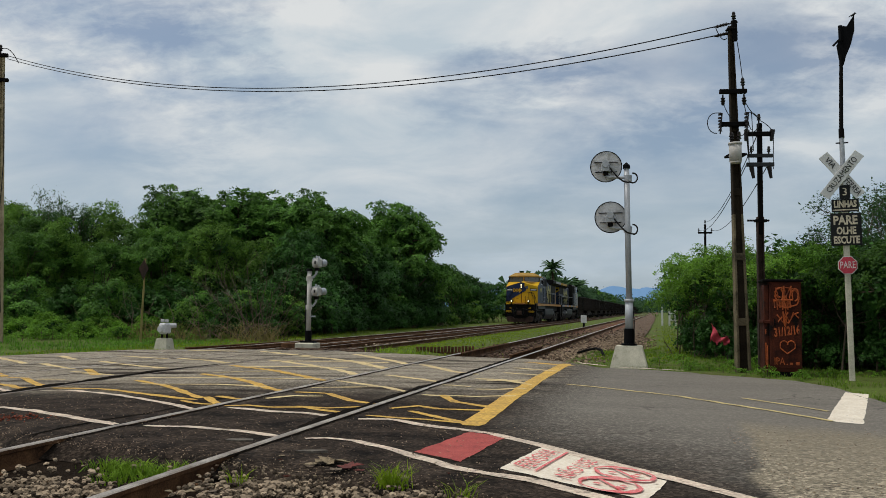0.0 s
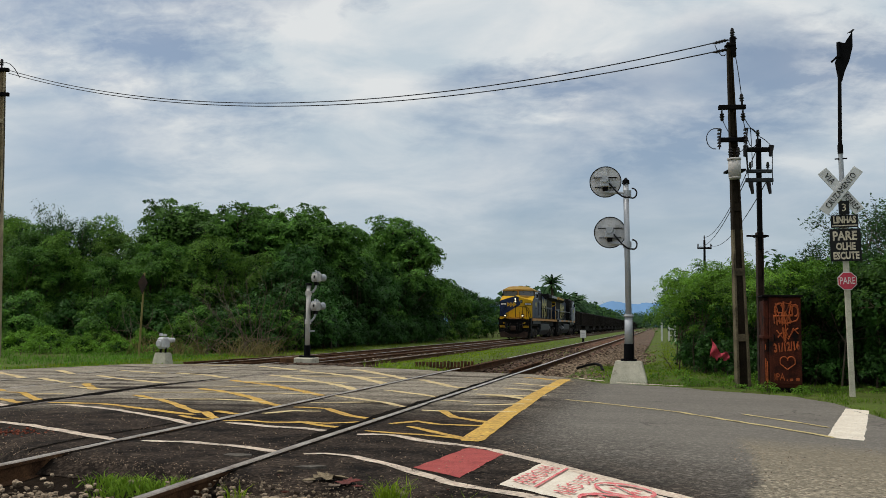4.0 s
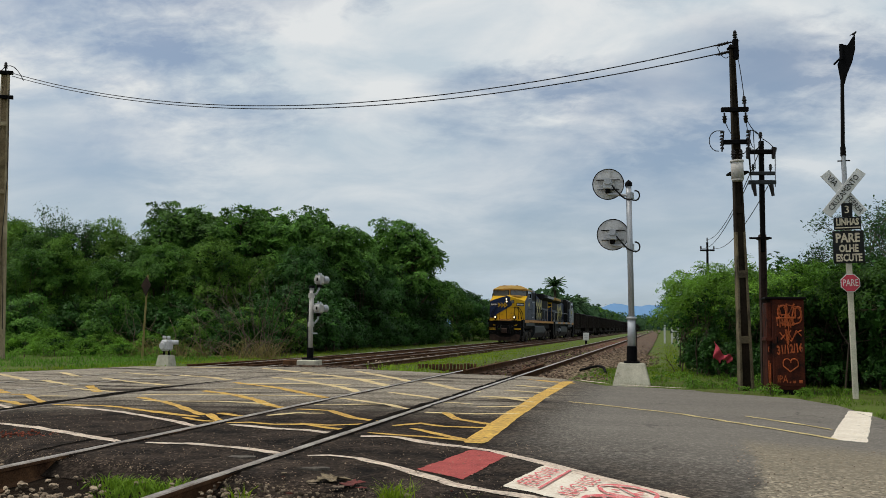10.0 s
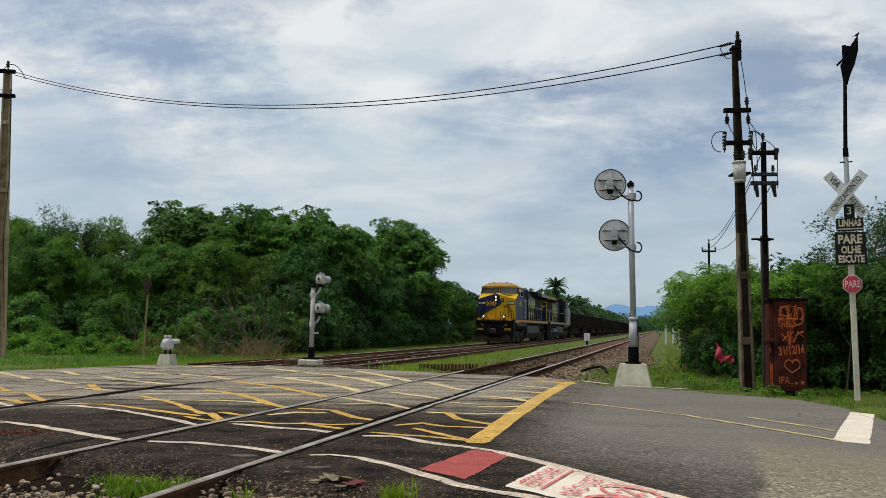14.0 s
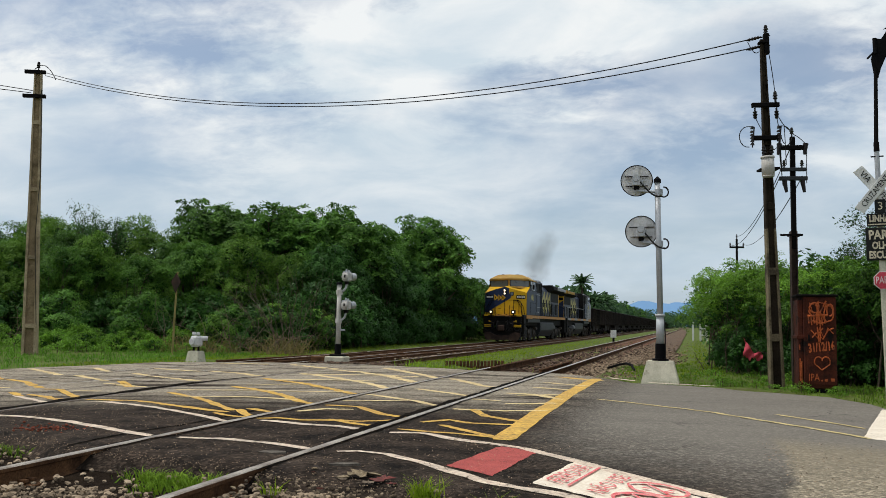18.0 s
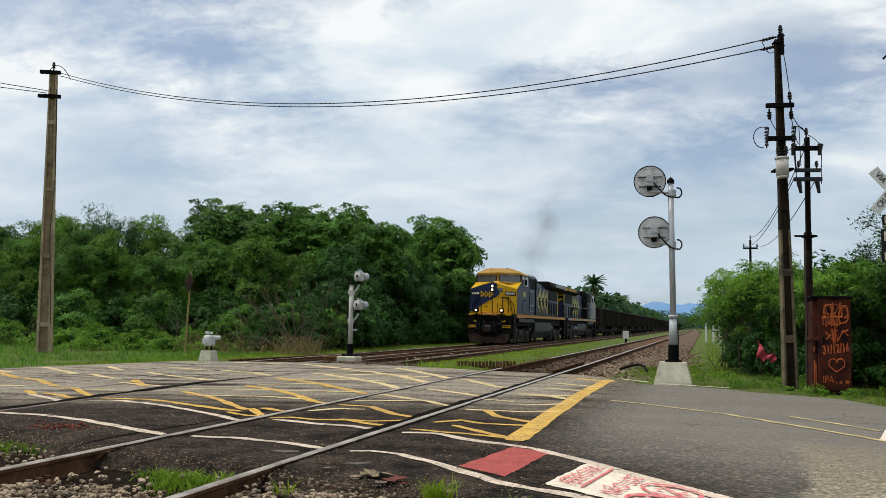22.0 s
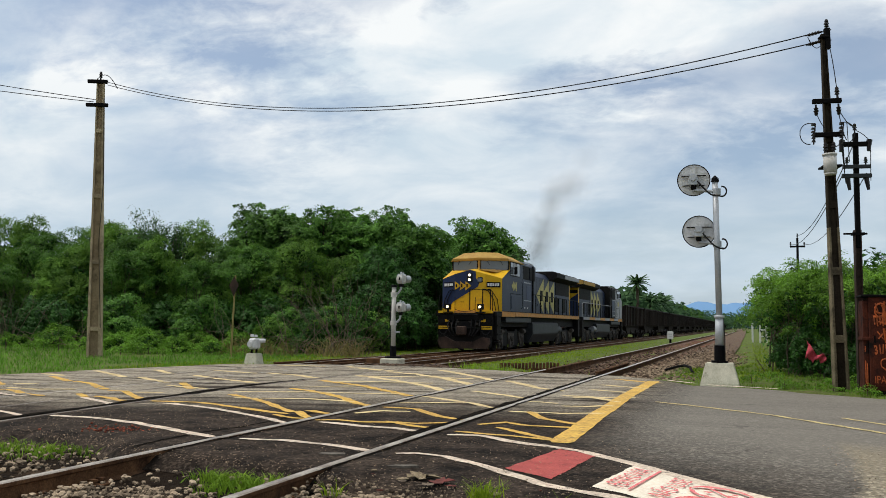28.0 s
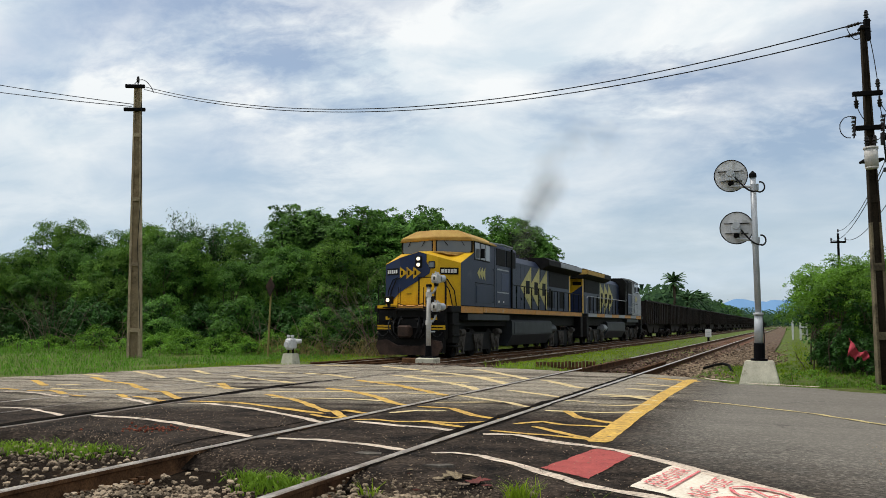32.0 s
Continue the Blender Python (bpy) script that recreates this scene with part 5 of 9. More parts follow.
# ---- signals ----
def build_main_signal():
    x, y = -0.54, 18.3
    t = thing("railway_signal", pose(x, y, 0), "grey two-disc railway signal seen from behind on a concrete block", "signal")
    bm = bmesh.new()
    lo, hi = (0.37, 0.26)
    v = [bm.verts.new((sx * r, sy * r, z)) for z, r in ((-0.12, lo), (0.0, lo - 0.01), (0.40, hi)) for sx, sy in ((-1, -1), (1, -1), (1, 1), (-1, 1))]
    for k in (0, 4):
        for i in range(4):
            bm.faces.new((v[k + i], v[k + (i + 1) % 4], v[k + 4 + (i + 1) % 4], v[k + 4 + i]))
    bm.faces.new(v[8:12])
    bm.faces.new(v[0:4])
    bmesh.ops.bevel(bm, geom=list(bm.edges), offset=0.015, segments=2, affect="EDGES")
    part("concrete_base", bm, M_CONCRETE, t, "stained tapered concrete block")
    part("socket", add_tube(tube((0, 0, 0.4), (0, 0, 0.44), 0.16, 0.16, 16), (0, 0, 0.44), (0, 0, 0.74), 0.105, 0.10, 18), M_BLACK, t, "black cast iron socket")
    part("mast", add_tube(add_tube(tube((0, 0, 0.74), (0.0, 0, 1.28), 0.082, 0.08, 16), (0, 0, 1.28), (0, 0, 1.33), 0.1, 0.1, 16), (0, 0, 1.33), (-0.045, 0, 4.0), 0.06, 0.056, 16), M_GALV, t, "grey tubular mast", True)
    part("mast_cap", add_tube(tube((-0.045, 0, 4.0), (-0.045, 0, 4.07), 0.075, 0.07, 12), (-0.045, 0, 4.07), (-0.045, 0, 4.13), 0.07, 0.01, 12), M_BLACK, t, "black finial cap")
    for z, dx in ((4.06, -0.46), (3.01, -0.37)):
        head = part("signal_head", tube((dx, 0.06, z), (dx, 0.08, z), 0.318, 0.318, 36), M_DISC, t, "round grey target disc")
        bm = bmesh.new()
        n = 36
        for i in range(n):
            a, b = 2 * math.pi * i / n, 2 * math.pi * (i + 1) / n
            add_tube(bm, (dx + 0.318 * math.cos(a), 0.06, z + 0.318 * math.sin(a)), (dx + 0.318 * math.cos(b), 0.06, z + 0.318 * math.sin(b)), 0.010, None, 5)
        part("rim", bm, M_STEEL_DARK, head)
        part("lamp_housing", add_box(tube((dx, 0.06, z + 0.03), (dx, -0.16, z + 0.03), 0.085, 0.07, 14), dx - 0.09, dx + 0.09, -0.13, 0.05, z - 0.12, z + 0.02, 0.01), M_GALV, head)
        part("bracket", add_box(add_box(bx(dx - 0.24, dx + 0.24, 0.03, 0.055, z + 0.08, z + 0.095), dx - 0.22, dx + 0.22, 0.03, 0.055, z - 0.12, z - 0.105), dx - 0.05, dx + 0.05, -0.1, 0.02, z - 0.2, z - 0.12, 0.008), M_STEEL_DARK, head)
        part("arm", add_tube(tube((dx, -0.04, z - 0.22), (-0.01, -0.03, z - 0.26), 0.03, 0.03, 10), (-0.02, 0, z - 0.32), (-0.02, 0, z - 0.2), 0.085, 0.085, 14), M_GALV, head)
        pts = [(dx + 0.08, -0.12, z - 0.05)]
        for i in range(9):
            k = i / 8
            pts.append((dx + 0.12 + (0.33 - dx * 0.05) * k, -0.13, z - 0.1 - 0.26 * math.sin(k * 1.7)))
        for i in range(9):
            a = -1.6 + i * 0.42
            pts.append((0.09 + 0.085 * math.cos(a), -0.1, z - 0.27 + 0.1 * math.sin(a)))
        part("cable", add_path_tube(bmesh.new(), pts, 0.016, 6), M_RUBBER, head, "looped black cable")
    part("conduit", add_path_tube(bmesh.new(), [(0.1, -0.03, 0.42), (0.1, -0.02, 0.9), (0.07, 0, 1.3)], 0.012, 6), M_RUBBER, t)


build_main_signal()


def signal_lamp(t, x, y, z, name="signal_head"):
    """A short searchlight head: rounded ribbed box with a domed back cover, lugs and a stubby visor."""
    head = part(name, bx(x - 0.14, x + 0.13, y - 0.13, y + 0.13, z - 0.15, z + 0.15, 0.045), M_TRAFO, t, "pale grey lamp housing")
    part("back_cover", add_tube(tube((x - 0.03, y - 0.19, z), (x - 0.02, y - 0.13, z), 0.09, 0.125, 18), (x - 0.03, y - 0.2, z), (x - 0.03, y - 0.19, z), 0.03, 0.09, 18), M_TRAFO, head)
    for dx in (-0.08, 0.0, 0.08):
        part("cooling_rib", bx(x + dx - 0.012, x + dx + 0.012, y - 0.15, y + 0.12, z - 0.145, z + 0.165, 0.004), M_GALV, head)
    part("visor", tube((x + 0.06, y + 0.12, z), (x + 0.13, y + 0.30, z + 0.01), 0.115, 0.12, 14), M_GALV, head)
    part("lug", bx(x - 0.05, x - 0.01, y - 0.04, y + 0.04, z + 0.15, z + 0.23, 0.008), M_GALV, head)
    part("lug", bx(x + 0.03, x + 0.07, y - 0.04, y + 0.04, z + 0.15, z + 0.21, 0.008), M_GALV, head)
    part("saddle", bx(x - 0.06, x + 0.05, y - 0.08, y + 0.08, z - 0.25, z - 0.15, 0.01), M_STEEL_DARK, head)
    part("latch", bx(x - 0.02, x + 0.02, y - 0.22, y - 0.19, z - 0.04, z + 0.05), M_STEEL_DARK, head)
    return head


def build_left_signal():
    x, y = -10.88, 26.6
    t = thing("railway_signal", pose(x, y, -0.2), "white-grey two-lamp railway signal on a pale concrete block", "signal")
    part("concrete_base", bx(-0.34, 0.3, -0.3, 0.3, -0.1, 0.16, 0.03), M_CONCRETE, t, "low pale concrete block")
    part("side_plate", bx(-0.85, -0.34, -0.2, 0.2, -0.05, 0.14, 0.02), M_RAIL_SIDE, t, "brown rusty plate beside the block")
    part("socket", add_box(tube((0, 0, 0.14), (0, 0, 0.55), 0.11, 0.10, 14), -0.24, 0.24, -0.12, 0.12, 0.14, 0.22, 0.01), M_BLACK, t, "black cast iron socket")
    part("mast", tube((0, 0, 0.5), (0, 0, 2.46), 0.08, 0.072, 14), M_TRAFO, t, "pale painted mast", True)
    part("mast_cap", tube((0, 0, 2.46), (0, 0, 2.54), 0.11, 0.085, 12), M_BLACK, t)
    for z in (2.72, 1.80):
        h = signal_lamp(t, 0.26, 0.0, z)
        part("arm", add_path_tube(bmesh.new(), [(0.0, 0, z - 0.50), (0.14, 0, z - 0.46), (0.22, 0, z - 0.36), (0.25, 0, z - 0.24)], 0.035, 8), M_GALV, h)
        part("clamp", tube((0, 0, z - 0.58), (0, 0, z - 0.43), 0.105, None, 14), M_TRAFO, h)
    part("conduit", add_path_tube(bmesh.new(), [(-0.10, -0.02, 0.5), (-0.11, -0.02, 1.3), (-0.09, -0.02, 1.9), (0.1, -0.05, 2.35)], 0.014, 6), M_RUBBER, t)
    part("bracket", bx(0.05, 0.22, -0.04, 0.04, 0.98, 1.03, 0.005), M_GALV, t)


build_left_signal()


def build_dwarf():
    t = thing("dwarf_signal", pose(-14.9, 24.75, -0.22), "low white-grey dwarf railway signal on a concrete block", "signal")
    t.scale = (0.85, 0.85, 0.95)
    bm = bmesh.new()
    v = [bm.verts.new((sx * r, sy * r, z)) for z, r in ((-0.1, 0.285), (0.32, 0.215)) for sx, sy in ((-1, -1), (1, -1), (1, 1), (-1, 1))]
    for i in range(4):
        bm.faces.new((v[i], v[(i + 1) % 4], v[4 + (i + 1) % 4], v[4 + i]))
    bm.faces.new(v[4:8])
    bm.faces.new(v[0:4])
    bmesh.ops.bevel(bm, geom=list(bm.edges), offset=0.02, segments=2, affect="EDGES")
    part("concrete_base", bm, M_CONCRETE, t, "pale tapered concrete block")
    part("leg", tube((-0.1, 0, 0.3), (-0.1, 0, 0.5), 0.04, None, 8), M_STEEL_DARK, t)
    part("leg", tube((0.1, 0, 0.3), (0.1, 0, 0.5), 0.04, None, 8), M_STEEL_DARK, t)
    part("housing", bx(-0.16, 0.16, -0.2, 0.22, 0.45, 0.82, 0.06), M_DISC, t, "rounded grey metal housing")
    part("visor", tube((0.08, 0.15, 0.72), (0.29, 0.3, 0.73), 0.085, 0.07, 14), M_DISC, t)
    part("front_cover", tube((-0.06, -0.21, 0.62), (-0.06, -0.25, 0.62), 0.12, 0.1, 14), M_DISC, t)
    part("lug", bx(-0.14, -0.07, -0.08, 0.08, 0.85, 0.94, 0.01), M_DISC, t)
    part("lug", bx(0.03, 0.1, -0.08, 0.08, 0.85, 0.93, 0.01), M_DISC, t)


build_dwarf()


# ---- power poles and cables ----
def dt_pole(t, h, w0, w1, d0, d1, web_mat, low_mat, high_mat, turn=0.55, step=1.25):
    """Concrete pole of double-T section: a recessed web with cross panels between two flanges, high_mat above the turn.
    """
    def taper(x0, x1, depth, z0, z1, front=-1, back=1):
        bm = bmesh.new()
        v = []
        for z in (z0, z1):
            k = z / h
            w, d = (w0 + (w1 - w0) * k) / 2, (d0 + (d1 - d0) * k) / 2
            for sx, sy in ((x0, front), (x1, front), (x1, back), (x0, back)):
                v.append(bm.verts.new((sx * w, sy * d * depth, z)))
        for i in range(4):
            bm.faces.new((v[i], v[(i + 1) % 4], v[4 + (i + 1) % 4], v[4 + i]))
        bm.faces.new(v[0:4])
        bm.faces.new(v[4:8])
        bmesh.ops.bevel(bm, geom=list(bm.edges), offset=0.006, segments=1, affect="EDGES")
        return bm
    part("web", taper(-0.66, 0.66, 0.35, 0.0, h), web_mat, t, "recessed weathered web, its shade painted darker")
    for x0, x1 in ((-1.0, -0.62), (0.62, 1.0)):
        part("flange", taper(x0, x1, 1.0, 0.0, h * turn), low_mat, t, "weathered concrete flange")
        part("flange", taper(x0, x1, 1.0, h * turn, h), high_mat, t, "upper length of the concrete flange")
    z = 0.9
    while z < h - 1.2:
        part("web_panel", taper(-0.64, 0.64, 0.9, z, z + 0.14), low_mat if z < h * turn else high_mat, t)
        z += step


def insulator(t, x, y, z, up=1, s=1.0):
    bm = tube((x, y, z), (x, y, z + up * 0.07 * s), 0.018 * s, None, 6)
    for i, r in enumerate((0.045, 0.05, 0.038)):
        add_tube(bm, (x, y, z + up * (0.07 + 0.05 * i) * s), (x, y, z + up * (0.11 + 0.05 * i) * s), r * s, r * 0.6 * s, 10)
    return part("insulator", bm, M_PORCELAIN, t, "dark ribbed insulator")


def sag(a, b, drop, n=24):
    a, b = Vector(a), Vector(b)
    return [tuple(a.lerp(b, i / n) - Vector((0, 0, 4 * drop * (i / n) * (1 - i / n)))) for i in range(n + 1)]


def loop(a, b, drop, n=8):
    return sag(a, b, drop, n)


def build_right_pole():
    t = thing("utility_pole", pose(1.60, 17.85, -0.06, 0, -1.45, 12), "tall weathered concrete power pole with crossarms and equipment", "utility pole")
    # pole_concrete on web and upper flanges: recess shade and silhouette as colour
    dt_pole(t, 6.75, 0.265, 0.092, 0.20, 0.095, M_POLE_CONC, M_POLE_EDGE, M_POLE_CONC, 0.45)
    part("pole_top_bracket", add_box(bx(0.02, 0.12, -0.05, 0.05, 6.45, 6.86, 0.01), -0.085, 0.10, -0.07, 0.07, 6.66, 6.70, 0.01), M_STEEL_DARK, t)
    insulator(t, 0.07, 0, 6.82)
    for z, w in ((5.42, 0.29), (4.78, 0.31)):
        part("crossarm", bx(-w, w * 0.62 + 0.05, -0.16, -0.08, z - 0.043, z + 0.043, 0.008), M_STEEL_DARK, t, "dark short crossarm")
        if z > 5:
            insulator(t, w * 0.55, -0.12, z + 0.05)
            insulator(t, -w * 0.8, -0.12, z - 0.06, -1)
            insulator(t, w * 0.6, -0.12, z - 0.06, -1)
        else:
            for sx in (-w, w * 0.62):
                cut = bmesh.new()
                for k in range(5):
                    add_tube(cut, (sx, -0.14, z - 0.14 + 0.06 * k), (sx + 0.004, -0.145, z - 0.10 + 0.06 * k), 0.042, 0.026, 8)
                add_tube(cut, (sx - 0.02, -0.2, z - 0.2), (sx + 0.03, -0.2, z + 0.2), 0.014, None, 6)
                add_box(cut, sx - 0.025, sx + 0.025, -0.21, -0.12, z + 0.17, z + 0.21, 0.004)
                part("fuse_cutout", cut, M_PORCELAIN, t, "dark ribbed fuse cutout")
                pts = [(sx - 0.02 * (1 if sx > 0 else -1), -0.14, z + 0.22)]
                sgn = 1 if sx > 0 else -1
                for i in range(9):
                    a = 1.5 - i * 0.4
                    pts.append((sx + sgn * (0.08 + 0.16 * math.cos(a)), -0.14, z + 0.02 + 0.2 * math.sin(a)))
                part("jumper_wire", add_path_tube(bmesh.new(), pts, 0.009, 5), M_RUBBER, t)
    part("transformer_can", add_tube(add_tube(tube((-0.06, -0.22, 4.03), (-0.06, -0.22, 4.36), 0.116, 0.116, 20), (-0.06, -0.22, 4.36), (-0.06, -0.22, 4.40), 0.128, 0.128, 20), (-0.06, -0.22, 4.0), (-0.06, -0.22, 4.03), 0.102, 0.116, 20), M_TRAFO, t, "pale round metal can", True)
    insulator(t, 0.02, -0.22, 4.4)
    back = pose(1.60, 17.85, -0.06, 0, -1.45, 12).inverted()
    for p in ((1.42, 17.87, 6.76), (1.42, 17.82, 6.56)):
        bm = bmesh.new()
        for k in range(4):
            a = Vector(p) + Vector((-0.95, 0.29, -0.12)) * (0.05 + 0.055 * k)
            b = a + Vector((-0.95, 0.29, -0.12)) * 0.045
            add_tube(bm, tuple(back @ a), tuple(back @ b), 0.038, 0.022, 8)
        add_tube(bm, tuple(back @ Vector((1.58, 17.85, p[2] + 0.01))), tuple(back @ (Vector(p) + Vector((-0.95, 0.29, -0.12)) * 0.3)), 0.012, None, 6)
        part("strain_insulator", bm, M_PORCELAIN, t, "dark ribbed strain insulator")
    insulator(t, -0.12, -0.2, 4.4)
    part("strap", bx(-0.17, 0.17, -0.2, 0.15, 4.16, 4.2, 0.005), M_STEEL_DARK, t)
    post = back @ Vector((2.02, 18.6, 5.02))
    for pts in (loop((0.09, -0.02, 6.55), (0.16, -0.12, 5.64), -0.10), loop((0.16, -0.12, 5.64), (0.19, -0.12, 5.22), -0.10), loop((-0.08, -0.02, 6.5), (-0.33, -0.16, 6.66), 0.10), loop((-0.23, -0.12, 5.2), (-0.06, -0.12, 4.88), 0.05), loop((0.19, -0.12, 5.22), tuple(post), 0.06), loop((0.17, -0.12, 5.2), (0.40, 0.2, 4.72), 0.10), loop((0.30, -0.14, 4.98), (0.42, 0.2, 4.3), -0.12), loop((0.19, -0.14, 4.66), (0.02, -0.22, 4.54), 0.05), loop((0.2, -0.14, 4.62), (0.36, 0.3, 4.12), 0.12)):
        part("jumper_wire", add_path_tube(bmesh.new(), pts, 0.008, 5), M_RUBBER, t)


def build_thin_pole():
    t = thing("rail_post", pose(2.02, 18.6, -0.05, 0, 0, 8), "dark rusty steel rail post with small crossarms", "utility pole")
    bm = prism([(k * a, c) for a, c in ((-1, -0.07), (-0.7, -0.07), (-0.7, -0.02), (0.7, -0.02), (0.7, -0.07), (1, -0.07), (1, 0.07), (0.7, 0.07), (0.7, 0.02), (-0.7, 0.02), (-0.7, 0.07), (-1, 0.07)) for k in (0.062,)], "z", -0.1, 3.05)
    part("lower_post", bm, M_PILOT, t, "rusty I-section post")
    bm = bmesh.new()
    add_box(bm, -0.035, 0.055, -0.05, 0.05, 2.7, 4.95, 0.01)
    part("upper_post", bm, M_STEEL_DARK, t)
    part("clamp", add_tube(bx(-0.1, 0.12, -0.08, 0.08, 2.95, 3.0), (-0.25, 0, 2.98), (0.18, 0, 2.98), 0.02, None, 6), M_STEEL_DARK, t)
    for z, w, th in ((4.72, 0.27, 0.045), (4.28, 0.25, 0.035), (4.1, 0.27, 0.04)):
        part("crossarm", bx(-w, w, -0.1, -0.03, z - th, z + th, 0.008), M_STEEL_DARK if z > 4.5 else M_TANK, t)
    for x in (-0.17, 0.17):
        insulator(t, x, -0.06, 4.3, 1, 0.8)
        part("strain_insulator", tube((x, -0.08, 4.05), (x + 0.03, -0.1, 3.82), 0.05, 0.03, 8), M_PORCELAIN, t)
    for x in (-0.25, 0.25):
        part("strain_insulator", tube((x, -0.06, 4.8), (x - 0.03, -0.08, 4.58), 0.055, 0.03, 8), M_PORCELAIN, t)
    insulator(t, 0.0, 0, 4.95, 1, 0.9)
    for pts in (loop((-0.25, -0.06, 4.6), (-0.2, -0.08, 3.95), 0.02), loop((0.27, -0.06, 4.75), (0.25, -0.08, 4.0), -0.12), loop((0.03, 0, 5.0), (0.28, -0.06, 4.75), -0.03), loop((-0.24, -0.1, 4.7), (-0.22, -0.1, 4.1), -0.05)):
        part("jumper_wire", add_path_tube(bmesh.new(), pts, 0.008, 5), M_RUBBER, t)


def build_left_pole():
    t = thing("utility_pole", pose(-21.25, 24.9, -0.2, 0, -1.2, 28), "tall weathered concrete power pole at the roadside", "utility pole")
    dt_pole(t, 9.7, 0.47, 0.24, 0.36, 0.18, M_POLE_WEB, M_POLE_PALE, M_POLE_PALE, 0.7, 2.3)
    for z, w in ((9.62, 0.42), (8.78, 0.46)):
        part("crossarm", bx(-w, w * 0.6, -0.14, -0.02, z - 0.06, z + 0.06, 0.01), M_STEEL_DARK, t, "dark crossarm")
    insulator(t, 0.0, 0, 9.7, 1, 1.4)
    part("jumper_wire", add_path_tube(bmesh.new(), loop((-0.1, -0.1, 9.7), (0.6, -0.2, 9.35), -0.3), 0.014, 5), M_RUBBER, t)
    part("ground_wire", add_path_tube(bmesh.new(), [(0.15, -0.13, 9.0), (0.2, -0.17, 6.0), (0.1, -0.2, 4.0), (0.22, -0.22, 1.0)], 0.012, 5), M_RUBBER, t)


def build_far_pole():
    t = thing("utility_pole", pose(2.22, 44.0, 0.0), "slim distant power pole with two short crossarms", "utility pole")
    part("pole_shaft", tube((0, 0, -0.1), (0, 0, 5.28), 0.085, 0.05, 10), M_STEEL_DARK, t)
    for z, w in ((4.88, 0.33),):
        part("crossarm", bx(-w, w, -0.05, 0.05, z - 0.04, z + 0.04), M_STEEL_DARK, t)
        for x in (-w * 0.9, w * 0.9):
            insulator(t, x, 0, z)
    insulator(t, 0, 0, 5.28)


build_right_pole()
build_thin_pole()
build_left_pole()
build_far_pole()


def cable(name, pts, r, label):
    ob = part(name, add_path_tube(bmesh.new(), pts, r, 5), M_WIRE)
    tagged(ob, label, "cable", "overhead cables")


cable("power_cable", sag((-21.15, 24.8, 9.40), (1.42, 17.87, 6.76), 1.2, 40), 0.012, "slack black power cable over the crossing")
cable("power_cable", sag((-21.1, 24.75, 9.28), (1.42, 17.82, 6.56), 1.14, 40), 0.012, "slack black power cable over the crossing")
cable("power_cable", sag((-21.6, 24.8, 8.8), (-45, 24.9, 14.4), 0.3, 16), 0.014, "black power cable leading off from the roadside pole")
cable("power_cable", sag((-21.6, 24.7, 8.7), (-45, 24.9, 13.6), 0.3, 16), 0.014, "black power cable leading off from the roadside pole")
for dx, z in ((-0.3, 5.0), (0.3, 5.0), (0.0, 5.4)):
    cable("power_cable", sag((2.0 + dx * 0.7, 18.6, 4.1 + (0.6 if dx == 0 else 0)), (2.22 + dx, 44, z), 0.45, 20), 0.010, "thin wire between the small poles")


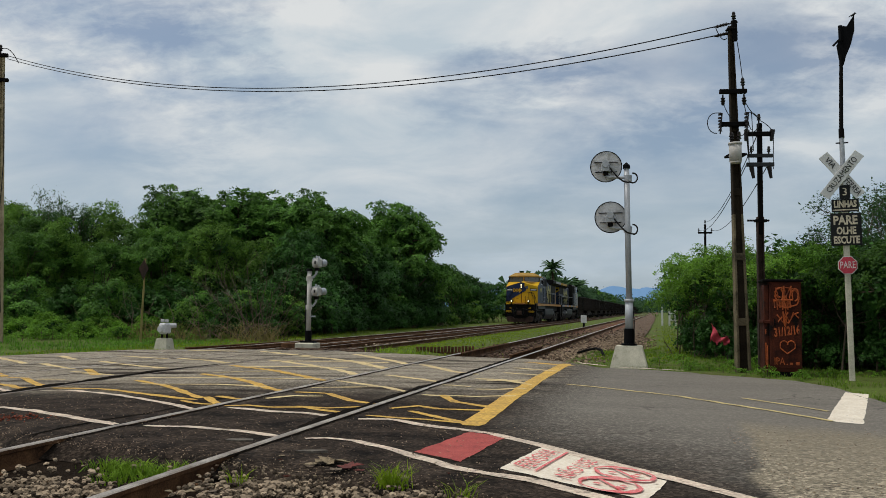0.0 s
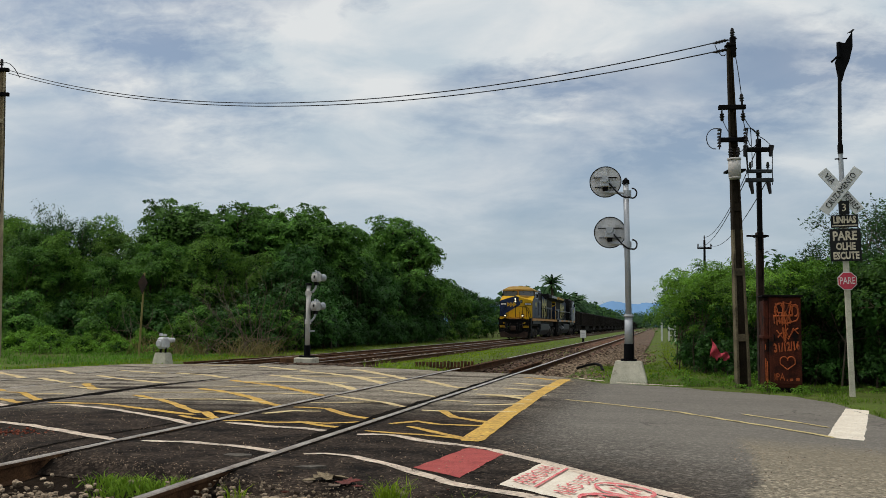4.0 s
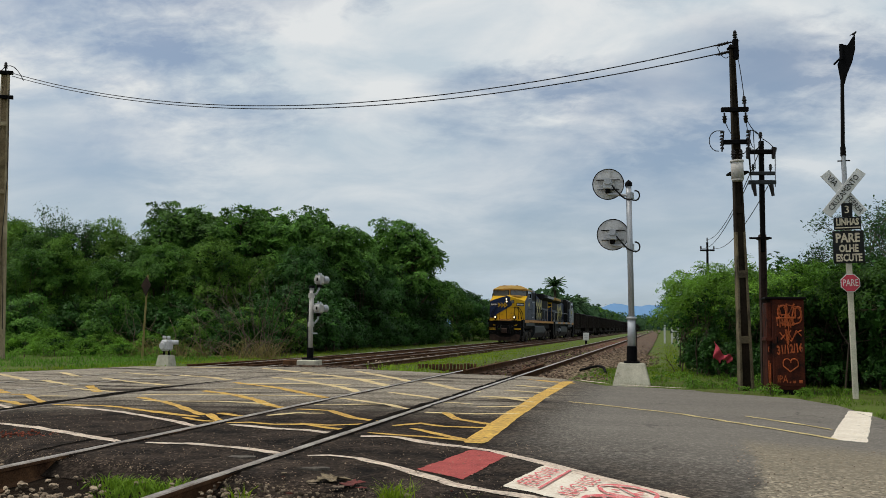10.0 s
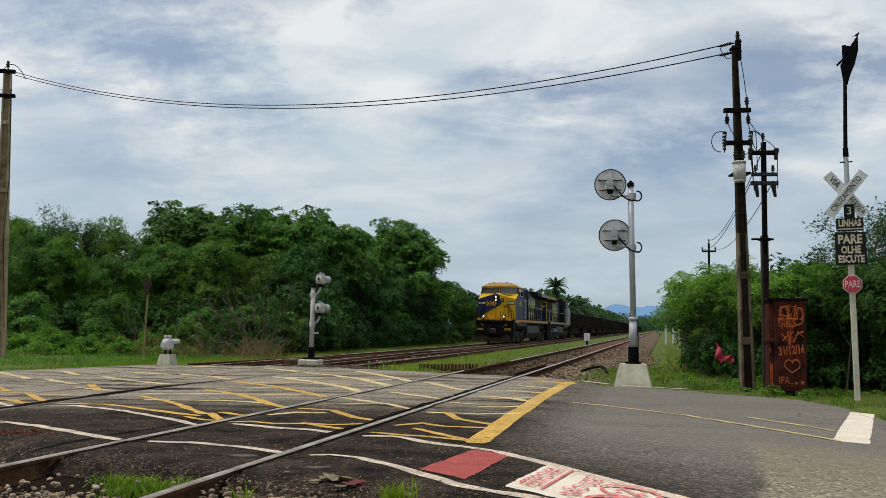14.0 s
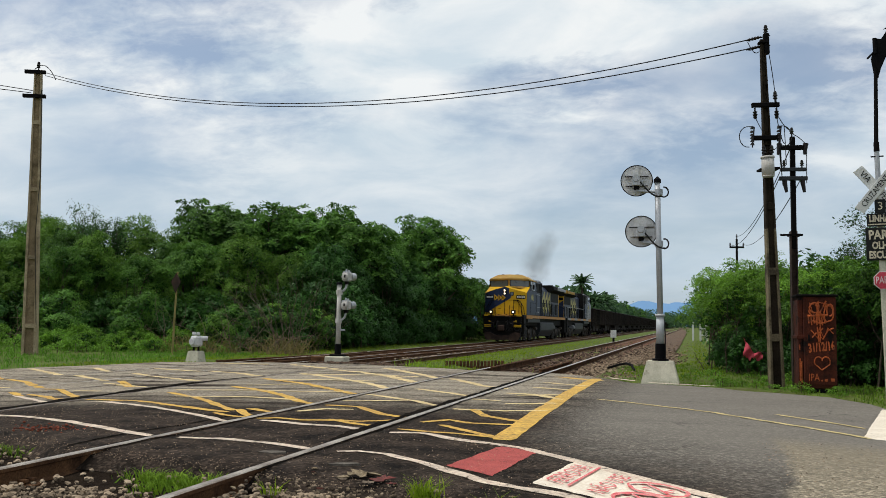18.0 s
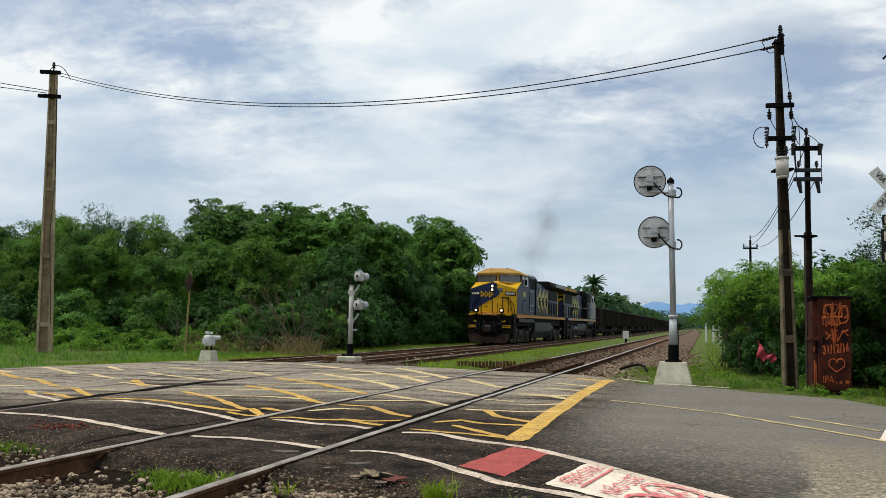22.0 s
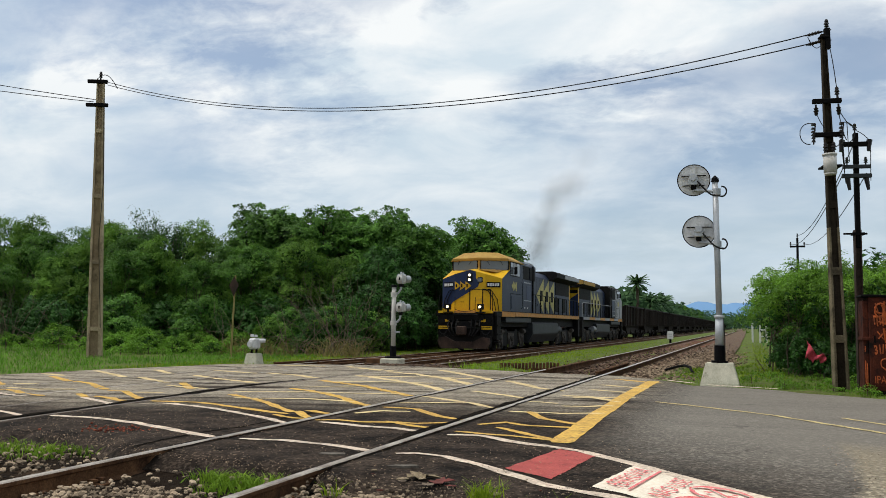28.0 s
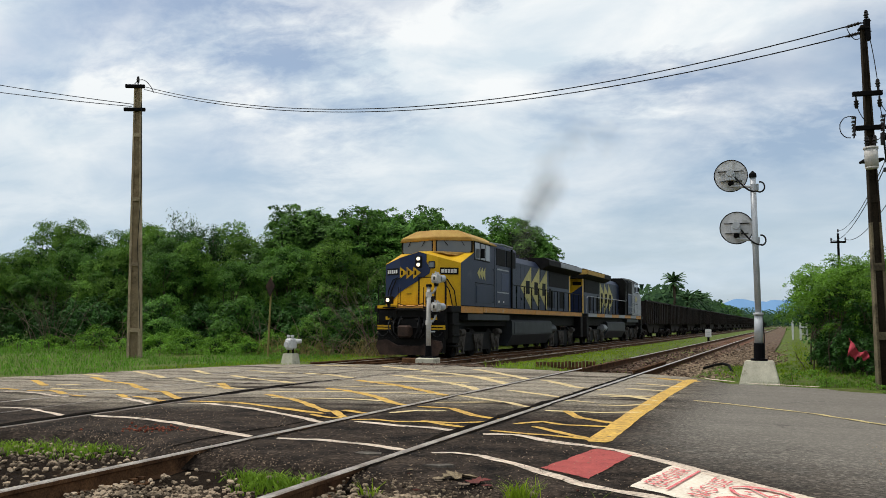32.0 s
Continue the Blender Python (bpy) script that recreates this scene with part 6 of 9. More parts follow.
# ---- warning sign post ----
def build_sign():
    t = thing("crossing_sign", pose(3.24, 16.4, 0.0, 0, -1.3, -4), "railway crossing sign post with crossbuck, black boards and stop disc", "road sign")
    part("lower_post", bx(-0.045, 0.045, -0.045, 0.045, -0.15, 3.55, 0.008), M_CONCRETE, t, "pale square post")
    part("middle_post", tube((0, 0, 3.5), (0, 0, 4.16), 0.044, 0.04, 12), M_GALV, t, "grey pipe behind the crossbuck")
    part("upper_post", add_tube(tube((0, 0, 4.14), (0.0, 0, 4.3), 0.048, 0.045, 10), (0, 0, 4.3), (0.05, 0, 5.6), 0.035, 0.03, 10), M_STEEL_DARK, t, "dark pipe extension")
    part("bolt_bar", tube((-0.1, -0.02, 4.05), (0.1, -0.02, 4.05), 0.012, None, 6), M_STEEL_DARK, t)
    for ang, words in ((-52, ("VIA", "FERREA")), (51, ("CRUZAMENTO",))):
        arm = part("crossbuck_arm", bx(-0.465, 0.465, -0.012, 0.012, -0.09, 0.09, 0.004), M_SIGN_W, t, "white crossbuck board with black words")
        arm.matrix_local = pose(-0.035, -0.07 if ang < 0 else -0.1, 3.48, 0, -ang, 0)
        if len(words) == 1:
            lettering(words[0], 0.10, M_INK, arm, pose(0, -0.0155, 0, 90, 0, 0), 0.72)
        else:
            lettering(words[0], 0.10, M_INK, arm, pose(-0.28, -0.0155, 0, 90, 0, 0), 0.2)
            lettering(words[1], 0.10, M_INK, arm, pose(0.27, -0.0155, 0, 90, 0, 0), 0.33)
    b = part("number_board", bx(-0.085, 0.085, -0.095, -0.075, 3.06, 3.30, 0.004), M_SIGN_K, t, "small black board")
    lettering("3", 0.13, M_SIGN_TXT, b, pose(0, -0.098, 3.18, 90, 0, 0))
    b = part("line_board", bx(-0.215, 0.215, -0.075, -0.055, 2.84, 3.06, 0.004), M_SIGN_K, t, "black board")
    lettering("LINHAS", 0.11, M_SIGN_TXT, b, pose(0, -0.079, 2.97, 90, 0, 0), 0.36, 0.007)
    part("small_print", bx(-0.2, 0.2, -0.079, -0.076, 2.865, 2.885), M_SIGN_TXT, b)
    b = part("stop_look_board", bx(-0.245, 0.245, -0.075, -0.055, 2.26, 2.82, 0.004), M_SIGN_K, t, "black board with cream words")
    lettering("PARE", 0.15, M_SIGN_TXT, b, pose(-0.01, -0.079, 2.69, 90, 0, 0), 0.38, 0.007)
    lettering("OLHE", 0.12, M_SIGN_TXT, b, pose(0.0, -0.079, 2.51, 90, 0, 0), 0.31, 0.007)
    lettering("ESCUTE", 0.12, M_SIGN_TXT, b, pose(0.0, -0.079, 2.35, 90, 0, 0), 0.41, 0.007)
    octo = [(0.165 * math.cos(radians(22.5 + 45 * i)), 1.92 + 0.165 * math.sin(radians(22.5 + 45 * i))) for i in range(8)]
    rim = part("stop_sign_rim", prism(octo, "y", -0.062, -0.05), M_SIGN_W, t, "white rim of the stop sign")
    octo = [(0.152 * math.cos(radians(22.5 + 45 * i)), 1.92 + 0.152 * math.sin(radians(22.5 + 45 * i))) for i in range(8)]
    o = part("stop_sign", prism(octo, "y", -0.07, -0.062), M_SIGN_RED, t, "small red octagonal stop sign")
    lettering("PARE", 0.12, M_WHITE_TXT, o, pose(0, -0.073, 1.92, 90, 0, 0), 0.24)
    out = [(a * 0.78 + 0.06, b) for a, b in ((-0.06, 5.52), (-0.1, 5.78), (0.0, 5.93), (0.04, 6.12), (0.12, 6.1), (0.22, 6.22), (0.29, 6.3), (0.28, 6.02), (0.2, 5.78), (0.09, 5.58), (0.03, 5.42), (-0.03, 5.42))]
    part("torn_panel", prism(out, "y", -0.015, 0.02), M_BLACK, t, "dark bent scrap panel on the pole top")
    part("lamp_stub", add_tube(tube((0.06, 0, 5.85), (0.055, 0, 6.13), 0.04, 0.035, 8), (-0.075, 0, 5.78), (0.05, 0, 5.9), 0.018, None, 6), M_BLACK, t)


build_sign()


def build_bird():
    t = thing("bird", pose(3.365, 16.38, 6.285, 0, 0, 0), "small dark bird perched on the pole's tip", "bird")
    t.scale = (0.5, 0.5, 0.5)
    bm = bmesh.new()
    bmesh.ops.create_uvsphere(bm, u_segments=10, v_segments=6, radius=0.05, matrix=pose(0, 0, 0.03, 0, -35, 0) @ Matrix.Diagonal((1.7, 0.8, 0.8, 1)))
    part("body", bm, M_FEATHER, t, smooth=True)
    bm = bmesh.new()
    bmesh.ops.create_uvsphere(bm, u_segments=8, v_segments=6, radius=0.032, matrix=pose(0.06, 0, 0.085))
    part("head", bm, M_FEATHER, t, smooth=True)
    part("beak", tube((0.085, 0, 0.085), (0.125, 0, 0.082), 0.01, 0.002, 6), M_FEATHER, t)
    part("tail", prism([(-0.06, 0.0), (-0.15, -0.05), (-0.13, -0.015), (-0.06, 0.03)], "y", -0.012, 0.012), M_FEATHER, t)


build_bird()


def build_cabinet():
    t = thing("equipment_cabinet", pose(2.22, 17.0, 0.0, 0, 0, 0), "rusty graffiti-covered steel equipment cabinet in the grass", "cabinet")
    t.scale = (0.88, 1, 1)
    # front faces the road at a slight angle; a narrower bay stands on its flank
    part("body", bx(-0.26, 0.36, 0.0, 0.75, 0.03, 1.66, 0.012), M_RUST, t, "rusted dark brown sheet steel")
    part("side_bay", bx(-0.36, -0.262, 0.05, 0.75, 0.02, 1.60, 0.01), M_RUST, t)
    part("side_ledge", bx(-0.39, -0.24, 0.0, 0.75, 0.90, 0.96, 0.008), M_RUST, t)
    part("roof", bx(-0.39, 0.40, -0.04, 0.79, 1.66, 1.70, 0.008), M_STEEL_DARK, t, "dark overhanging roof sheet")
    d = part("door", bx(-0.2, 0.35, -0.014, -0.002, 0.1, 1.62, 0.003), M_RUST, t, "rusted door sprayed with orange graffiti")
    part("plinth", bx(-0.22, 0.34, 0.02, 0.7, -0.1, 0.03), M_STEEL_DARK, t)
    part("hinge", tube((0.355, -0.01, 1.25), (0.355, -0.01, 1.35), 0.012, None, 6), M_STEEL_DARK, d)
    part("hinge", tube((0.355, -0.01, 0.35), (0.355, -0.01, 0.45), 0.012, None, 6), M_STEEL_DARK, d)
    part("handle", bx(-0.18, -0.15, -0.04, -0.014, 0.86, 0.98, 0.004), M_STEEL_DARK, d)
    def stroke(pts, r=0.011):
        part("graffiti_stroke", add_path_tube(bmesh.new(), [(a, -0.017, b) for a, b in pts], r * 1.15, 5), M_GRAFFITI, d)
    def arc(cx, cz, rx, rz, a0, a1, n=9):
        return [(cx + rx * math.cos(radians(a0 + (a1 - a0) * i / n)), cz + rz * math.sin(radians(a0 + (a1 - a0) * i / n))) for i in range(n + 1)]
    stroke(arc(-0.07, 1.42, 0.08, 0.12, 80, 420), 0.016)
    stroke([(0.02, 1.58), (0.03, 1.28), (0.06, 1.2)], 0.016)
    stroke([(0.17, 1.58), (0.05, 1.38), (0.16, 1.22)], 0.016)
    stroke(arc(0.24, 1.42, 0.06, 0.11, -100, 220), 0.014)
    for i in range(7):
        x = -0.17 + 0.05 * i
        stroke([(x, 1.34 - 0.02 * (i % 3)), (x + 0.015, 1.18 - 0.03 * (i % 2))], 0.013)
    stroke([(-0.18, 1.31), (0.2, 1.33)], 0.017)
    stroke([(0.0, 1.12), (0.03, 0.86)], 0.014)
    stroke([(0.1, 1.1), (0.02, 1.0), (0.1, 0.9), (0.2, 1.06), (0.3, 1.1)], 0.013)
    stroke([(-0.02, 1.02), (-0.1, 0.93)], 0.012)
    lettering("31/12/16", 0.15, M_GRAFFITI, d, pose(0.07, -0.0175, 0.76, 90, -7, 0), 0.5, 0.008)
    stroke(arc(-0.05, 1.46, 0.1, 0.09, 20, 300) + [(0.0, 1.2), (0.05, 1.5), (0.1, 1.22), (0.16, 1.52)], 0.014)
    stroke(arc(0.22, 1.36, 0.09, 0.14, 200, -60) + [(0.05, 1.18), (-0.12, 1.24)], 0.013)
    stroke([(-0.14, 1.55), (-0.02, 1.18), (0.02, 1.56), (0.30, 1.5)], 0.011)
    stroke([(0.05, 1.22), (0.06, 1.0), (0.045, 0.84)], 0.010)
    stroke([(-0.12, 1.06), (0.0, 0.92), (0.04, 1.1), (0.12, 0.92), (0.2, 1.1), (0.3, 1.0)], 0.012)
    stroke(arc(0.01, 0.52, 0.075, 0.07, 0, 180) + [(-0.06, 0.46), (0.07, 0.36)], 0.010)
    stroke(arc(0.15, 0.52, 0.075, 0.07, 180, 0) + [(0.22, 0.46), (0.07, 0.36)], 0.010)
    lettering("IPA", 0.13, M_GRAFFITI, d, pose(-0.08, -0.0175, 0.22, 90, 0, 0), 0.2)
    for x, w in ((0.07, 0.014), (0.15, 0.026), (0.27, 0.035)):
        part("graffiti_stroke", bx(x - w, x + w, -0.018, -0.013, 0.16, 0.16 + 1.6 * w, 0.002), M_GRAFFITI, d)
    for z0, z1 in ((1.1, 0.7), (0.55, 0.15), (0.5, 0.12)):
        part("graffiti_stroke", bx(-0.34 + 0.03 * (z0 < 0.52), -0.32 + 0.03 * (z0 < 0.52), 0.043, 0.05, z1, z0 - 0.3 if z0 > 1 else z0, 0.002), M_GRAFFITI, t)


build_cabinet()


def build_small_things():
    t = thing("marker_post", pose(-4.98, 61.5, -0.06), "small white marker plate on a short dark post", "marker")
    part("post", bx(-0.07, 0.07, -0.05, 0.05, -0.1, 0.35), M_BLACK, t)
    part("plate", bx(-0.2, 0.2, -0.07, -0.05, 0.3, 0.82, 0.01), M_SIGN_W, t, "white plate with faint black marks")
    part("print_bar", add_box(bx(-0.12, 0.12, -0.075, -0.071, 0.6, 0.63), -0.1, 0.1, -0.075, -0.071, 0.48, 0.51), M_GALV, t)
    t = thing("stake", pose(-18.2, 28.6, -0.2, 0, 1, 0), "thin reddish-brown stake with a rusted diamond plate", "stake")
    part("pole", tube((0, 0, -0.1), (0.04, 0, 3.0), 0.04, 0.032, 8), M_LEAF_DRY, t)
    part("scrap", prism([(-0.17, 2.62), (0.03, 2.22), (0.23, 2.62), (0.03, 2.95)], "y", -0.07, -0.045), M_PILOT, t, "dark rusted diamond plate at its top")
    t = thing("red_cloth", pose(1.1, 19.2, 0.0), "torn red cloth snagged on a bush", "cloth")
    bm = bmesh.new()
    n = 12
    def hang(i, j):
        u, v = i / (n - 1), j / 6
        top = 0.86 - 0.34 * u ** 0.55 + 0.05 * math.sin(u * 9)
        low = 0.48 - 0.05 * u + 0.035 * math.sin(u * 14) + 0.03 * math.sin(u * 31)
        return (0.36 * u + 0.03 * math.sin(v * 5) * (1 - u), 0.05 * math.sin(i * 1.3 + j * 0.8), top + (min(low, top - 0.03) - top) * v)
    g = [[bm.verts.new(hang(i, j)) for i in range(n)] for j in range(7)]
    for j in range(6):
        for i in range(n - 1):
            bm.faces.new((g[j][i], g[j][i + 1], g[j + 1][i + 1], g[j + 1][i]))
    ob = part("fabric", bm, M_CLOTH, t, smooth=True)
    ob.modifiers.new("thick", "SOLIDIFY").thickness = 0.006
    t = thing("white_fence", pose(0.55, 72.0, -0.08), "pale concrete fence posts with a gate frame by the track", "fence")
    for x, h in ((-0.25, 1.5), (0.3, 1.4), (0.75, 1.3)):
        part("post", bx(x - 0.07, x + 0.07, -0.07, 0.07, -0.1, h, 0.01), M_SIGN_W, t)
    part("rail", bx(0.3, 0.75, -0.05, 0.05, 0.95, 1.05), M_SIGN_W, t)
    part("rail", bx(0.3, 0.75, -0.05, 0.05, 0.45, 0.55), M_SIGN_W, t)
    t = thing("bent_pipe", pose(-1.62, 23.6, -0.12), "dark bent pipe lying beside the rail", "pipe")
    part("tube", add_path_tube(bmesh.new(), [(-0.5, 0.9, 0.05), (-0.2, 0.5, 0.16), (0.05, 0.1, 0.22), (0.22, -0.4, 0.2), (0.3, -0.9, 0.1), (0.31, -1.1, 0.0)], 0.035, 8), M_STEEL_DARK, t)
    # scraps by the near rail
    rng = random.Random(44)
    def scrap(x, y, r, label, mat, z=-0.008, points=11):
        t = thing("torn_carton", pose(x, y, z, 0, 0, rng.uniform(0, 360)), label, "litter", "litter on the asphalt")
        bm = bmesh.new()
        ring = []
        for k in range(points):
            a = 2 * math.pi * k / points
            q = r * rng.uniform(0.3, 1.2)
            ring.append((q * math.cos(a), q * math.sin(a) * 0.8, 0.004 + 0.2 * r * rng.random()))
        mid = bm.verts.new((0, 0, 0.012))
        vs = [bm.verts.new(p) for p in ring]
        for k in range(points):
            bm.faces.new((mid, vs[k], vs[(k + 1) % points]))
        ob = part("sheet", bm, mat, t)
        ob.modifiers.new("thick", "SOLIDIFY").thickness = 0.004
    scrap(-2.25, 6.05, 0.17, "flattened torn pale carton on dark asphalt", M_SCRAP, points=19)
    scrap(-2.33, 5.95, 0.07, "small torn carton scrap on dark asphalt", M_SCRAP)
    scrap(-2.05, 5.93, 0.13, "crumpled faded red packaging on dark asphalt", M_RED_PAPER)
    scrap(-1.93, 5.80, 0.05, "crumpled faded red packaging on dark asphalt", M_RED_PAPER)
    scrap(-2.12, 5.78, 0.06, "small brown dead leaf on the asphalt", M_BARK_PALE)
    scrap(-1.62, 5.62, 0.09, "dry brown torn carton at the road's edge", M_SCRAP)
    for _ in range(16):
        scrap(rng.uniform(-2.9, -1.0), rng.uniform(5.35, 6.3), rng.uniform(0.015, 0.035), "small brown dead leaf on the asphalt", rng.choice((M_BARK_PALE, M_SCRAP, M_RUST)), points=6)
    for _ in range(9):
        scrap(-2.72 + rng.gauss(0, 0.12), 5.25 + rng.gauss(0, 0.2), rng.uniform(0.03, 0.055), "curled pale dead leaf at the rail's foot", rng.choice((M_BARK_PALE, M_SCRAP)), -0.05, 7)
    t = thing("asphalt_slab", pose(-2.55, 6.45, -0.01, 0, 0, 20), "loose tilted slab of broken asphalt", "slab")
    part("slab", prism([(-0.12, -0.03), (0.02, -0.05), (0.13, -0.01), (0.08, 0.05), (-0.05, 0.03)], "z", -0.02, 0.015), M_SLAB, t)
    t = thing("asphalt_slab", pose(-3.33, 6.82, -0.012, 0, 0, 10), "flat greyish stone slab between the rails", "slab")
    part("slab", prism([(-0.11, -0.05), (0.0, -0.07), (0.12, -0.03), (0.10, 0.05), (0.0, 0.06), (-0.10, 0.04)], "z", 0.0, 0.014), M_SLAB, t)


build_small_things()


# ---- plants ----
def leaf_mesh(name, centres, normals, size, seed, droop=0.25, slim=0.75, tri=False):
    """Many small pointed leaves, a quad or a triangle each, facing roughly along the given normals."""
    rng = np.random.default_rng(seed)
    n = len(centres)
    nrm = normals + rng.normal(0, 0.3, (n, 3))
    nrm /= np.linalg.norm(nrm, axis=1)[:, None]
    d = rng.normal(0, 1, (n, 3))
    d -= nrm * (d * nrm).sum(1)[:, None]
    d /= np.linalg.norm(d, axis=1)[:, None]
    d[:, 2] -= droop
    s = np.cross(nrm, d)
    s /= np.linalg.norm(s, axis=1)[:, None]
    L = size * rng.uniform(0.6, 1.3, (n, 1))
    c = centres + d * L * 0.5
    if tri:
        V = np.stack([centres - d * L * 0.4 + s * L * slim * 0.5, c, centres - d * L * 0.4 - s * L * slim * 0.5], 1).reshape(-1, 3)
        return quads_mesh(name, V.tolist(), np.arange(3 * n).reshape(n, 3).tolist())
    a = centres - d * L * 0.5
    b = centres + s * L * slim * 0.5 + nrm * L * 0.06
    e = centres - s * L * slim * 0.5 + nrm * L * 0.06
    V = np.stack([a, b, c, e], 1).reshape(-1, 3)
    F = np.arange(4 * n).reshape(n, 4)
    return quads_mesh(name, V.tolist(), F.tolist())


def crown_pads(blobs, dens, pad_r, per, seed, flat, low):
    """Leaf centres on many domed sprays that stand like small umbrellas over the skins of several lobes, with deep gaps between."""
    rng = np.random.default_rng(seed)
    B = np.array(blobs)
    C, N, P = [], [], []
    for i, (bx_, by, bz, r) in enumerate(blobs):
        k = max(5, int(4 * math.pi * r * r * dens))
        v = rng.normal(0, 1, (k, 3))
        v /= np.linalg.norm(v, axis=1)[:, None]
        v = v[v[:, 2] > low]
        p = v * r * (1 + rng.normal(0, 0.17, (len(v), 1)) + 0.30 * (rng.uniform(0, 1, (len(v), 1)) < 0.12)) * np.array([1, 1, flat]) + np.array([bx_, by, bz])
        for q, dirn in zip(p, v):
            gap = np.linalg.norm((B[:, :3] - q) * np.array([1, 1, 1 / flat]), axis=1) / B[:, 3]
            gap[i] = 9
            if gap.min() < 0.74:
                continue
            cr = pad_r * rng.uniform(0.55, 1.4)
            m = max(8, int(per * (cr / pad_r) ** 2))
            axis = dirn * 0.5 + np.array([0, 0, 0.7]) + rng.normal(0, 0.3, 3)
            axis /= np.linalg.norm(axis)
            t1 = np.cross(axis, rng.normal(0, 1, 3))
            t1 /= np.linalg.norm(t1)
            t2 = np.cross(axis, t1)
            ang = rng.uniform(0, 2 * math.pi, m)
            rim = 1 + 0.34 * np.sin(ang * rng.integers(3, 7) + rng.uniform(0, 6))
            rho = np.sqrt(rng.uniform(0, 1, m)) * rim
            out = np.outer(np.cos(ang), t1) + np.outer(np.sin(ang), t2)
            up = 0.34 * (1 - rho ** 2) + rng.normal(0, 0.10, m) - np.where(rng.uniform(0, 1, m) < 0.25, rng.uniform(0, 0.4, m), 0)
            C.append(q + out * (rho * cr)[:, None] + np.outer(up * cr, axis))
            N.append(axis * 0.95 + out * (0.5 * rho)[:, None])
            P.append(q)
    return np.vstack(C), np.vstack(N), P


def tree_thing(name, h, spread, nblobs, leaf, mat, seed, label, category="tree", base=0.25, dens=1.2, pad=0.5, per=150, trunk=0.16, stems=1, flat=0.85, low=-0.5, tri=True, slim=0.6, lobe=0.45, inner=500, inner_k=1.6):
    """A plant of height h: trunk, limbs, a crown of leafy pads from base * h upwards, and inner foliage."""
    rng = random.Random(seed)
    t = thing(name, pose(0, 0, -50), label, category)
    bm = bmesh.new()
    blobs = []
    for i in range(nblobs):
        a = 2.4 * i + rng.uniform(-0.5, 0.5)
        k = (i + 0.35) / nblobs
        r = spread * lobe * rng.uniform(0.8, 1.2)
        rr = max(0.0, spread - r) * math.sqrt(k)
        z = h * (base + (1 - base) * (0.78 - 0.62 * k * rng.uniform(0.55, 1.15)))
        blobs.append((rr * math.cos(a), rr * math.sin(a), z, r))
    top = max(b[2] + b[3] * flat for b in blobs)
    bot = base * h
    blobs = [(x, y, bot + (z - bot) * (h * 0.97 - bot) / (top - bot), r) for x, y, z, r in blobs]
    C, N, P = crown_pads(blobs, dens, pad, per, seed, flat, low)
    if category == "weed":
        # one thin bent stalk under the leaves
        add_path_tube(bm, [(0, 0, -0.1), (0.01, 0.0, h * 0.4), (0.03, 0.01, h * 0.85)], trunk, 5)
    else:
        for s in range(stems):
            ox, oy = (0, 0) if stems == 1 else (rng.uniform(-0.4, 0.4) * spread, rng.uniform(-0.4, 0.4) * spread)
            fork = (ox + rng.uniform(-0.1, 0.1) * spread, oy + rng.uniform(-0.1, 0.1) * spread, h * max(0.16, base * 0.9))
            seg = 8 if stems == 1 else 5
            add_tube(bm, (ox, oy, -0.3), fork, trunk, trunk * 0.7, seg)
            for b in blobs[s::stems]:
                mid = (fork[0] * 0.55 + b[0] * 0.45, fork[1] * 0.55 + b[1] * 0.45, fork[2] * 0.6 + b[2] * 0.4 - 0.03 * h)
                add_tube(bm, fork, mid, trunk * 0.55, trunk * 0.36, 5)
                add_tube(bm, mid, b[:3], trunk * 0.36, trunk * 0.16, 4)
        lobes = np.array([b[:3] for b in blobs])
        for q in P[:: max(1, len(P) // 36)]:
            b = lobes[np.argmin(np.linalg.norm(lobes - q, axis=1))]
            add_tube(bm, tuple(b), tuple(q), trunk * 0.14, trunk * 0.05, 3)
    part("trunk", bm, M_BARK, t, "brown trunk with branching limbs")
    part("crown", leaf_mesh("crown", C, N, leaf, seed, slim=slim, tri=tri), mat, t, "leafy crown in domed sprays")
    # darker leaf colour inside the crown paints the shade of its depth
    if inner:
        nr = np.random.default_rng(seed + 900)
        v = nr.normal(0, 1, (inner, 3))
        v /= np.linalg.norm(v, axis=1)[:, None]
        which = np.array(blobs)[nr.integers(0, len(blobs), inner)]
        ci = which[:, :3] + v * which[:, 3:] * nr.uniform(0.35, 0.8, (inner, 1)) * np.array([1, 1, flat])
        part("inner_foliage", leaf_mesh("inner_foliage", ci, v + np.array([0, 0, 0.4]), leaf * inner_k, seed + 1, slim=0.7, tri=True), M_LEAF_DARK, t, "inner foliage with shade painted as darker leaves")
    return t


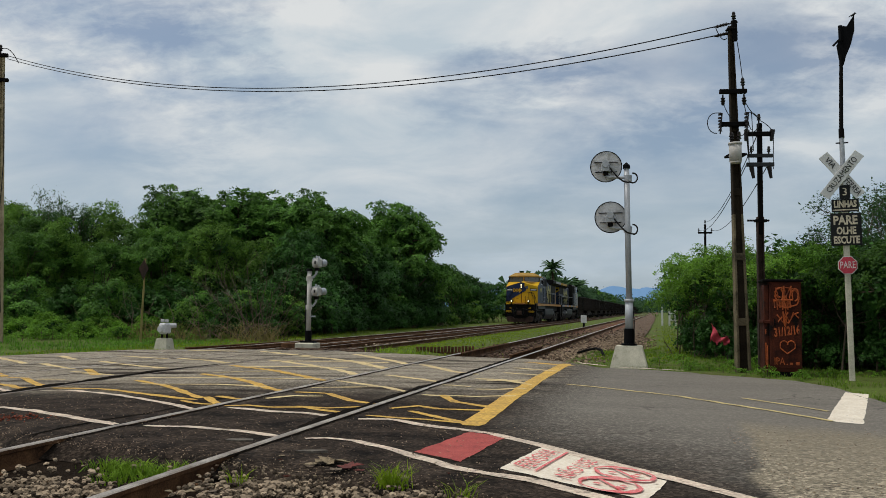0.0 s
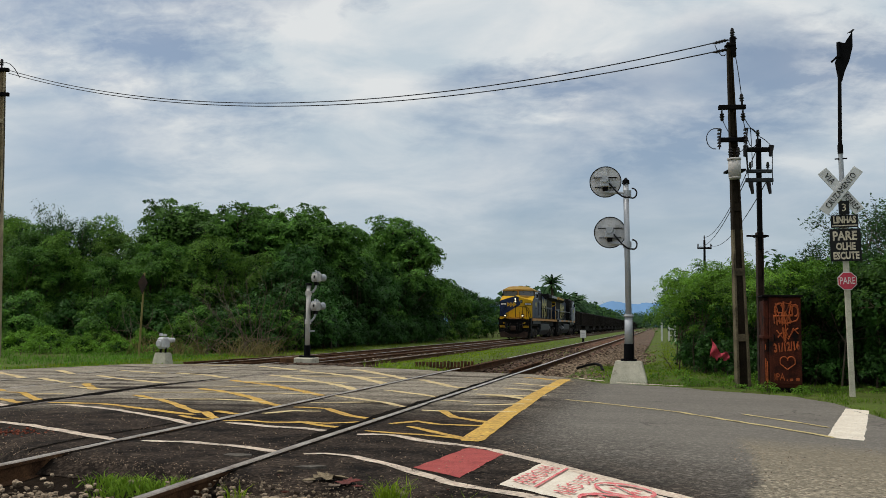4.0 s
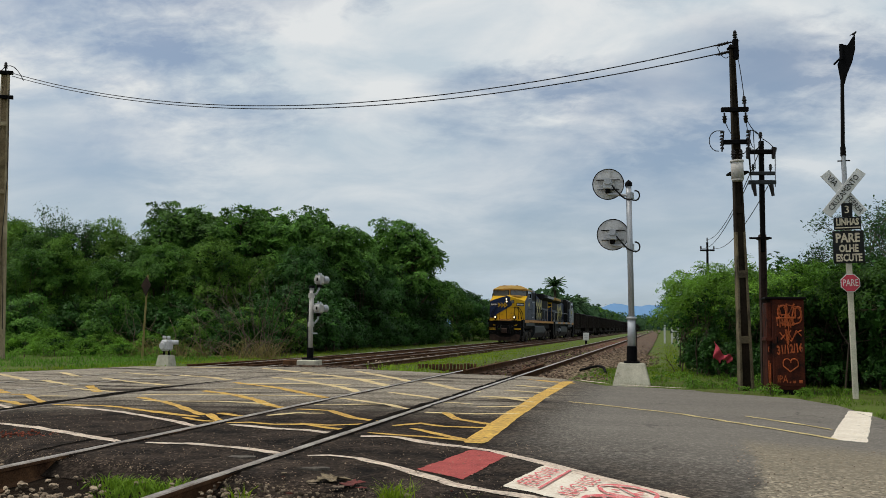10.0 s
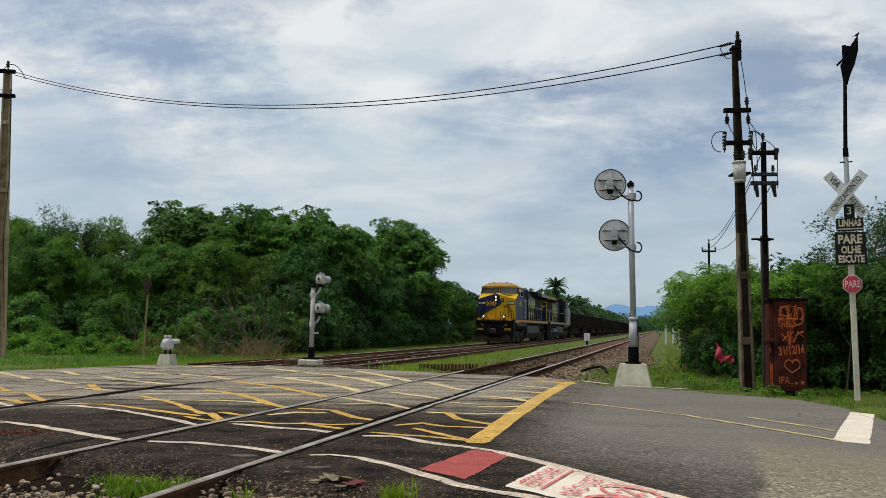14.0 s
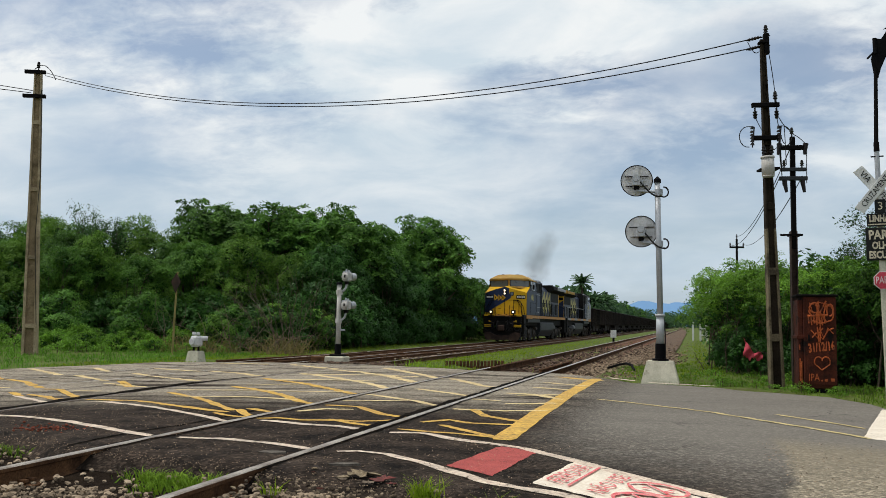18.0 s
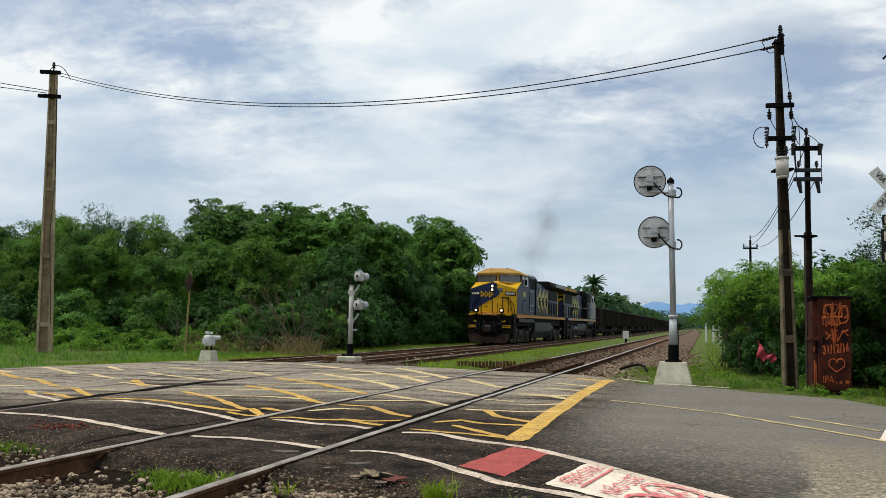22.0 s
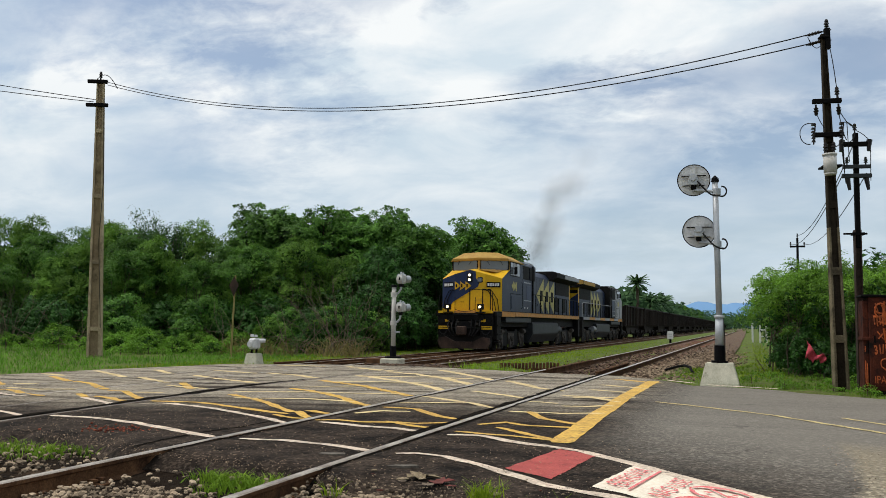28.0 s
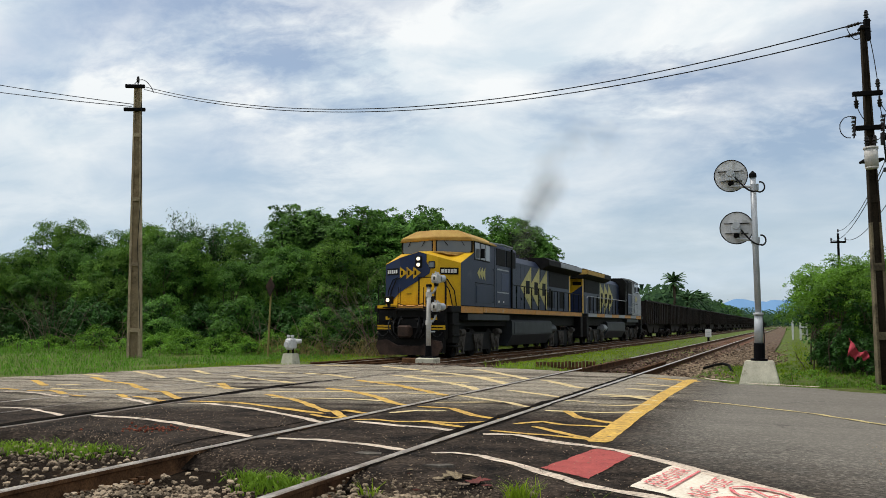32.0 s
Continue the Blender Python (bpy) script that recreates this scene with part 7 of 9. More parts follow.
TALL = "broad leafy green tree in the thicket by the track"
PROTO = {
    "big": [tree_thing("tree", 7.6, 2.9, 12, 0.17, m, 11 + i, TALL, base=0.16, dens=2.3, pad=0.42, per=104, trunk=0.2, inner=1100, lobe=0.36) for i, m in enumerate((M_LEAF_TALL, M_LEAF_TALL, M_LEAF))],
    "mid": [tree_thing("tree", 5.6, 2.3, 12, 0.115, m, 31 + i, "feathery light-green tree at the edge of the thicket", base=0.03, dens=2.9, pad=0.36, per=112, low=-0.65, trunk=0.09, stems=2, inner=1100, flat=0.75, lobe=0.34, slim=0.45) for i, m in enumerate((M_LEAF, M_LEAF_LIGHT, M_LEAF_LIGHT))],
    # shade and dim: darker copies of mid and shrub that paint shadowed spots
    "shade": [tree_thing("tree", 5.6, 2.3, 12, 0.13, M_LEAF_DARK, 131, "dense tree by the track, shadow painted into its leaves", base=0.03, dens=2.6, pad=0.36, per=100, low=-0.65, trunk=0.09, stems=2, inner=900, flat=0.75, lobe=0.34, slim=0.5)],
    "dim": [tree_thing("shrub", 2.6, 1.6, 6, 0.13, M_LEAF_DARK, 151 + i, "dense shrub under the trees, shade painted into its leaves", "shrub", base=-0.06, dens=2.6, pad=0.27, per=50, trunk=0.04, stems=3, low=-0.8, inner=350) for i in range(2)],
    "far": [tree_thing("tree", 5.6, 2.3, 8, 0.20, m, 41 + i, "leafy green tree along the line", base=0.06, dens=1.7, pad=0.45, per=60, trunk=0.10, inner=500, flat=0.75) for i, m in enumerate((M_LEAF, M_LEAF_DARK))],
    "shrub": [tree_thing("shrub", 2.6, 1.6, 6, 0.13, m, 51 + i, "dense green shrub at the grass edge", "shrub", base=-0.06, dens=2.8, pad=0.27, per=56, trunk=0.04, stems=3, low=-0.8, inner=450) for i, m in enumerate((M_LEAF_LIGHT, M_LEAF, M_LEAF_DARK))],
    "hedge": [tree_thing("shrub", 2.6, 1.45, 9, 0.07, m, 71 + i, "dense fine-leaved green shrub behind the poles", "shrub", base=0.04, dens=4.6, pad=0.21, per=115, trunk=0.03, stems=4, low=-0.6, lobe=0.34, slim=0.42, inner=2600, inner_k=1.3) for i, m in enumerate((M_LEAF_HEDGE, M_LEAF_SAP, M_LEAF_HEDGE))],
    "overhang": [tree_thing("shrub", 2.6, 1.5, 9, 0.07, m, 171 + i, "fine-leaved green shrub overhanging its bare dark foot", "shrub", base=0.40, dens=4.6, pad=0.21, per=110, trunk=0.028, stems=5, low=-0.25, lobe=0.34, slim=0.42, inner=1500, inner_k=1.3) for i, m in enumerate((M_LEAF_SAP, M_LEAF_HEDGE))],
    "overhang_dim": [tree_thing("shrub", 2.6, 1.5, 9, 0.07, m, 181 + i, "fine-leaved shrub over its bare dark foot, shade painted into the leaves", "shrub", base=0.40, dens=4.6, pad=0.21, per=110, trunk=0.028, stems=5, low=-0.25, lobe=0.34, slim=0.42, inner=1500, inner_k=1.3) for i, m in enumerate((M_LEAF_HEDGE_SHADE,))],
    "fill": [tree_thing("shrub", 2.6, 1.6, 6, 0.15, m, 61 + i, "dense backing shrub with shade painted into its leaves", "shrub", base=-0.05, low=-0.85, dens=2.2, pad=0.34, per=40, trunk=0.04, stems=3, inner=700) for i, m in enumerate((M_LEAF_DARK, M_LEAF_DARK))],
    "sapling": [tree_thing("sapling", 3.0, 1.3, 9, 0.068, m, 75 + i, "slender bright-green sapling leaning out of the hedge", "sapling", base=0.28, dens=4.2, pad=0.2, per=105, trunk=0.025, stems=4, low=-0.2, lobe=0.34, slim=0.45, inner=300) for i, m in enumerate((M_LEAF_SAP, M_LEAF_SAP))],
    "bush": [tree_thing("bush", 1.15, 0.95, 7, 0.085, m, 81 + i, "low lush green bush at the roadside", "shrub", base=0.0, dens=5, pad=0.22, per=58, trunk=0.015, stems=3, inner=250) for i, m in enumerate((M_LEAF_BUSH, M_LEAF_BUSH))],
    "weed": [tree_thing("weed", 0.5, 0.5, 5, 0.07, m, 91 + i, "low leafy green weed in the grass", "weed", base=0.05, dens=9, pad=0.14, per=26, trunk=0.012, stems=1, inner=0) for i, m in enumerate((M_LEAF_BUSH, M_LEAF_BUSH))],
}
USED = set()


def plant(kind, x, y, k, group, z=None):
    rng = random.Random(int(x * 131 + y * 977))
    protos = PROTO[kind]
    p = protos[rng.randrange(len(protos))]
    m = Matrix.Translation((x, y, (ground_z(x, y) if z is None else z) - 0.05)) @ Matrix.Rotation(rng.uniform(0, 6.28), 4, "Z")
    if p.name in USED:
        ob = copy_thing(p, m)
    else:
        USED.add(p.name)
        ob = p
        ob.matrix_world = m
    s = k * rng.uniform(0.94, 1.06)
    ob.scale = (s * rng.uniform(0.92, 1.1), s * rng.uniform(0.92, 1.1), s)
    tagged(ob, group=group)
    return ob


def build_woods():
    rng = random.Random(21)
    G = "thicket by the far track"
    # tall trees
    for x, y, k in ((-26.4, 45.2, 1.06), (-23.6, 46.2, 1.07), (-19.7, 48.2, 1.09), (-18.1, 60.4, 1.15), (-25.2, 46.9, 1.05), (-21.6, 47.6, 1.12), (-20.6, 57.5, 1.1), (-19.2, 68, 1.05), (-28.2, 49.8, 1.14), (-23.9, 51.0, 1.12), (-22.0, 52.2, 1.1), (-19.9, 54.0, 1.05)):
        plant("big", x, y, k, G)
    # left wood behind the roadside pole
    for x, y, k in ((-46, 47, 1.06), (-42.5, 45, 1.0), (-39.5, 47, 1.02), (-36.5, 45, 0.95), (-33.5, 42, 0.84), (-44, 52, 1.12), (-31, 46, 0.92), (-49.6, 49.5, 1.1), (-35.0, 50.0, 1.05)):
        plant("mid", x, y, k * 1.3, G)
    for i in range(20):
        k = i / 19
        x = -42 + 21 * k
        y = 31.0 + 8.0 * k + rng.uniform(-1.5, 1.8)
        plant("mid", x + rng.uniform(-1, 1), y + 3.6, rng.uniform(0.72, 1.0), G)
    # low bushes along the grass
    for i in range(34):
        k = i / 33
        x = -35 + 17 * k
        y = 26.0 + 5.4 * k ** 1.4 + rng.uniform(-0.5, 0.8)
        deep, size = rng.uniform(1.2, 2.6), rng.uniform(0.55, 1.15)
        # dark-leaved shrubs paint the shade of the left hollow
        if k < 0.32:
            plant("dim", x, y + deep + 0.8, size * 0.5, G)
        else:
            plant("bush", x, y + deep, size * 0.75, G)
    for i in range(46):
        x = rng.uniform(-34, -16.5)
        y = 24.2 + (x + 34) * 0.30 + rng.uniform(-1.2, 2.2)
        if y > lerp_at(ROAD_FAR, x) + 0.9:
            plant("weed", x, y, rng.uniform(0.5, 1.2), G)
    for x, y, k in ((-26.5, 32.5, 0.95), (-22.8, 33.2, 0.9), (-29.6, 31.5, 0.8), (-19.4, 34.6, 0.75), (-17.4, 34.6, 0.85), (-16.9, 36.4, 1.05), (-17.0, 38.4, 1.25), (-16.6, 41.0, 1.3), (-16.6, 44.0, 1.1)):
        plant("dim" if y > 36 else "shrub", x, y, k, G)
    for x, y, k in ((-23.4, 28.7, 0.7), (-22.2, 28.9, 0.8), (-21.0, 29.2, 0.7), (-19.8, 29.7, 0.6), (-24.6, 28.5, 0.55)):
        plant("bush", x, y, k, G)
    # along the track into the distance
    y = 42
    while y < 112:
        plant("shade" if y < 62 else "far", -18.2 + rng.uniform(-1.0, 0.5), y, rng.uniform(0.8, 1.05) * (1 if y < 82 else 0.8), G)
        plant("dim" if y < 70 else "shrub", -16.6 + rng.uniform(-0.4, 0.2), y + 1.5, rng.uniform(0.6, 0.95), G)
        y += rng.uniform(3.4, 4.6) if y < 90 else rng.uniform(6, 9)
    # low growth that closes the thicket's foot; fill's dark leaves paint its shade
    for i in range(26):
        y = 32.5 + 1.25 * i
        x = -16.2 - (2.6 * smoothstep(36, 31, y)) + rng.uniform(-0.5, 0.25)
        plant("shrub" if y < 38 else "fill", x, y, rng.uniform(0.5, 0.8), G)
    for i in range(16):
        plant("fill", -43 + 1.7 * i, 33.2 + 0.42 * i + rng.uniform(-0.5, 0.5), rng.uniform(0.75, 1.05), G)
    for x, y, k in ((-18.6, 205, 0.84), (-18.4, 224, 0.92), (-18.2, 245, 1.0), (-18.6, 268, 1.06), (-18.4, 295, 1.08), (-18.6, 325, 1.05), (-18.8, 360, 1.0)):
        plant("far", x, y, k * 1.36, G, -0.2)
    # undergrowth that fills the thicket between the trunks
    for x, y, k in ((-19.4, 45, 0.95), (-18.2, 48, 0.9), (-18.0, 52, 0.95), (-17.6, 55.5, 0.95), (-17.2, 59, 1.0), (-17.0, 63, 1.0), (-17.2, 67, 1.0), (-21.5, 44.5, 1.1), (-24, 43.5, 1.1), (-27, 44, 1.1), (-30, 43.5, 1.1), (-19.5, 58, 1.3), (-19.5, 68, 1.3), (-22.5, 52, 1.3)):
        plant("shrub", x, y, k * 1.25, G)
    for i in range(6):
        plant("far", -20 - rng.uniform(0, 5), 84 + 9 * i + rng.uniform(-2, 2), rng.uniform(0.8, 1.05), G)
    # right-hand hedge
    H = "hedge behind the poles"
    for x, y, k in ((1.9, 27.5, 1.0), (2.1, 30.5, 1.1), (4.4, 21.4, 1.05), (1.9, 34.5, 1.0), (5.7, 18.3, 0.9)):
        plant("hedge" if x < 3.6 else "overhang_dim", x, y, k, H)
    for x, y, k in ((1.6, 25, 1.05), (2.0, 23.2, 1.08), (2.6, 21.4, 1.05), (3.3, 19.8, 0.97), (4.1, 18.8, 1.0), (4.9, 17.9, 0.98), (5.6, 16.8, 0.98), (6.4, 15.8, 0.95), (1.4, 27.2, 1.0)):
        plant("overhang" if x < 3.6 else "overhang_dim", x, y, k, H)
    # dark-leaved backing shrubs paint the shade of the hedge's depth
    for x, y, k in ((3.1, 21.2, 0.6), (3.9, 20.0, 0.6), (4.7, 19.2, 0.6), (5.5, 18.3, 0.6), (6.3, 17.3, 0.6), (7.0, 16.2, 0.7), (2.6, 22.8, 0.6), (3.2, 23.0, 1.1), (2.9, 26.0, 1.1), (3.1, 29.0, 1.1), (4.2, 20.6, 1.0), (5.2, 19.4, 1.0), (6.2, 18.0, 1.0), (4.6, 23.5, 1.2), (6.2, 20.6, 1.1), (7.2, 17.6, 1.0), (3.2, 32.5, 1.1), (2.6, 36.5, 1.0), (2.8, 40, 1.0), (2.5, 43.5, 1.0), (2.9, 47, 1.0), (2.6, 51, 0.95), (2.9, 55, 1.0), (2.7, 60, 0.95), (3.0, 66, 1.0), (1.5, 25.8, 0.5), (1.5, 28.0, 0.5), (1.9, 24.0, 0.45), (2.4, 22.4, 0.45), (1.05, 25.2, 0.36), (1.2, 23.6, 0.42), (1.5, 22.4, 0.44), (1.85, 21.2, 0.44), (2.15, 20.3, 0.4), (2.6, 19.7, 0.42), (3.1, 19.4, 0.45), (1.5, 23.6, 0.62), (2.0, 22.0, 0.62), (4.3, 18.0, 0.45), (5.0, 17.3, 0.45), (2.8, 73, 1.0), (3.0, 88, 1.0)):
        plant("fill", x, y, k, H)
    for x, y, k in ((0.95, 24.6, 0.92), (1.35, 22.6, 0.88), (1.8, 21.2, 0.85), (1.0, 27.0, 1.0), (1.1, 29.6, 1.0), (2.6, 19.9, 0.85), (3.1, 20.4, 0.95)):
        plant("sapling", x, y, k, H)
    for x, y, k in ((3.0, 38, 0.6), (2.6, 45, 0.7), (3.4, 55, 0.7)):
        plant("far", x, y, k, H)
    for i in range(18):
        x = 2.6 + 3.4 * i / 17 + rng.uniform(-0.15, 0.15)
        plant("weed", x, lerp_at(ROAD_FAR, x) + 1.5 + rng.uniform(0.0, 0.9) + max(0.0, 17.4 - lerp_at(ROAD_FAR, x) - 1.9), rng.uniform(0.2, 0.4), H)
    for i in range(44):
        x = rng.uniform(-0.2, 2.5)
        y = lerp_at(ROAD_FAR, x) + 0.35 + 4.2 * rng.random() ** 1.4
        if abs(x) > 0.55 or y > 18.9:
            plant("weed", x, y, rng.uniform(0.22, 0.62), H)
    y = 100
    while y < 260:
        plant("fill", 3.6 + rng.uniform(-0.6, 2), y, rng.uniform(0.8, 1.3), H)
        y += rng.uniform(9, 15)


build_woods()


def build_twiggy_tree(x, y, k, seed, label, leaf=0.085, leaves=13, slim=1.0):
    """Sparse pale-twigged tree."""
    t = thing("sparse_tree", pose(x, y, 0), label, "tree", "sparse trees")
    t.scale = (k * slim, k * slim, k)
    rng = random.Random(seed)
    bm = bmesh.new()
    tips = []
    def grow(p, d, l, r, n):
        q = p + d * l
        add_tube(bm, p, q, r, r * 0.7, 5)
        if n == 0:
            tips.append(q)
            return
        for _ in range(3):
            e = (d + Vector((rng.uniform(-0.75, 0.75), rng.uniform(-0.75, 0.75), rng.uniform(-0.3, 0.45)))).normalized()
            grow(q, e, l * rng.uniform(0.62, 0.85), r * 0.62, n - 1)
        tips.append(q)
    for a in range(4):
        grow(Vector((rng.uniform(-0.6, 0.6), rng.uniform(-0.5, 0.5), 0)), Vector((rng.uniform(-0.45, 0.45), rng.uniform(-0.3, 0.3), 1)).normalized(), 1.25, 0.035, 4)
    part("twig_crown", bm, M_BARK, t, "pale bare twigs")
    nr = np.random.default_rng(2)
    C = np.array([tuple(p) for p in tips])
    C = np.repeat(C, leaves, 0) + nr.normal(0, 0.1, (len(C) * leaves, 3))
    part("leaves", leaf_mesh("leaves", C, np.tile([0, -0.4, 0.8], (len(C), 1)), leaf, 9, slim=0.5), M_LEAF_DARK, t, "thin scattered leaves")


build_twiggy_tree(5.0, 21.5, 1.0, 5, "sparse pale-twigged tree with few leaves behind the sign", 0.068, 32)
build_twiggy_tree(6.0, 20.6, 1.0, 15, "sparse pale-twigged tree with few leaves beside its twin", 0.066, 20)
build_twiggy_tree(3.9, 23.5, 0.72, 6, "sparse pale-twigged tree with few leaves behind the cabinet", 0.062, 16)
build_twiggy_tree(-34.2, 45.5, 1.9, 7, "sparse grey-green tree rising over the thicket", 0.10, 18, 0.66)


def build_brush():
    """Dead branches and dry grass in the thicket's edge."""
    rng = random.Random(8)
    for cx, cy, w, n, label in ((-16.6, 31.5, 1.6, 26, "tangle of pale dead branches by the track"), (-27.5, 29.6, 2.4, 24, "tangle of pale dead branches under the trees"), (-21.5, 33.0, 2.0, 26, "grey dead twigs hanging in the thicket")):
        t = thing("dead_branches", pose(cx, cy, ground_z(cx, cy)), label, "branches", "dead branches")
        for i in range(n):
            p = Vector((rng.uniform(-w, w), rng.uniform(-0.6, 0.6), rng.uniform(0, 0.3)))
            d = Vector((rng.uniform(-1, 1), rng.uniform(-0.5, 0.4), rng.uniform(0.1, 1.1))).normalized()
            pts = [tuple(p)]
            for k in range(4):
                p = p + d * rng.uniform(0.3, 0.6)
                pts.append(tuple(p))
                d = (d + Vector((rng.uniform(-0.5, 0.5), rng.uniform(-0.3, 0.3), rng.uniform(-0.5, 0.2)))).normalized()
            part("branch", add_path_tube(bmesh.new(), pts, lambda k: 0.016 - 0.012 * k, 5), M_BARK_PALE, t)


build_brush()


def build_bare_shrub(x, y, h, n, seed, label, spread=0.5):
    """A leafless shrub: many thin grey-brown stems that fan out from one foot and fork."""
    t = thing("bare_shrub", pose(x, y, ground_z(x, y)), label, "shrub", "bare shrubs")
    rng = random.Random(seed)
    for i in range(n):
        bm = bmesh.new()
        a = rng.uniform(-1, 1)
        d = Vector((a * spread, rng.uniform(-0.35, 0.25), 1)).normalized()
        p = Vector((a * 0.8, rng.uniform(-0.3, 0.3), -0.1))
        pts = [tuple(p)]
        for k in range(6):
            p = p + d * h / 6 * rng.uniform(0.7, 1.15)
            pts.append(tuple(p))
            d = (d + Vector((rng.uniform(-0.22, 0.22) + 0.06 * a, rng.uniform(-0.15, 0.15), rng.uniform(-0.14, 0.05)))).normalized()
            if k > 1:
                q = p
                e = (d + Vector((rng.uniform(-0.8, 0.8), rng.uniform(-0.5, 0.5), rng.uniform(-0.3, 0.4)))).normalized()
                side = [tuple(q)]
                for _ in range(3):
                    q = q + e * h * rng.uniform(0.05, 0.1)
                    side.append(tuple(q))
                    e = (e + Vector((rng.uniform(-0.4, 0.4), 0, rng.uniform(-0.3, 0.2)))).normalized()
                add_path_tube(bm, side, lambda k: 0.009 - 0.006 * k, 3)
        add_path_tube(bm, pts, lambda k: 0.017 - 0.012 * k, 4)
        part("stem", bm, M_BARK_PALE if i % 3 == 0 else M_BARK, t)


build_bare_shrub(-15.9, 33.4, 3.3, 22, 3, "leafless grey-brown shrub fanning out before the thicket", 0.62)
build_bare_shrub(-15.2, 33.2, 1.9, 9, 4, "leafless pale shrub leaning towards the track", 1.1)
build_bare_shrub(-29.6, 29.4, 2.6, 16, 5, "pale many-stemmed bare shrub under the trees", 0.3)
build_bare_shrub(0.95, 24.6, 0.6, 7, 9, "brown dry twigs at the foot of the hedge", 0.9)
build_bare_shrub(-33.5, 28.6, 2.0, 16, 6, "tangled grey bare shrub at the thicket's edge", 1.5)


def build_palms():
    rng = random.Random(12)
    G = "palms beyond the train"
    for x, y, h, s in ((-16.4, 140, 7.8, 0.74), (-15.6, 152, 5.2, 0.9), (-15.6, 168, 5.3, 0.9), (-16.2, 178, 5.6, 0.85), (-16.5, 188, 6.0, 0.85)):
        t = thing("palm_tree", pose(x, y, -0.2), "tall dark-green feather palm against the sky", "palm", G)
        part("trunk", add_tube(tube((0, 0, -0.2), (0.15, 0, h * 0.5), 0.24, 0.2, 10), (0.15, 0, h * 0.5), (0.1, 0, h), 0.2, 0.22, 10), M_BARK, t)
        for i in range(34):
            a = i * 2.4
            lift = 2.3 - 2.9 * (i / 34) + rng.uniform(-0.1, 0.1)
            V, F = [], []
            p = Vector((0.1, 0, h))
            d = Vector((math.cos(a), math.sin(a), lift)).normalized()
            side = Vector((-math.sin(a), math.cos(a), 0))
            for k in range(11):
                q = p + d * 0.27 * s
                for sg in (-1, 1):
                    for m in (0, 0.5):
                        c = p.lerp(q, m)
                        L = (0.75 * math.sin(min(1, (k + 1.5 + m) / 6) * 1.57) * (1 - 0.05 * k)) * s
                        tip = c + side * sg * L * 0.75 + d * L * 0.4 - Vector((0, 0, L * 0.45))
                        b = len(V)
                        V += [tuple(c), tuple(c + d * 0.2), tuple(tip)]
                        F.append((b, b + 1, b + 2))
                p = q
                d = (d - Vector((0, 0, 0.115))).normalized()
            part("frond", quads_mesh("frond", V, F), M_PALM, t)


build_palms()


def far_woods():
    """Leaf clumps in long low banks to the horizon."""
    rng = np.random.default_rng(17)
    C, N = [], []
    def bank(x0, y0, x1, y1, h, n, depth):
        k = rng.uniform(0, 1, n)
        top = h * (0.72 + 0.28 * np.sin(k * 37) * np.sin(k * 11 + 1))
        z = top * rng.uniform(0, 1, n) ** 0.6
        c = np.c_[x0 + (x1 - x0) * k + rng.normal(0, depth, n), y0 + (y1 - y0) * k + rng.normal(0, depth, n), z]
        C.append(c)
        N.append(np.tile([0, -0.5, 0.8], (n, 1)))
    bank(-19, 140, -22, 420, 7.5, 16000, 2.0)
    bank(-22, 420, 20, 700, 9, 9000, 4)
    bank(6, 150, 14, 620, 6, 9000, 1.5)
    bank(-70, 60, -32, 64, 5.5, 7000, 2.0)
    bank(-36, 76, -23, 84, 6.0, 6000, 0.7)
    bank(8, 24, 34, 30, 3.2, 9000, 1.2)
    bank(-110, 40, -62, 48, 5.5, 6000, 2.0)
    C, N = np.vstack(C), np.vstack(N)
    ob = part("far_woods", leaf_mesh("far_woods", C, N, 1.1, 5, tri=True), M_FARWOOD)
    tagged(ob, "dark green distant woods along the line", "woods", kind="stuff")


far_woods()


def build_hills():
    V, F = [], []
    n = 160
    for i in range(n + 1):
        x = -900 + 1800 * i / n
        h = 58 + 20 * noise.noise((x * 0.0022 + 2.1, 0, 0)) + 22 * noise.noise((x * 0.011, 3, 0)) + 7 * noise.noise((x * 0.04, 5, 0))
        h += 14 * math.exp(-((x + 60) / 160) ** 2)
        V += [(x, 2600, -20), (x, 2600 + h, max(2.0, h)), (x, 2900, -20)]
        if i:
            a = 3 * i
            F += [(a - 3, a, a + 1, a - 2), (a - 2, a + 1, a + 2, a - 1)]
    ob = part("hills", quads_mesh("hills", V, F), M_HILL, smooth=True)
    tagged(ob, "mountains on the horizon with blue haze painted in", "hills", kind="structure")


build_hills()


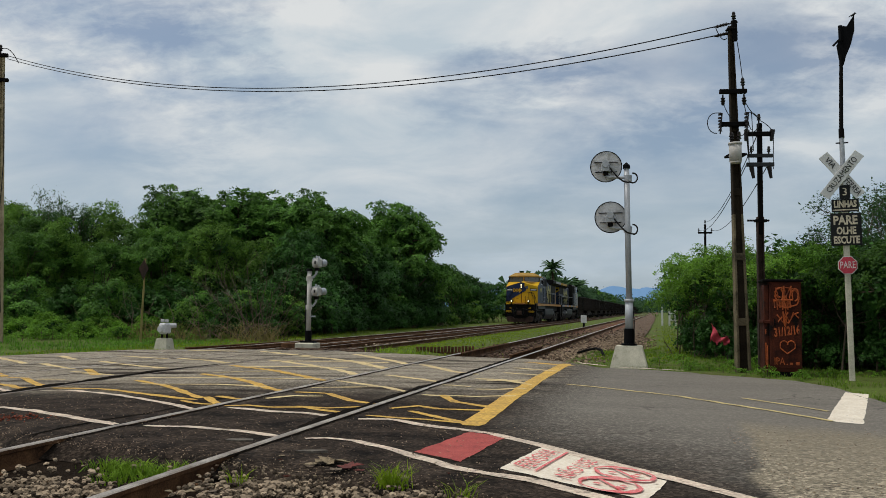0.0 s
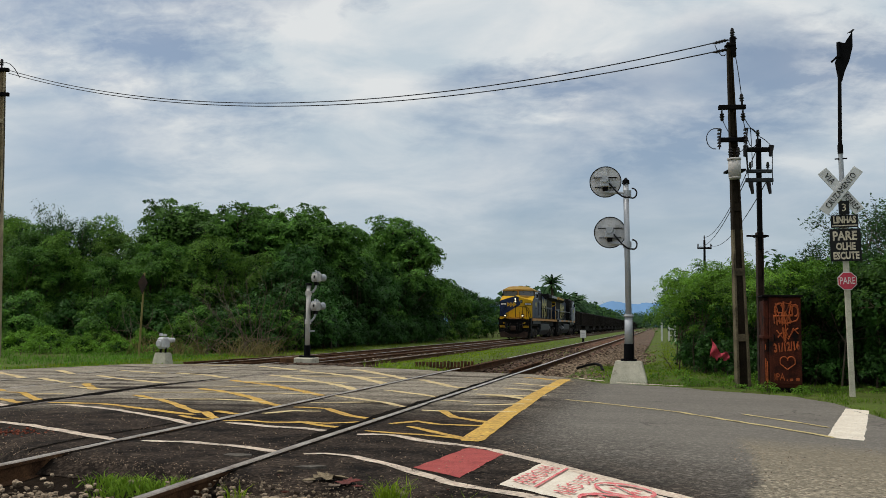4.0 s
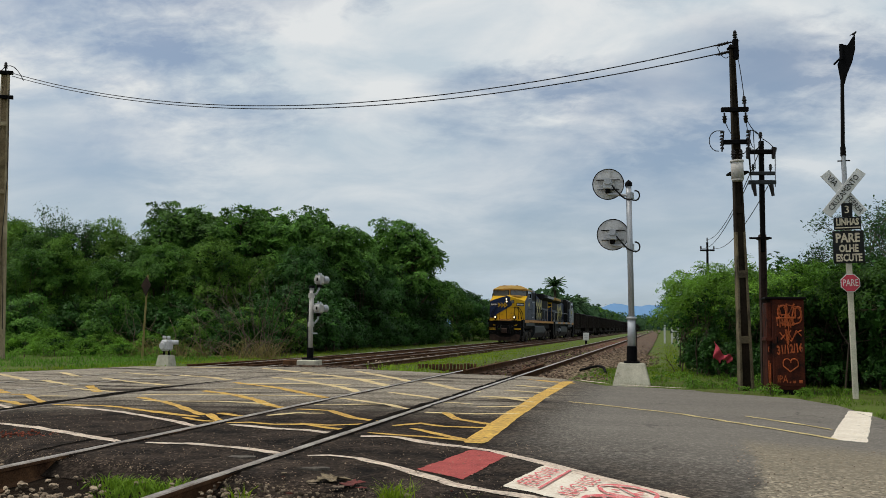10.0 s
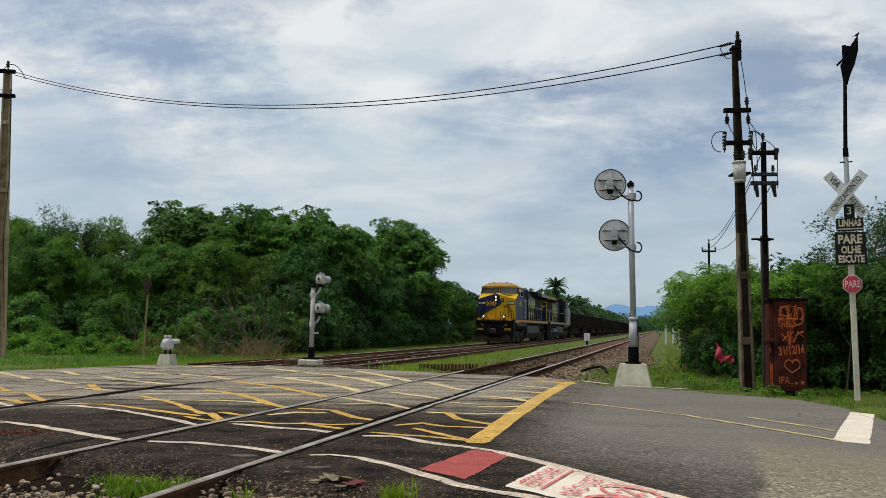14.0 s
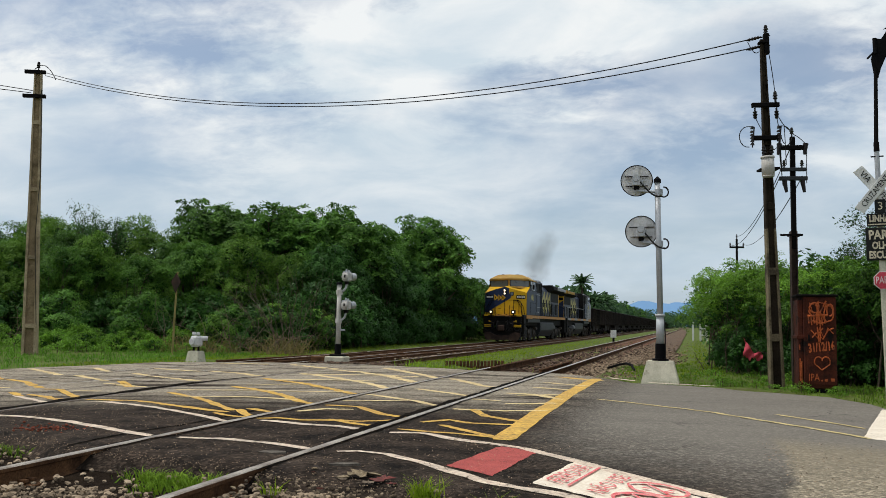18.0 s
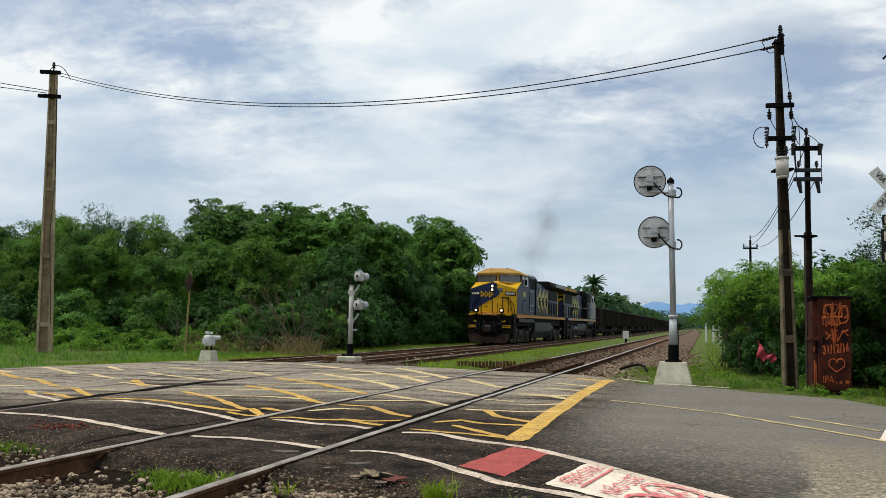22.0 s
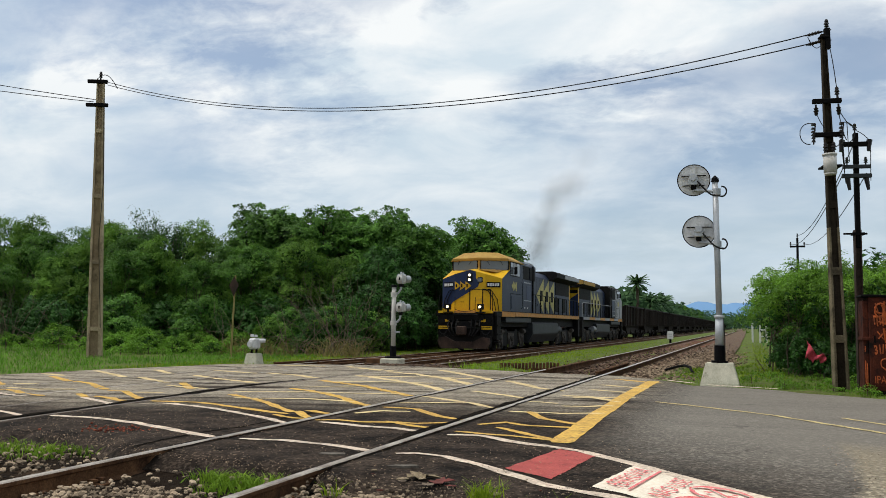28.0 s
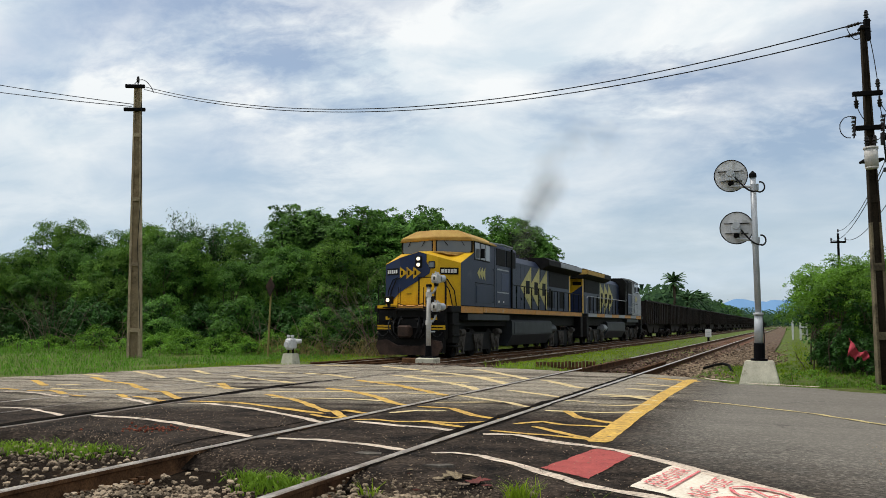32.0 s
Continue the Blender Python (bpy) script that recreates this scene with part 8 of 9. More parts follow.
def blades(name, spots, h, width, seed, label, mat=None, droop=0.45):
    rng = np.random.default_rng(seed)
    P = np.array(spots)
    n = len(P)
    a = rng.uniform(0, 6.28, n)
    H = h * rng.uniform(0.45, 1.25, n)
    lean = rng.normal(0, droop, (n, 2)) * H[:, None]
    w = width * rng.uniform(0.7, 1.3, n)
    s = np.c_[np.cos(a), np.sin(a)] * w[:, None]
    b0 = np.c_[P[:, :2] - s / 2, P[:, 2]]
    b1 = np.c_[P[:, :2] + s / 2, P[:, 2]]
    m = np.c_[P[:, :2] + lean * 0.4, P[:, 2] + H * 0.65]
    m0, m1 = m.copy(), m.copy()
    m0[:, :2] -= s * 0.35
    m1[:, :2] += s * 0.35
    tip = np.c_[P[:, :2] + lean, P[:, 2] + H * 0.92]
    V = np.stack([b0, b1, m1, m0, tip], 1).reshape(-1, 3)
    i = np.arange(n) * 5
    F = np.c_[i, i + 1, i + 2, i + 3].tolist() + np.c_[i + 3, i + 2, i + 4].tolist()
    ob = part(name, quads_mesh(name, V.tolist(), F), mat or M_BLADE)
    tagged(ob, label, "grass", kind="stuff")


def build_grass():
    rng = random.Random(33)
    def tuft(cx, cy, n, r, z=None):
        return [(cx + rng.gauss(0, r), cy + rng.gauss(0, r * 0.7), (zg(cx) - 0.14 if z is None else z)) for _ in range(n)]
    sp = tuft(-1.62, 5.52, 130, 0.05, -0.05) + tuft(-1.1, 5.3, 40, 0.05, -0.08) + tuft(-2.62, 5.42, 26, 0.035, -0.1)
    blades("edge_weeds", sp, 0.15, 0.008, 15, "fine green weed tufts among the stones", M_TURF, 0.6)
    sp = []
    for cx, cy, k in ((-3.95, 6.02, 120), (-3.75, 5.95, 170), (-3.55, 5.85, 170), (-3.42, 6.0, 120), (-3.62, 5.62, 90), (-3.36, 5.75, 70)):
        sp += tuft(cx, cy, k, 0.11)
    for i in range(16):
        sp += tuft(rng.uniform(-7.6, -5.6), rng.uniform(6.4, 7.3), 60, 0.14)
    blades("rail_weeds", sp, 0.085, 0.012, 2, "green weed tufts between ballast and rails", M_WEED, 0.7)
    sp = tuft(-6.4, 22.3, 60, 0.25, -0.1) + tuft(-5.9, 21.6, 24, 0.15, -0.08) + tuft(-7.2, 22.9, 30, 0.2, -0.1)
    blades("track_weeds", sp, 0.19, 0.014, 12, "tall green weeds at the road's edge by the track", M_WEED)
    sp = []
    while len(sp) < 26000:
        x, y = rng.uniform(-34, -15.5), rng.uniform(6, 31)
        if on_road(x, y) or y < lerp_at(ROAD_FAR, x):
            continue
        if noise.noise((x * 0.5, y * 0.5, 5)) < -0.35:
            continue
        sp.append((x, y, ground_z(x, y) - 0.01))
    blades("roadside_grass", sp, 0.15, 0.018, 3, "lush green grass along the roadside")
    sp = []
    while len(sp) < 22000:
        y = 20 + abs(rng.gauss(0, 24))
        x = rng.uniform(-17, 0.8) if rng.random() < 0.9 else rng.uniform(-17, -13)
        if on_road(x, y) or min(abs(x - c) for c in TRACKS) < 1.25 + 0.2 * noise.noise((x, y, 3)):
            if not (rng.random() < 0.10 and not on_road(x, y)):
                continue
        if -3.0 < x < -1.5 or abs(x + 1.0) < 1.2 and noise.noise((x * 0.8, y * 0.3, 6)) > -0.25 and y > 24:
            continue
        sp.append((x, y, ground_z(x, y) - 0.01))
    blades("track_grass", sp, 0.075, 0.02, 4, "bright green grass between the tracks", M_TURF)
    sp = []
    while len(sp) < 12000:
        x, y = rng.uniform(-2.2, 6.5), rng.uniform(11, 28)
        if y < lerp_at(ROAD_FAR, x) + 0.02 or x < -1.7 + 0.5 * noise.noise((x, y, 2)) or noise.noise((x * 1.1, y * 0.7, 11)) < -0.05:
            continue
        sp.append((x, y, ground_z(x, y) - 0.01))
    blades("verge_grass", sp, 0.085, 0.012, 6, "green grass verge behind the signal", M_VERGE)
    sp = []
    for cx, cy, r in ((-17.9, 30.6, 0.9), (-19.2, 30.4, 0.7), (-15.4, 31.2, 0.55), (-15.0, 32.2, 0.4)):
        for _ in range(130):
            x, y = cx + rng.gauss(0, r), cy + rng.gauss(0, 0.5)
            sp.append((x, y, ground_z(x, y)))
    blades("dry_grass", sp, 0.75, 0.022, 7, "drooping dry straw-coloured grass at the thicket", M_LEAF_DRY, 0.85)


build_grass()


# ---- the freight train ----
def bogie(t, yc, axles, gap, r, wide, mat, name="bogie"):
    """A bogie with side frames, springs and axle boxes; its wheelsets are parts of their own."""
    half = gap * (axles - 1) / 2
    b = part(name, bx(-0.6, 0.6, yc - half - 0.3, yc + half + 0.3, r * 0.9, r * 1.25, 0.02), M_LOCO_DARK, t, "dusty dark bogie")
    for s in (-1, 1):
        x0, x1 = s * (wide - 0.12), s * wide
        out = [(yc - half - 0.6, r * 1.75), (yc - half - 0.6, r * 1.1), (yc - half + 0.2, r * 0.8)]
        for i in range(axles - 1):
            m = yc - half + gap * (i + 0.5)
            out += [(m - 0.42, r * 0.42), (m + 0.42, r * 0.42), (m + 0.5 * gap + (0.0 if i == axles - 2 else 0), r * 0.82)]
        out += [(yc + half + 0.6, r * 1.1), (yc + half + 0.6, r * 1.75)]
        part("side_frame", prism(out, "x", min(x0, x1), max(x0, x1)), M_LOCO_DARK if mat is M_TRUCK else mat, b)
        for i in range(axles):
            y = yc - half + gap * i
            part("axle_box", add_tube(bx(s * (wide + 0.0), s * (wide + 0.1), y - 0.16, y + 0.16, r * 0.72, r * 1.3, 0.02), (s * (wide + 0.08), y, r), (s * (wide + 0.16), y, r), 0.13, 0.1, 12), mat, b)
            if mat is M_TRUCK:
                horn = [(y - 0.62, r * 1.62), (y + 0.62, r * 1.62), (y + 0.5, r * 1.05), (y + 0.3, r * 0.62), (y, r * 0.5), (y - 0.3, r * 0.62), (y - 0.5, r * 1.05)]
                part("axle_horn", prism(horn, "x", min(s * wide, s * (wide + 0.06)), max(s * wide, s * (wide + 0.06))), mat, b, "dusty curved axle guide")
                for k in (-0.3, 0.3):
                    part("pedestal_leg", prism([(y + k - 0.07, r * 1.0), (y + k + 0.07, r * 1.0), (y + k * 0.8 + 0.045, r * 0.25), (y + k * 0.8 - 0.045, r * 0.25)], "x", min(s * wide, s * (wide + 0.1)), max(s * wide, s * (wide + 0.1))), mat, b)
                part("pedestal_tie", bx(min(s * (wide + 0.02), s * (wide + 0.08)), max(s * (wide + 0.02), s * (wide + 0.08)), y - 0.42, y + 0.42, r * 0.22, r * 0.32), mat, b)
        if mat is M_TRUCK:
            for k in (-1, 1):
                part("brake_cylinder", tube((s * (wide + 0.12), yc + k * (half + 0.35), r * 1.75), (s * (wide + 0.12), yc + k * (half - 0.15), r * 1.75), 0.13, 0.13, 12), mat, b)
        for i in range(axles - 1):
            y = yc - half + gap * (i + 0.5)
            for k in (-0.14, 0.14):
                if mat is M_TRUCK:
                    break
                bm = bmesh.new()
                for q in range(4):
                    add_tube(bm, (s * (wide + 0.05), y + k, r * 0.72 + 0.085 * q), (s * (wide + 0.05), y + k, r * 0.72 + 0.09 + 0.085 * q), 0.075, 0.055, 8)
                part("spring", bm, mat, b)
    sets = []
    for i in range(axles):
        y = yc - half + gap * i
        bm = bmesh.new()
        for s in (-1, 1):
            add_tube(bm, (s * 0.76, 0, 0), (s * 0.885, 0, 0), r, r, 24)
            add_tube(bm, (s * 0.72, 0, 0), (s * 0.76, 0, 0), r * 1.06, r * 1.06, 24)
            add_tube(bm, (s * 0.885, 0, 0), (s * 0.91, 0, 0), r * 0.8, r * 0.76, 24)
            for k in range(4):
                add_box(bm, s * 0.905, s * 0.915, -0.03, 0.03, r * 0.3 * (1 if k % 2 else -1) - 0.03, r * 0.3 * (1 if k % 2 else -1) + 0.03)
        add_tube(bm, (-0.76, 0, 0), (0.76, 0, 0), 0.09, 0.09, 10)
        w = part("wheelset", bm, M_LOCO_DARK, t, "steel wheelset")
        w.location = (0, y, r)
        sets.append((w, y, r))
    return sets


WHEELSETS = []


def emblem(parent, x, y0, z0, z1, mat, n=3, step=1.55, w=1.7, letters=True):
    """Pointed pale-yellow emblem of arrow shapes on a side wall, with plain dark bars for its characters."""
    zc = (z0 + z1) / 2
    for i in range(n):
        y = y0 + step * i
        hh = (z1 - z0) / 2
        if x != 0:
            part("emblem_arrow", prism([(y, zc), (y + w, zc + hh), (y + w, zc - hh)], "x", *sorted((x, x + (0.006 + 0.002 * i) * (1 if x > 0 else -1)))), mat, parent)
            if letters:
                part("emblem_bar", bx(x, x + 0.014 * (1 if x > 0 else -1), y + w * 0.5, y + w * 0.84, zc - hh * 0.3, zc + hh * 0.3, 0.004), M_LOCO_DARK, parent)


def nose_y(x):
    """The nose in plan: flat in the middle, swept back towards both cheeks."""
    return 0.95 + 0.49 * max(0.0, abs(x) - 0.75)


def nose_panel(name, outline, off, mat, parent, label="", depth=0.05):
    """A thin plate that follows the nose's front; the outline lies in x, z and is cut at the two bends."""
    bm = bmesh.new()
    for lo, hi in ((-1.6, -0.75), (-0.75, 0.75), (0.75, 1.6)):
        pts = outline
        for edge, keep in ((lo, 1), (hi, -1)):
            cut = []
            for i, (ax, az) in enumerate(pts):
                bx_, bz = pts[(i + 1) % len(pts)]
                ina, inb = (ax - edge) * keep >= 0, (bx_ - edge) * keep >= 0
                if ina:
                    cut.append((ax, az))
                if ina != inb:
                    k = (edge - ax) / (bx_ - ax)
                    cut.append((edge, az + (bz - az) * k))
            pts = cut
            if len(pts) < 3:
                break
        if len(pts) < 3 or max(p[0] for p in pts) - min(p[0] for p in pts) < 0.004:
            continue
        fr = [bm.verts.new((x, nose_y(x) - off, z)) for x, z in pts]
        bk = [bm.verts.new((x, nose_y(x) - off + depth, z)) for x, z in pts]
        bm.faces.new(fr)
        bm.faces.new(bk)
        for i in range(len(pts)):
            bm.faces.new((fr[i], fr[(i + 1) % len(pts)], bk[(i + 1) % len(pts)], bk[i]))
    return part(name, bm, mat, parent, label)


def plate(name, x0, x1, z0, z1, off, mat, parent, label="", depth=0.05):
    return nose_panel(name, [(x0, z0), (x1, z0), (x1, z1), (x0, z1)], off, mat, parent, label, depth)


def build_locomotive(name, label, lead):
    t = thing(name, pose(0, 0, 0), label, "locomotive", "locomotives of the train")
    side = M_LOCO_SIDE
    cab_mat = M_LOCO_SIDE if lead else M_SILVER
    nose_mat = M_LOCO_Y if lead else M_SILVER
    # frame, deck and sill
    part("deck", bx(-1.5, 1.5, 0.4, 21.9, 1.66, 1.88, 0.01), M_LOCO_DARK, t, "dark running deck")
    for s in (-1, 1):
        x = s * 1.5
        for i in range(8):
            y0 = 1.36 + i * 2.53
            part("sill_stripe", bx(min(x, x + s * 0.012), max(x, x + s * 0.012), y0, y0 + 2.49, 1.69 if i else 1.65, 1.90), M_STRIPE if lead or i % 2 == 0 else M_SILVER, t, "faded orange sill stripe" if lead else "")
            part("sill_lip", bx(min(x, x + s * 0.03), max(x, x + s * 0.03), y0, y0 + 2.49, 1.90, 1.925), M_LOCO_DARK, t)
    part("underframe", bx(-1.1, 1.1, 0.5, 21.7, 1.15, 1.66, 0.02), M_LOCO_DARK, t)
    # nose: flat front, swept corner panels, ridged top
    bm = bmesh.new()
    plan = [(-1.5, 2.8), (-1.5, 1.32), (-0.75, 0.95), (0.75, 0.95), (1.5, 1.32), (1.5, 2.8)]
    top = [3.98, 3.47, 3.68, 3.68, 3.47, 3.98]
    b = [bm.verts.new((x, y, 1.9)) for x, y in plan]
    u = [bm.verts.new((x, y, z)) for (x, y), z in zip(plan, top)]
    cf, cb = bm.verts.new((0.0, 0.95, 3.89)), bm.verts.new((0.0, 2.8, 4.06))
    bm.faces.new((b[0], b[1], u[1], u[0]))
    bm.faces.new((b[1], b[2], u[2], u[1]))
    bm.faces.new((b[2], b[3], u[3], cf, u[2]))
    bm.faces.new((b[3], b[4], u[4], u[3]))
    bm.faces.new((b[4], b[5], u[5], u[4]))
    bm.faces.new((b[5], b[0], u[0], cb, u[5]))
    bm.faces.new((cf, u[3], u[4], u[5], cb))
    bm.faces.new((cf, cb, u[0], u[1], u[2]))
    bm.faces.new(b)
    bmesh.ops.triangulate(bm, faces=[f for f in bm.faces if len(f.verts) > 4])
    nose = part("nose", bm, nose_mat, t, "yellow wide nose" if lead else "grey wide nose")
    for s in (-1, 1):
        x = s * 1.5
        part("nose_side", prism([(1.325, 1.92), (2.8, 1.92), (2.8, 3.96), (1.325, 3.46)], "x", min(x, x + s * 0.012), max(x, x + s * 0.012)), cab_mat, nose, "grey-blue cheek")
    if lead:
        nose_panel("nose_colour_panel", [(-1.49, 2.05), (-1.49, 3.45), (-0.75, 3.67), (0.0, 3.875), (0.30, 3.79), (0.30, 3.5), (0.46, 3.24), (0.42, 3.08), (0.1, 2.88), (-0.3, 2.66), (-0.84, 2.34), (-1.18, 2.05)], 0.02, M_LOCO_B, nose, "dark blue diagonal field")
        for i in range(3):
            x0 = -0.75 + 0.27 * i
            nose_panel("emblem_arrow", [(x0, 2.89), (x0, 3.33), (x0 + 0.30, 3.11)], 0.032 + 0.003 * i, M_LOCO_Y, nose, depth=0.02)
            plate("emblem_bar", x0 + 0.05, x0 + 0.12, 3.03, 3.19, 0.045, M_LOCO_DARK, nose, depth=0.012)
        # rust-brown wear over the ridged top
        bm = bmesh.new()
        q = [bm.verts.new(p) for p in ((0.15, 1.75, 3.955), (1.05, 2.1, 3.80), (1.2, 2.66, 3.965), (0.15, 2.66, 4.035))]
        bm.faces.new(q)
        bmesh.ops.solidify(bm, geom=list(bm.faces), thickness=0.012)
        part("wear_patch", bm, M_LOCO_ROOF, nose, "dusty worn nose top")
    plate("door", 0.05, 0.62, 1.95, 2.92, 0.02, nose_mat, nose, "front door leaf")
    plate("left_locker", -0.72, -0.08, 1.95, 2.3, 0.016, nose_mat, nose)
    for x0, x1, z0, z1 in ((-0.015, 0.03, 1.95, 2.96), (0.63, 0.67, 1.95, 2.96), (-0.015, 1.02, 2.92, 2.95), (0.985, 1.02, 1.95, 2.92), (-0.75, -0.73, 1.95, 2.55)):
        plate("door_seam", x0, x1, z0, z1, 0.024, M_LOCO_DARK, nose)
    plate("door_handle", -0.46, -0.28, 2.32, 2.345, 0.05, M_LOCO_DARK, nose, depth=0.02)
    part("door_window", bx(0.34, 0.68, 0.915, 1.02, 3.22, 3.56, 0.07), M_LOCO_DARK, nose, "small rounded dark window")
    part("pane", bx(0.39, 0.63, 0.907, 0.95, 3.27, 3.51, 0.04), M_GLASS_DARK, nose)
    hb = part("headlight_box", bx(-0.14, 0.14, 0.885, 1.1, 3.28, 3.74, 0.04), M_LOCO_DARK, nose)
    for z in (3.62, 3.40):
        part("headlight_rim", tube((0, 0.872, z), (0, 0.885, z), 0.085, 0.085, 18), M_SILVER, hb)
        part("headlight", tube((0, 0.864, z), (0, 0.872, z), 0.062, 0.062, 16), M_LAMP if lead else M_GLASS_DARK, hb, "lit headlight" if lead else "unlit headlight")
    for s in (-1, 1):
        box = part("marker_lamp_box", bx(s * 0.8 - 0.14, s * 0.8 + 0.14, -0.02, 0.2, 1.95, 2.22, 0.02), M_LOCO_DARK, nose)
        part("ditch_light", tube((s * 0.8, -0.035, 2.085), (s * 0.8, -0.02, 2.085), 0.062, 0.062, 16), M_LAMP if lead else M_GLASS_DARK, box, "lit ditch light" if lead else "")
        part("lamp_post", bx(s * 0.8 - 0.04, s * 0.8 + 0.04, 0.05, 0.15, 1.84, 1.97), M_LOCO_DARK, box)
        part("lamp_shelf", bx(s * 0.8 - 0.2, s * 0.8 + 0.2, -0.02, 0.42, 1.80, 1.845), M_LOCO_DARK, box)
        o = s * 1.13
        nb = plate("number_board", o - 0.30, o + 0.30, 3.04, 3.29, 0.035, M_LOCO_DARK, nose, "black number board")
        for k in range(5):
            plate("number_bar", o - 0.25 + 0.105 * k, o - 0.17 + 0.105 * k, 3.10, 3.23, 0.043, M_WHITE_TXT, nb, depth=0.008)
        # bent black hand rails over the swept corners
        for k, dx in enumerate((0.0, 0.16)):
            part("grab_rail", add_path_tube(bmesh.new(), [(s * (0.70 + dx), nose_y(0.7 + dx) - 0.06, 2.93), (s * (0.92 + dx), nose_y(0.92 + dx) - 0.07, 2.86), (s * (1.16 + dx), nose_y(1.16 + dx) - 0.08, 2.45), (s * (1.26 + dx * 0.8), nose_y(1.26 + dx) - 0.08, 1.9)], 0.02, 6), M_LOCO_DARK, t)
    # front platform, pilot, steps, coupler
    part("front_platform", bx(-1.34, 1.34, 0.3, 1.2, 1.78, 1.9, 0.02), M_STRIPE if lead else M_LOCO_DARK, t, "orange edged front platform")
    part("anticlimber", bx(-0.9, 0.9, 0.18, 0.4, 1.45, 1.74, 0.02), M_LOCO_DARK, t)
    part("pilot", prism([(-1.24, 0.2), (1.24, 0.2), (1.28, 0.74), (-1.28, 0.74)], "y", 0.18, 0.5), M_LOCO_DARK, t, "black pilot plate")
    part("plough_blade", prism([(-1.12, 0.13), (1.12, 0.13), (1.28, 0.42), (1.24, 0.62), (0.9, 0.68), (0.45, 0.46), (-0.45, 0.46), (-0.9, 0.68), (-1.24, 0.62), (-1.28, 0.42)], "y", 0.05, 0.18), M_PILOT, t, "rust-brown pilot blade")
    for s in (-1, 1):
        st = part("step_well", bx(s * 0.72, s * 1.30, 0.28, 0.98, 0.7, 1.74, 0.02), M_LOCO_DARK, t, "black step well")
        part("step_edge", bx(s * 0.80, s * 1.32, 0.24, 0.29, 1.03, 1.19), M_LOCO_Y, st, "yellow step edge")
        part("step_edge", bx(s * 0.78, s * 1.0, 0.25, 0.29, 1.38, 1.50), M_LOCO_Y, st, "yellow step edge")
        part("step_tread", bx(s * 0.7, s * 1.32, 0.2, 0.35, 0.97, 1.03), M_LOCO_DARK, st)
        part("step_tread", bx(s * 0.7, s * 1.30, 0.22, 0.35, 1.32, 1.37), M_LOCO_DARK, st)
        part("corner_rail", add_path_tube(bmesh.new(), [(s * 1.28, 0.4, 2.75), (s * 1.32, 0.32, 2.6), (s * 1.33, 0.3, 1.9), (s * 1.34, 0.27, 1.1)], 0.02, 6), M_LOCO_DARK, t)
        for k in range(3):
            part("brake_hose", add_path_tube(bmesh.new(), [(s * (0.35 + 0.2 * k), 0.2, 1.5), (s * (0.38 + 0.2 * k), 0.0, 1.2), (s * (0.36 + 0.17 * k), -0.04, 0.95), (s * (0.24 + 0.12 * k), 0.02, 0.72)], 0.026, 6), M_RUBBER, t)
        part("brake_hose", add_path_tube(bmesh.new(), loop((s * 0.85, 0.15, 0.95), (s * 1.25, 0.15, 0.95), 0.16), 0.022, 6), M_RUBBER, t)
    part("uncoupling_lever", add_path_tube(bmesh.new(), [(-1.45, 0.2, 1.2), (-1.3, 0.1, 1.12), (-0.3, 0.05, 1.1), (0.3, 0.05, 1.1), (1.3, 0.1, 1.12)], 0.018, 6), M_LOCO_DARK, t)
    part("coupler", add_box(bx(-0.14, 0.14, -0.25, 0.4, 0.82, 1.12, 0.03), -0.22, 0.22, -0.45, -0.15, 0.76, 1.18, 0.05), M_PILOT, t, "rusty knuckle coupler")
    for k, (x0, z0) in enumerate(((-0.62, 1.3), (-0.3, 1.38), (0.3, 1.38), (0.62, 1.3))):
        part("air_cock", add_tube(tube((x0, 0.1, z0), (x0, 0.24, z0), 0.05, 0.04, 8), (x0 - 0.09, 0.12, z0 + 0.02), (x0 + 0.06, 0.12, z0 + 0.02), 0.015, None, 6), M_TRUCK, t)
    part("drop_step", bx(-0.5, 0.5, -0.04, 0.18, 1.74, 1.79, 0.01), M_LOCO_DARK, t)
    part("chain", add_path_tube(bmesh.new(), loop((-0.5, 0.2, 1.98), (0.5, 0.2, 1.98), 0.12), 0.014, 5), M_LOCO_DARK, t)
    for s in (-1, 1):
        part("end_post", tube((s * 0.5, 0.22, 1.8), (s * 0.5, 0.22, 2.55), 0.016, None, 6), M_LOCO_DARK, t)
        part("platform_edge", bx(s * 0.55, s * 1.34, 0.26, 0.3, 1.79, 1.9), M_LOCO_Y if lead else M_SILVER, t, "yellow platform edge")
        part("jumper_box", bx(s * 0.5, s * 0.66, 0.14, 0.28, 1.4, 1.72, 0.02), M_LOCO_DARK, t)
        ss = part("side_step_frame", bx(s * 1.2, s * 1.46, 0.6, 1.3, 0.55, 1.7, 0.02), M_LOCO_DARK, t, "black side step frame")
        for z in (0.42, 0.8, 1.2):
            part("side_tread", bx(s * 1.2, s * 1.52, 0.58, 1.32, z, z + 0.05, 0.01), M_LOCO_DARK, ss)
    part("coupler_box", bx(-0.45, 0.45, 0.1, 0.5, 0.7, 1.42, 0.03), M_LOCO_DARK, t)
    # cab: the windscreen is slightly pointed in plan
    def screen_y(x):
        return 2.46 + 0.19 * abs(x)

    cab = part("cab", prism([(-1.5, 1.9), (1.5, 1.9), (1.5, 3.9), (1.46, 4.44), (-1.46, 4.44), (-1.5, 3.9)], "y", 2.78, 5.5), cab_mat, t, "grey-blue cab" if lead else "weathered silver cab")
    bm = bmesh.new()
    rings = []
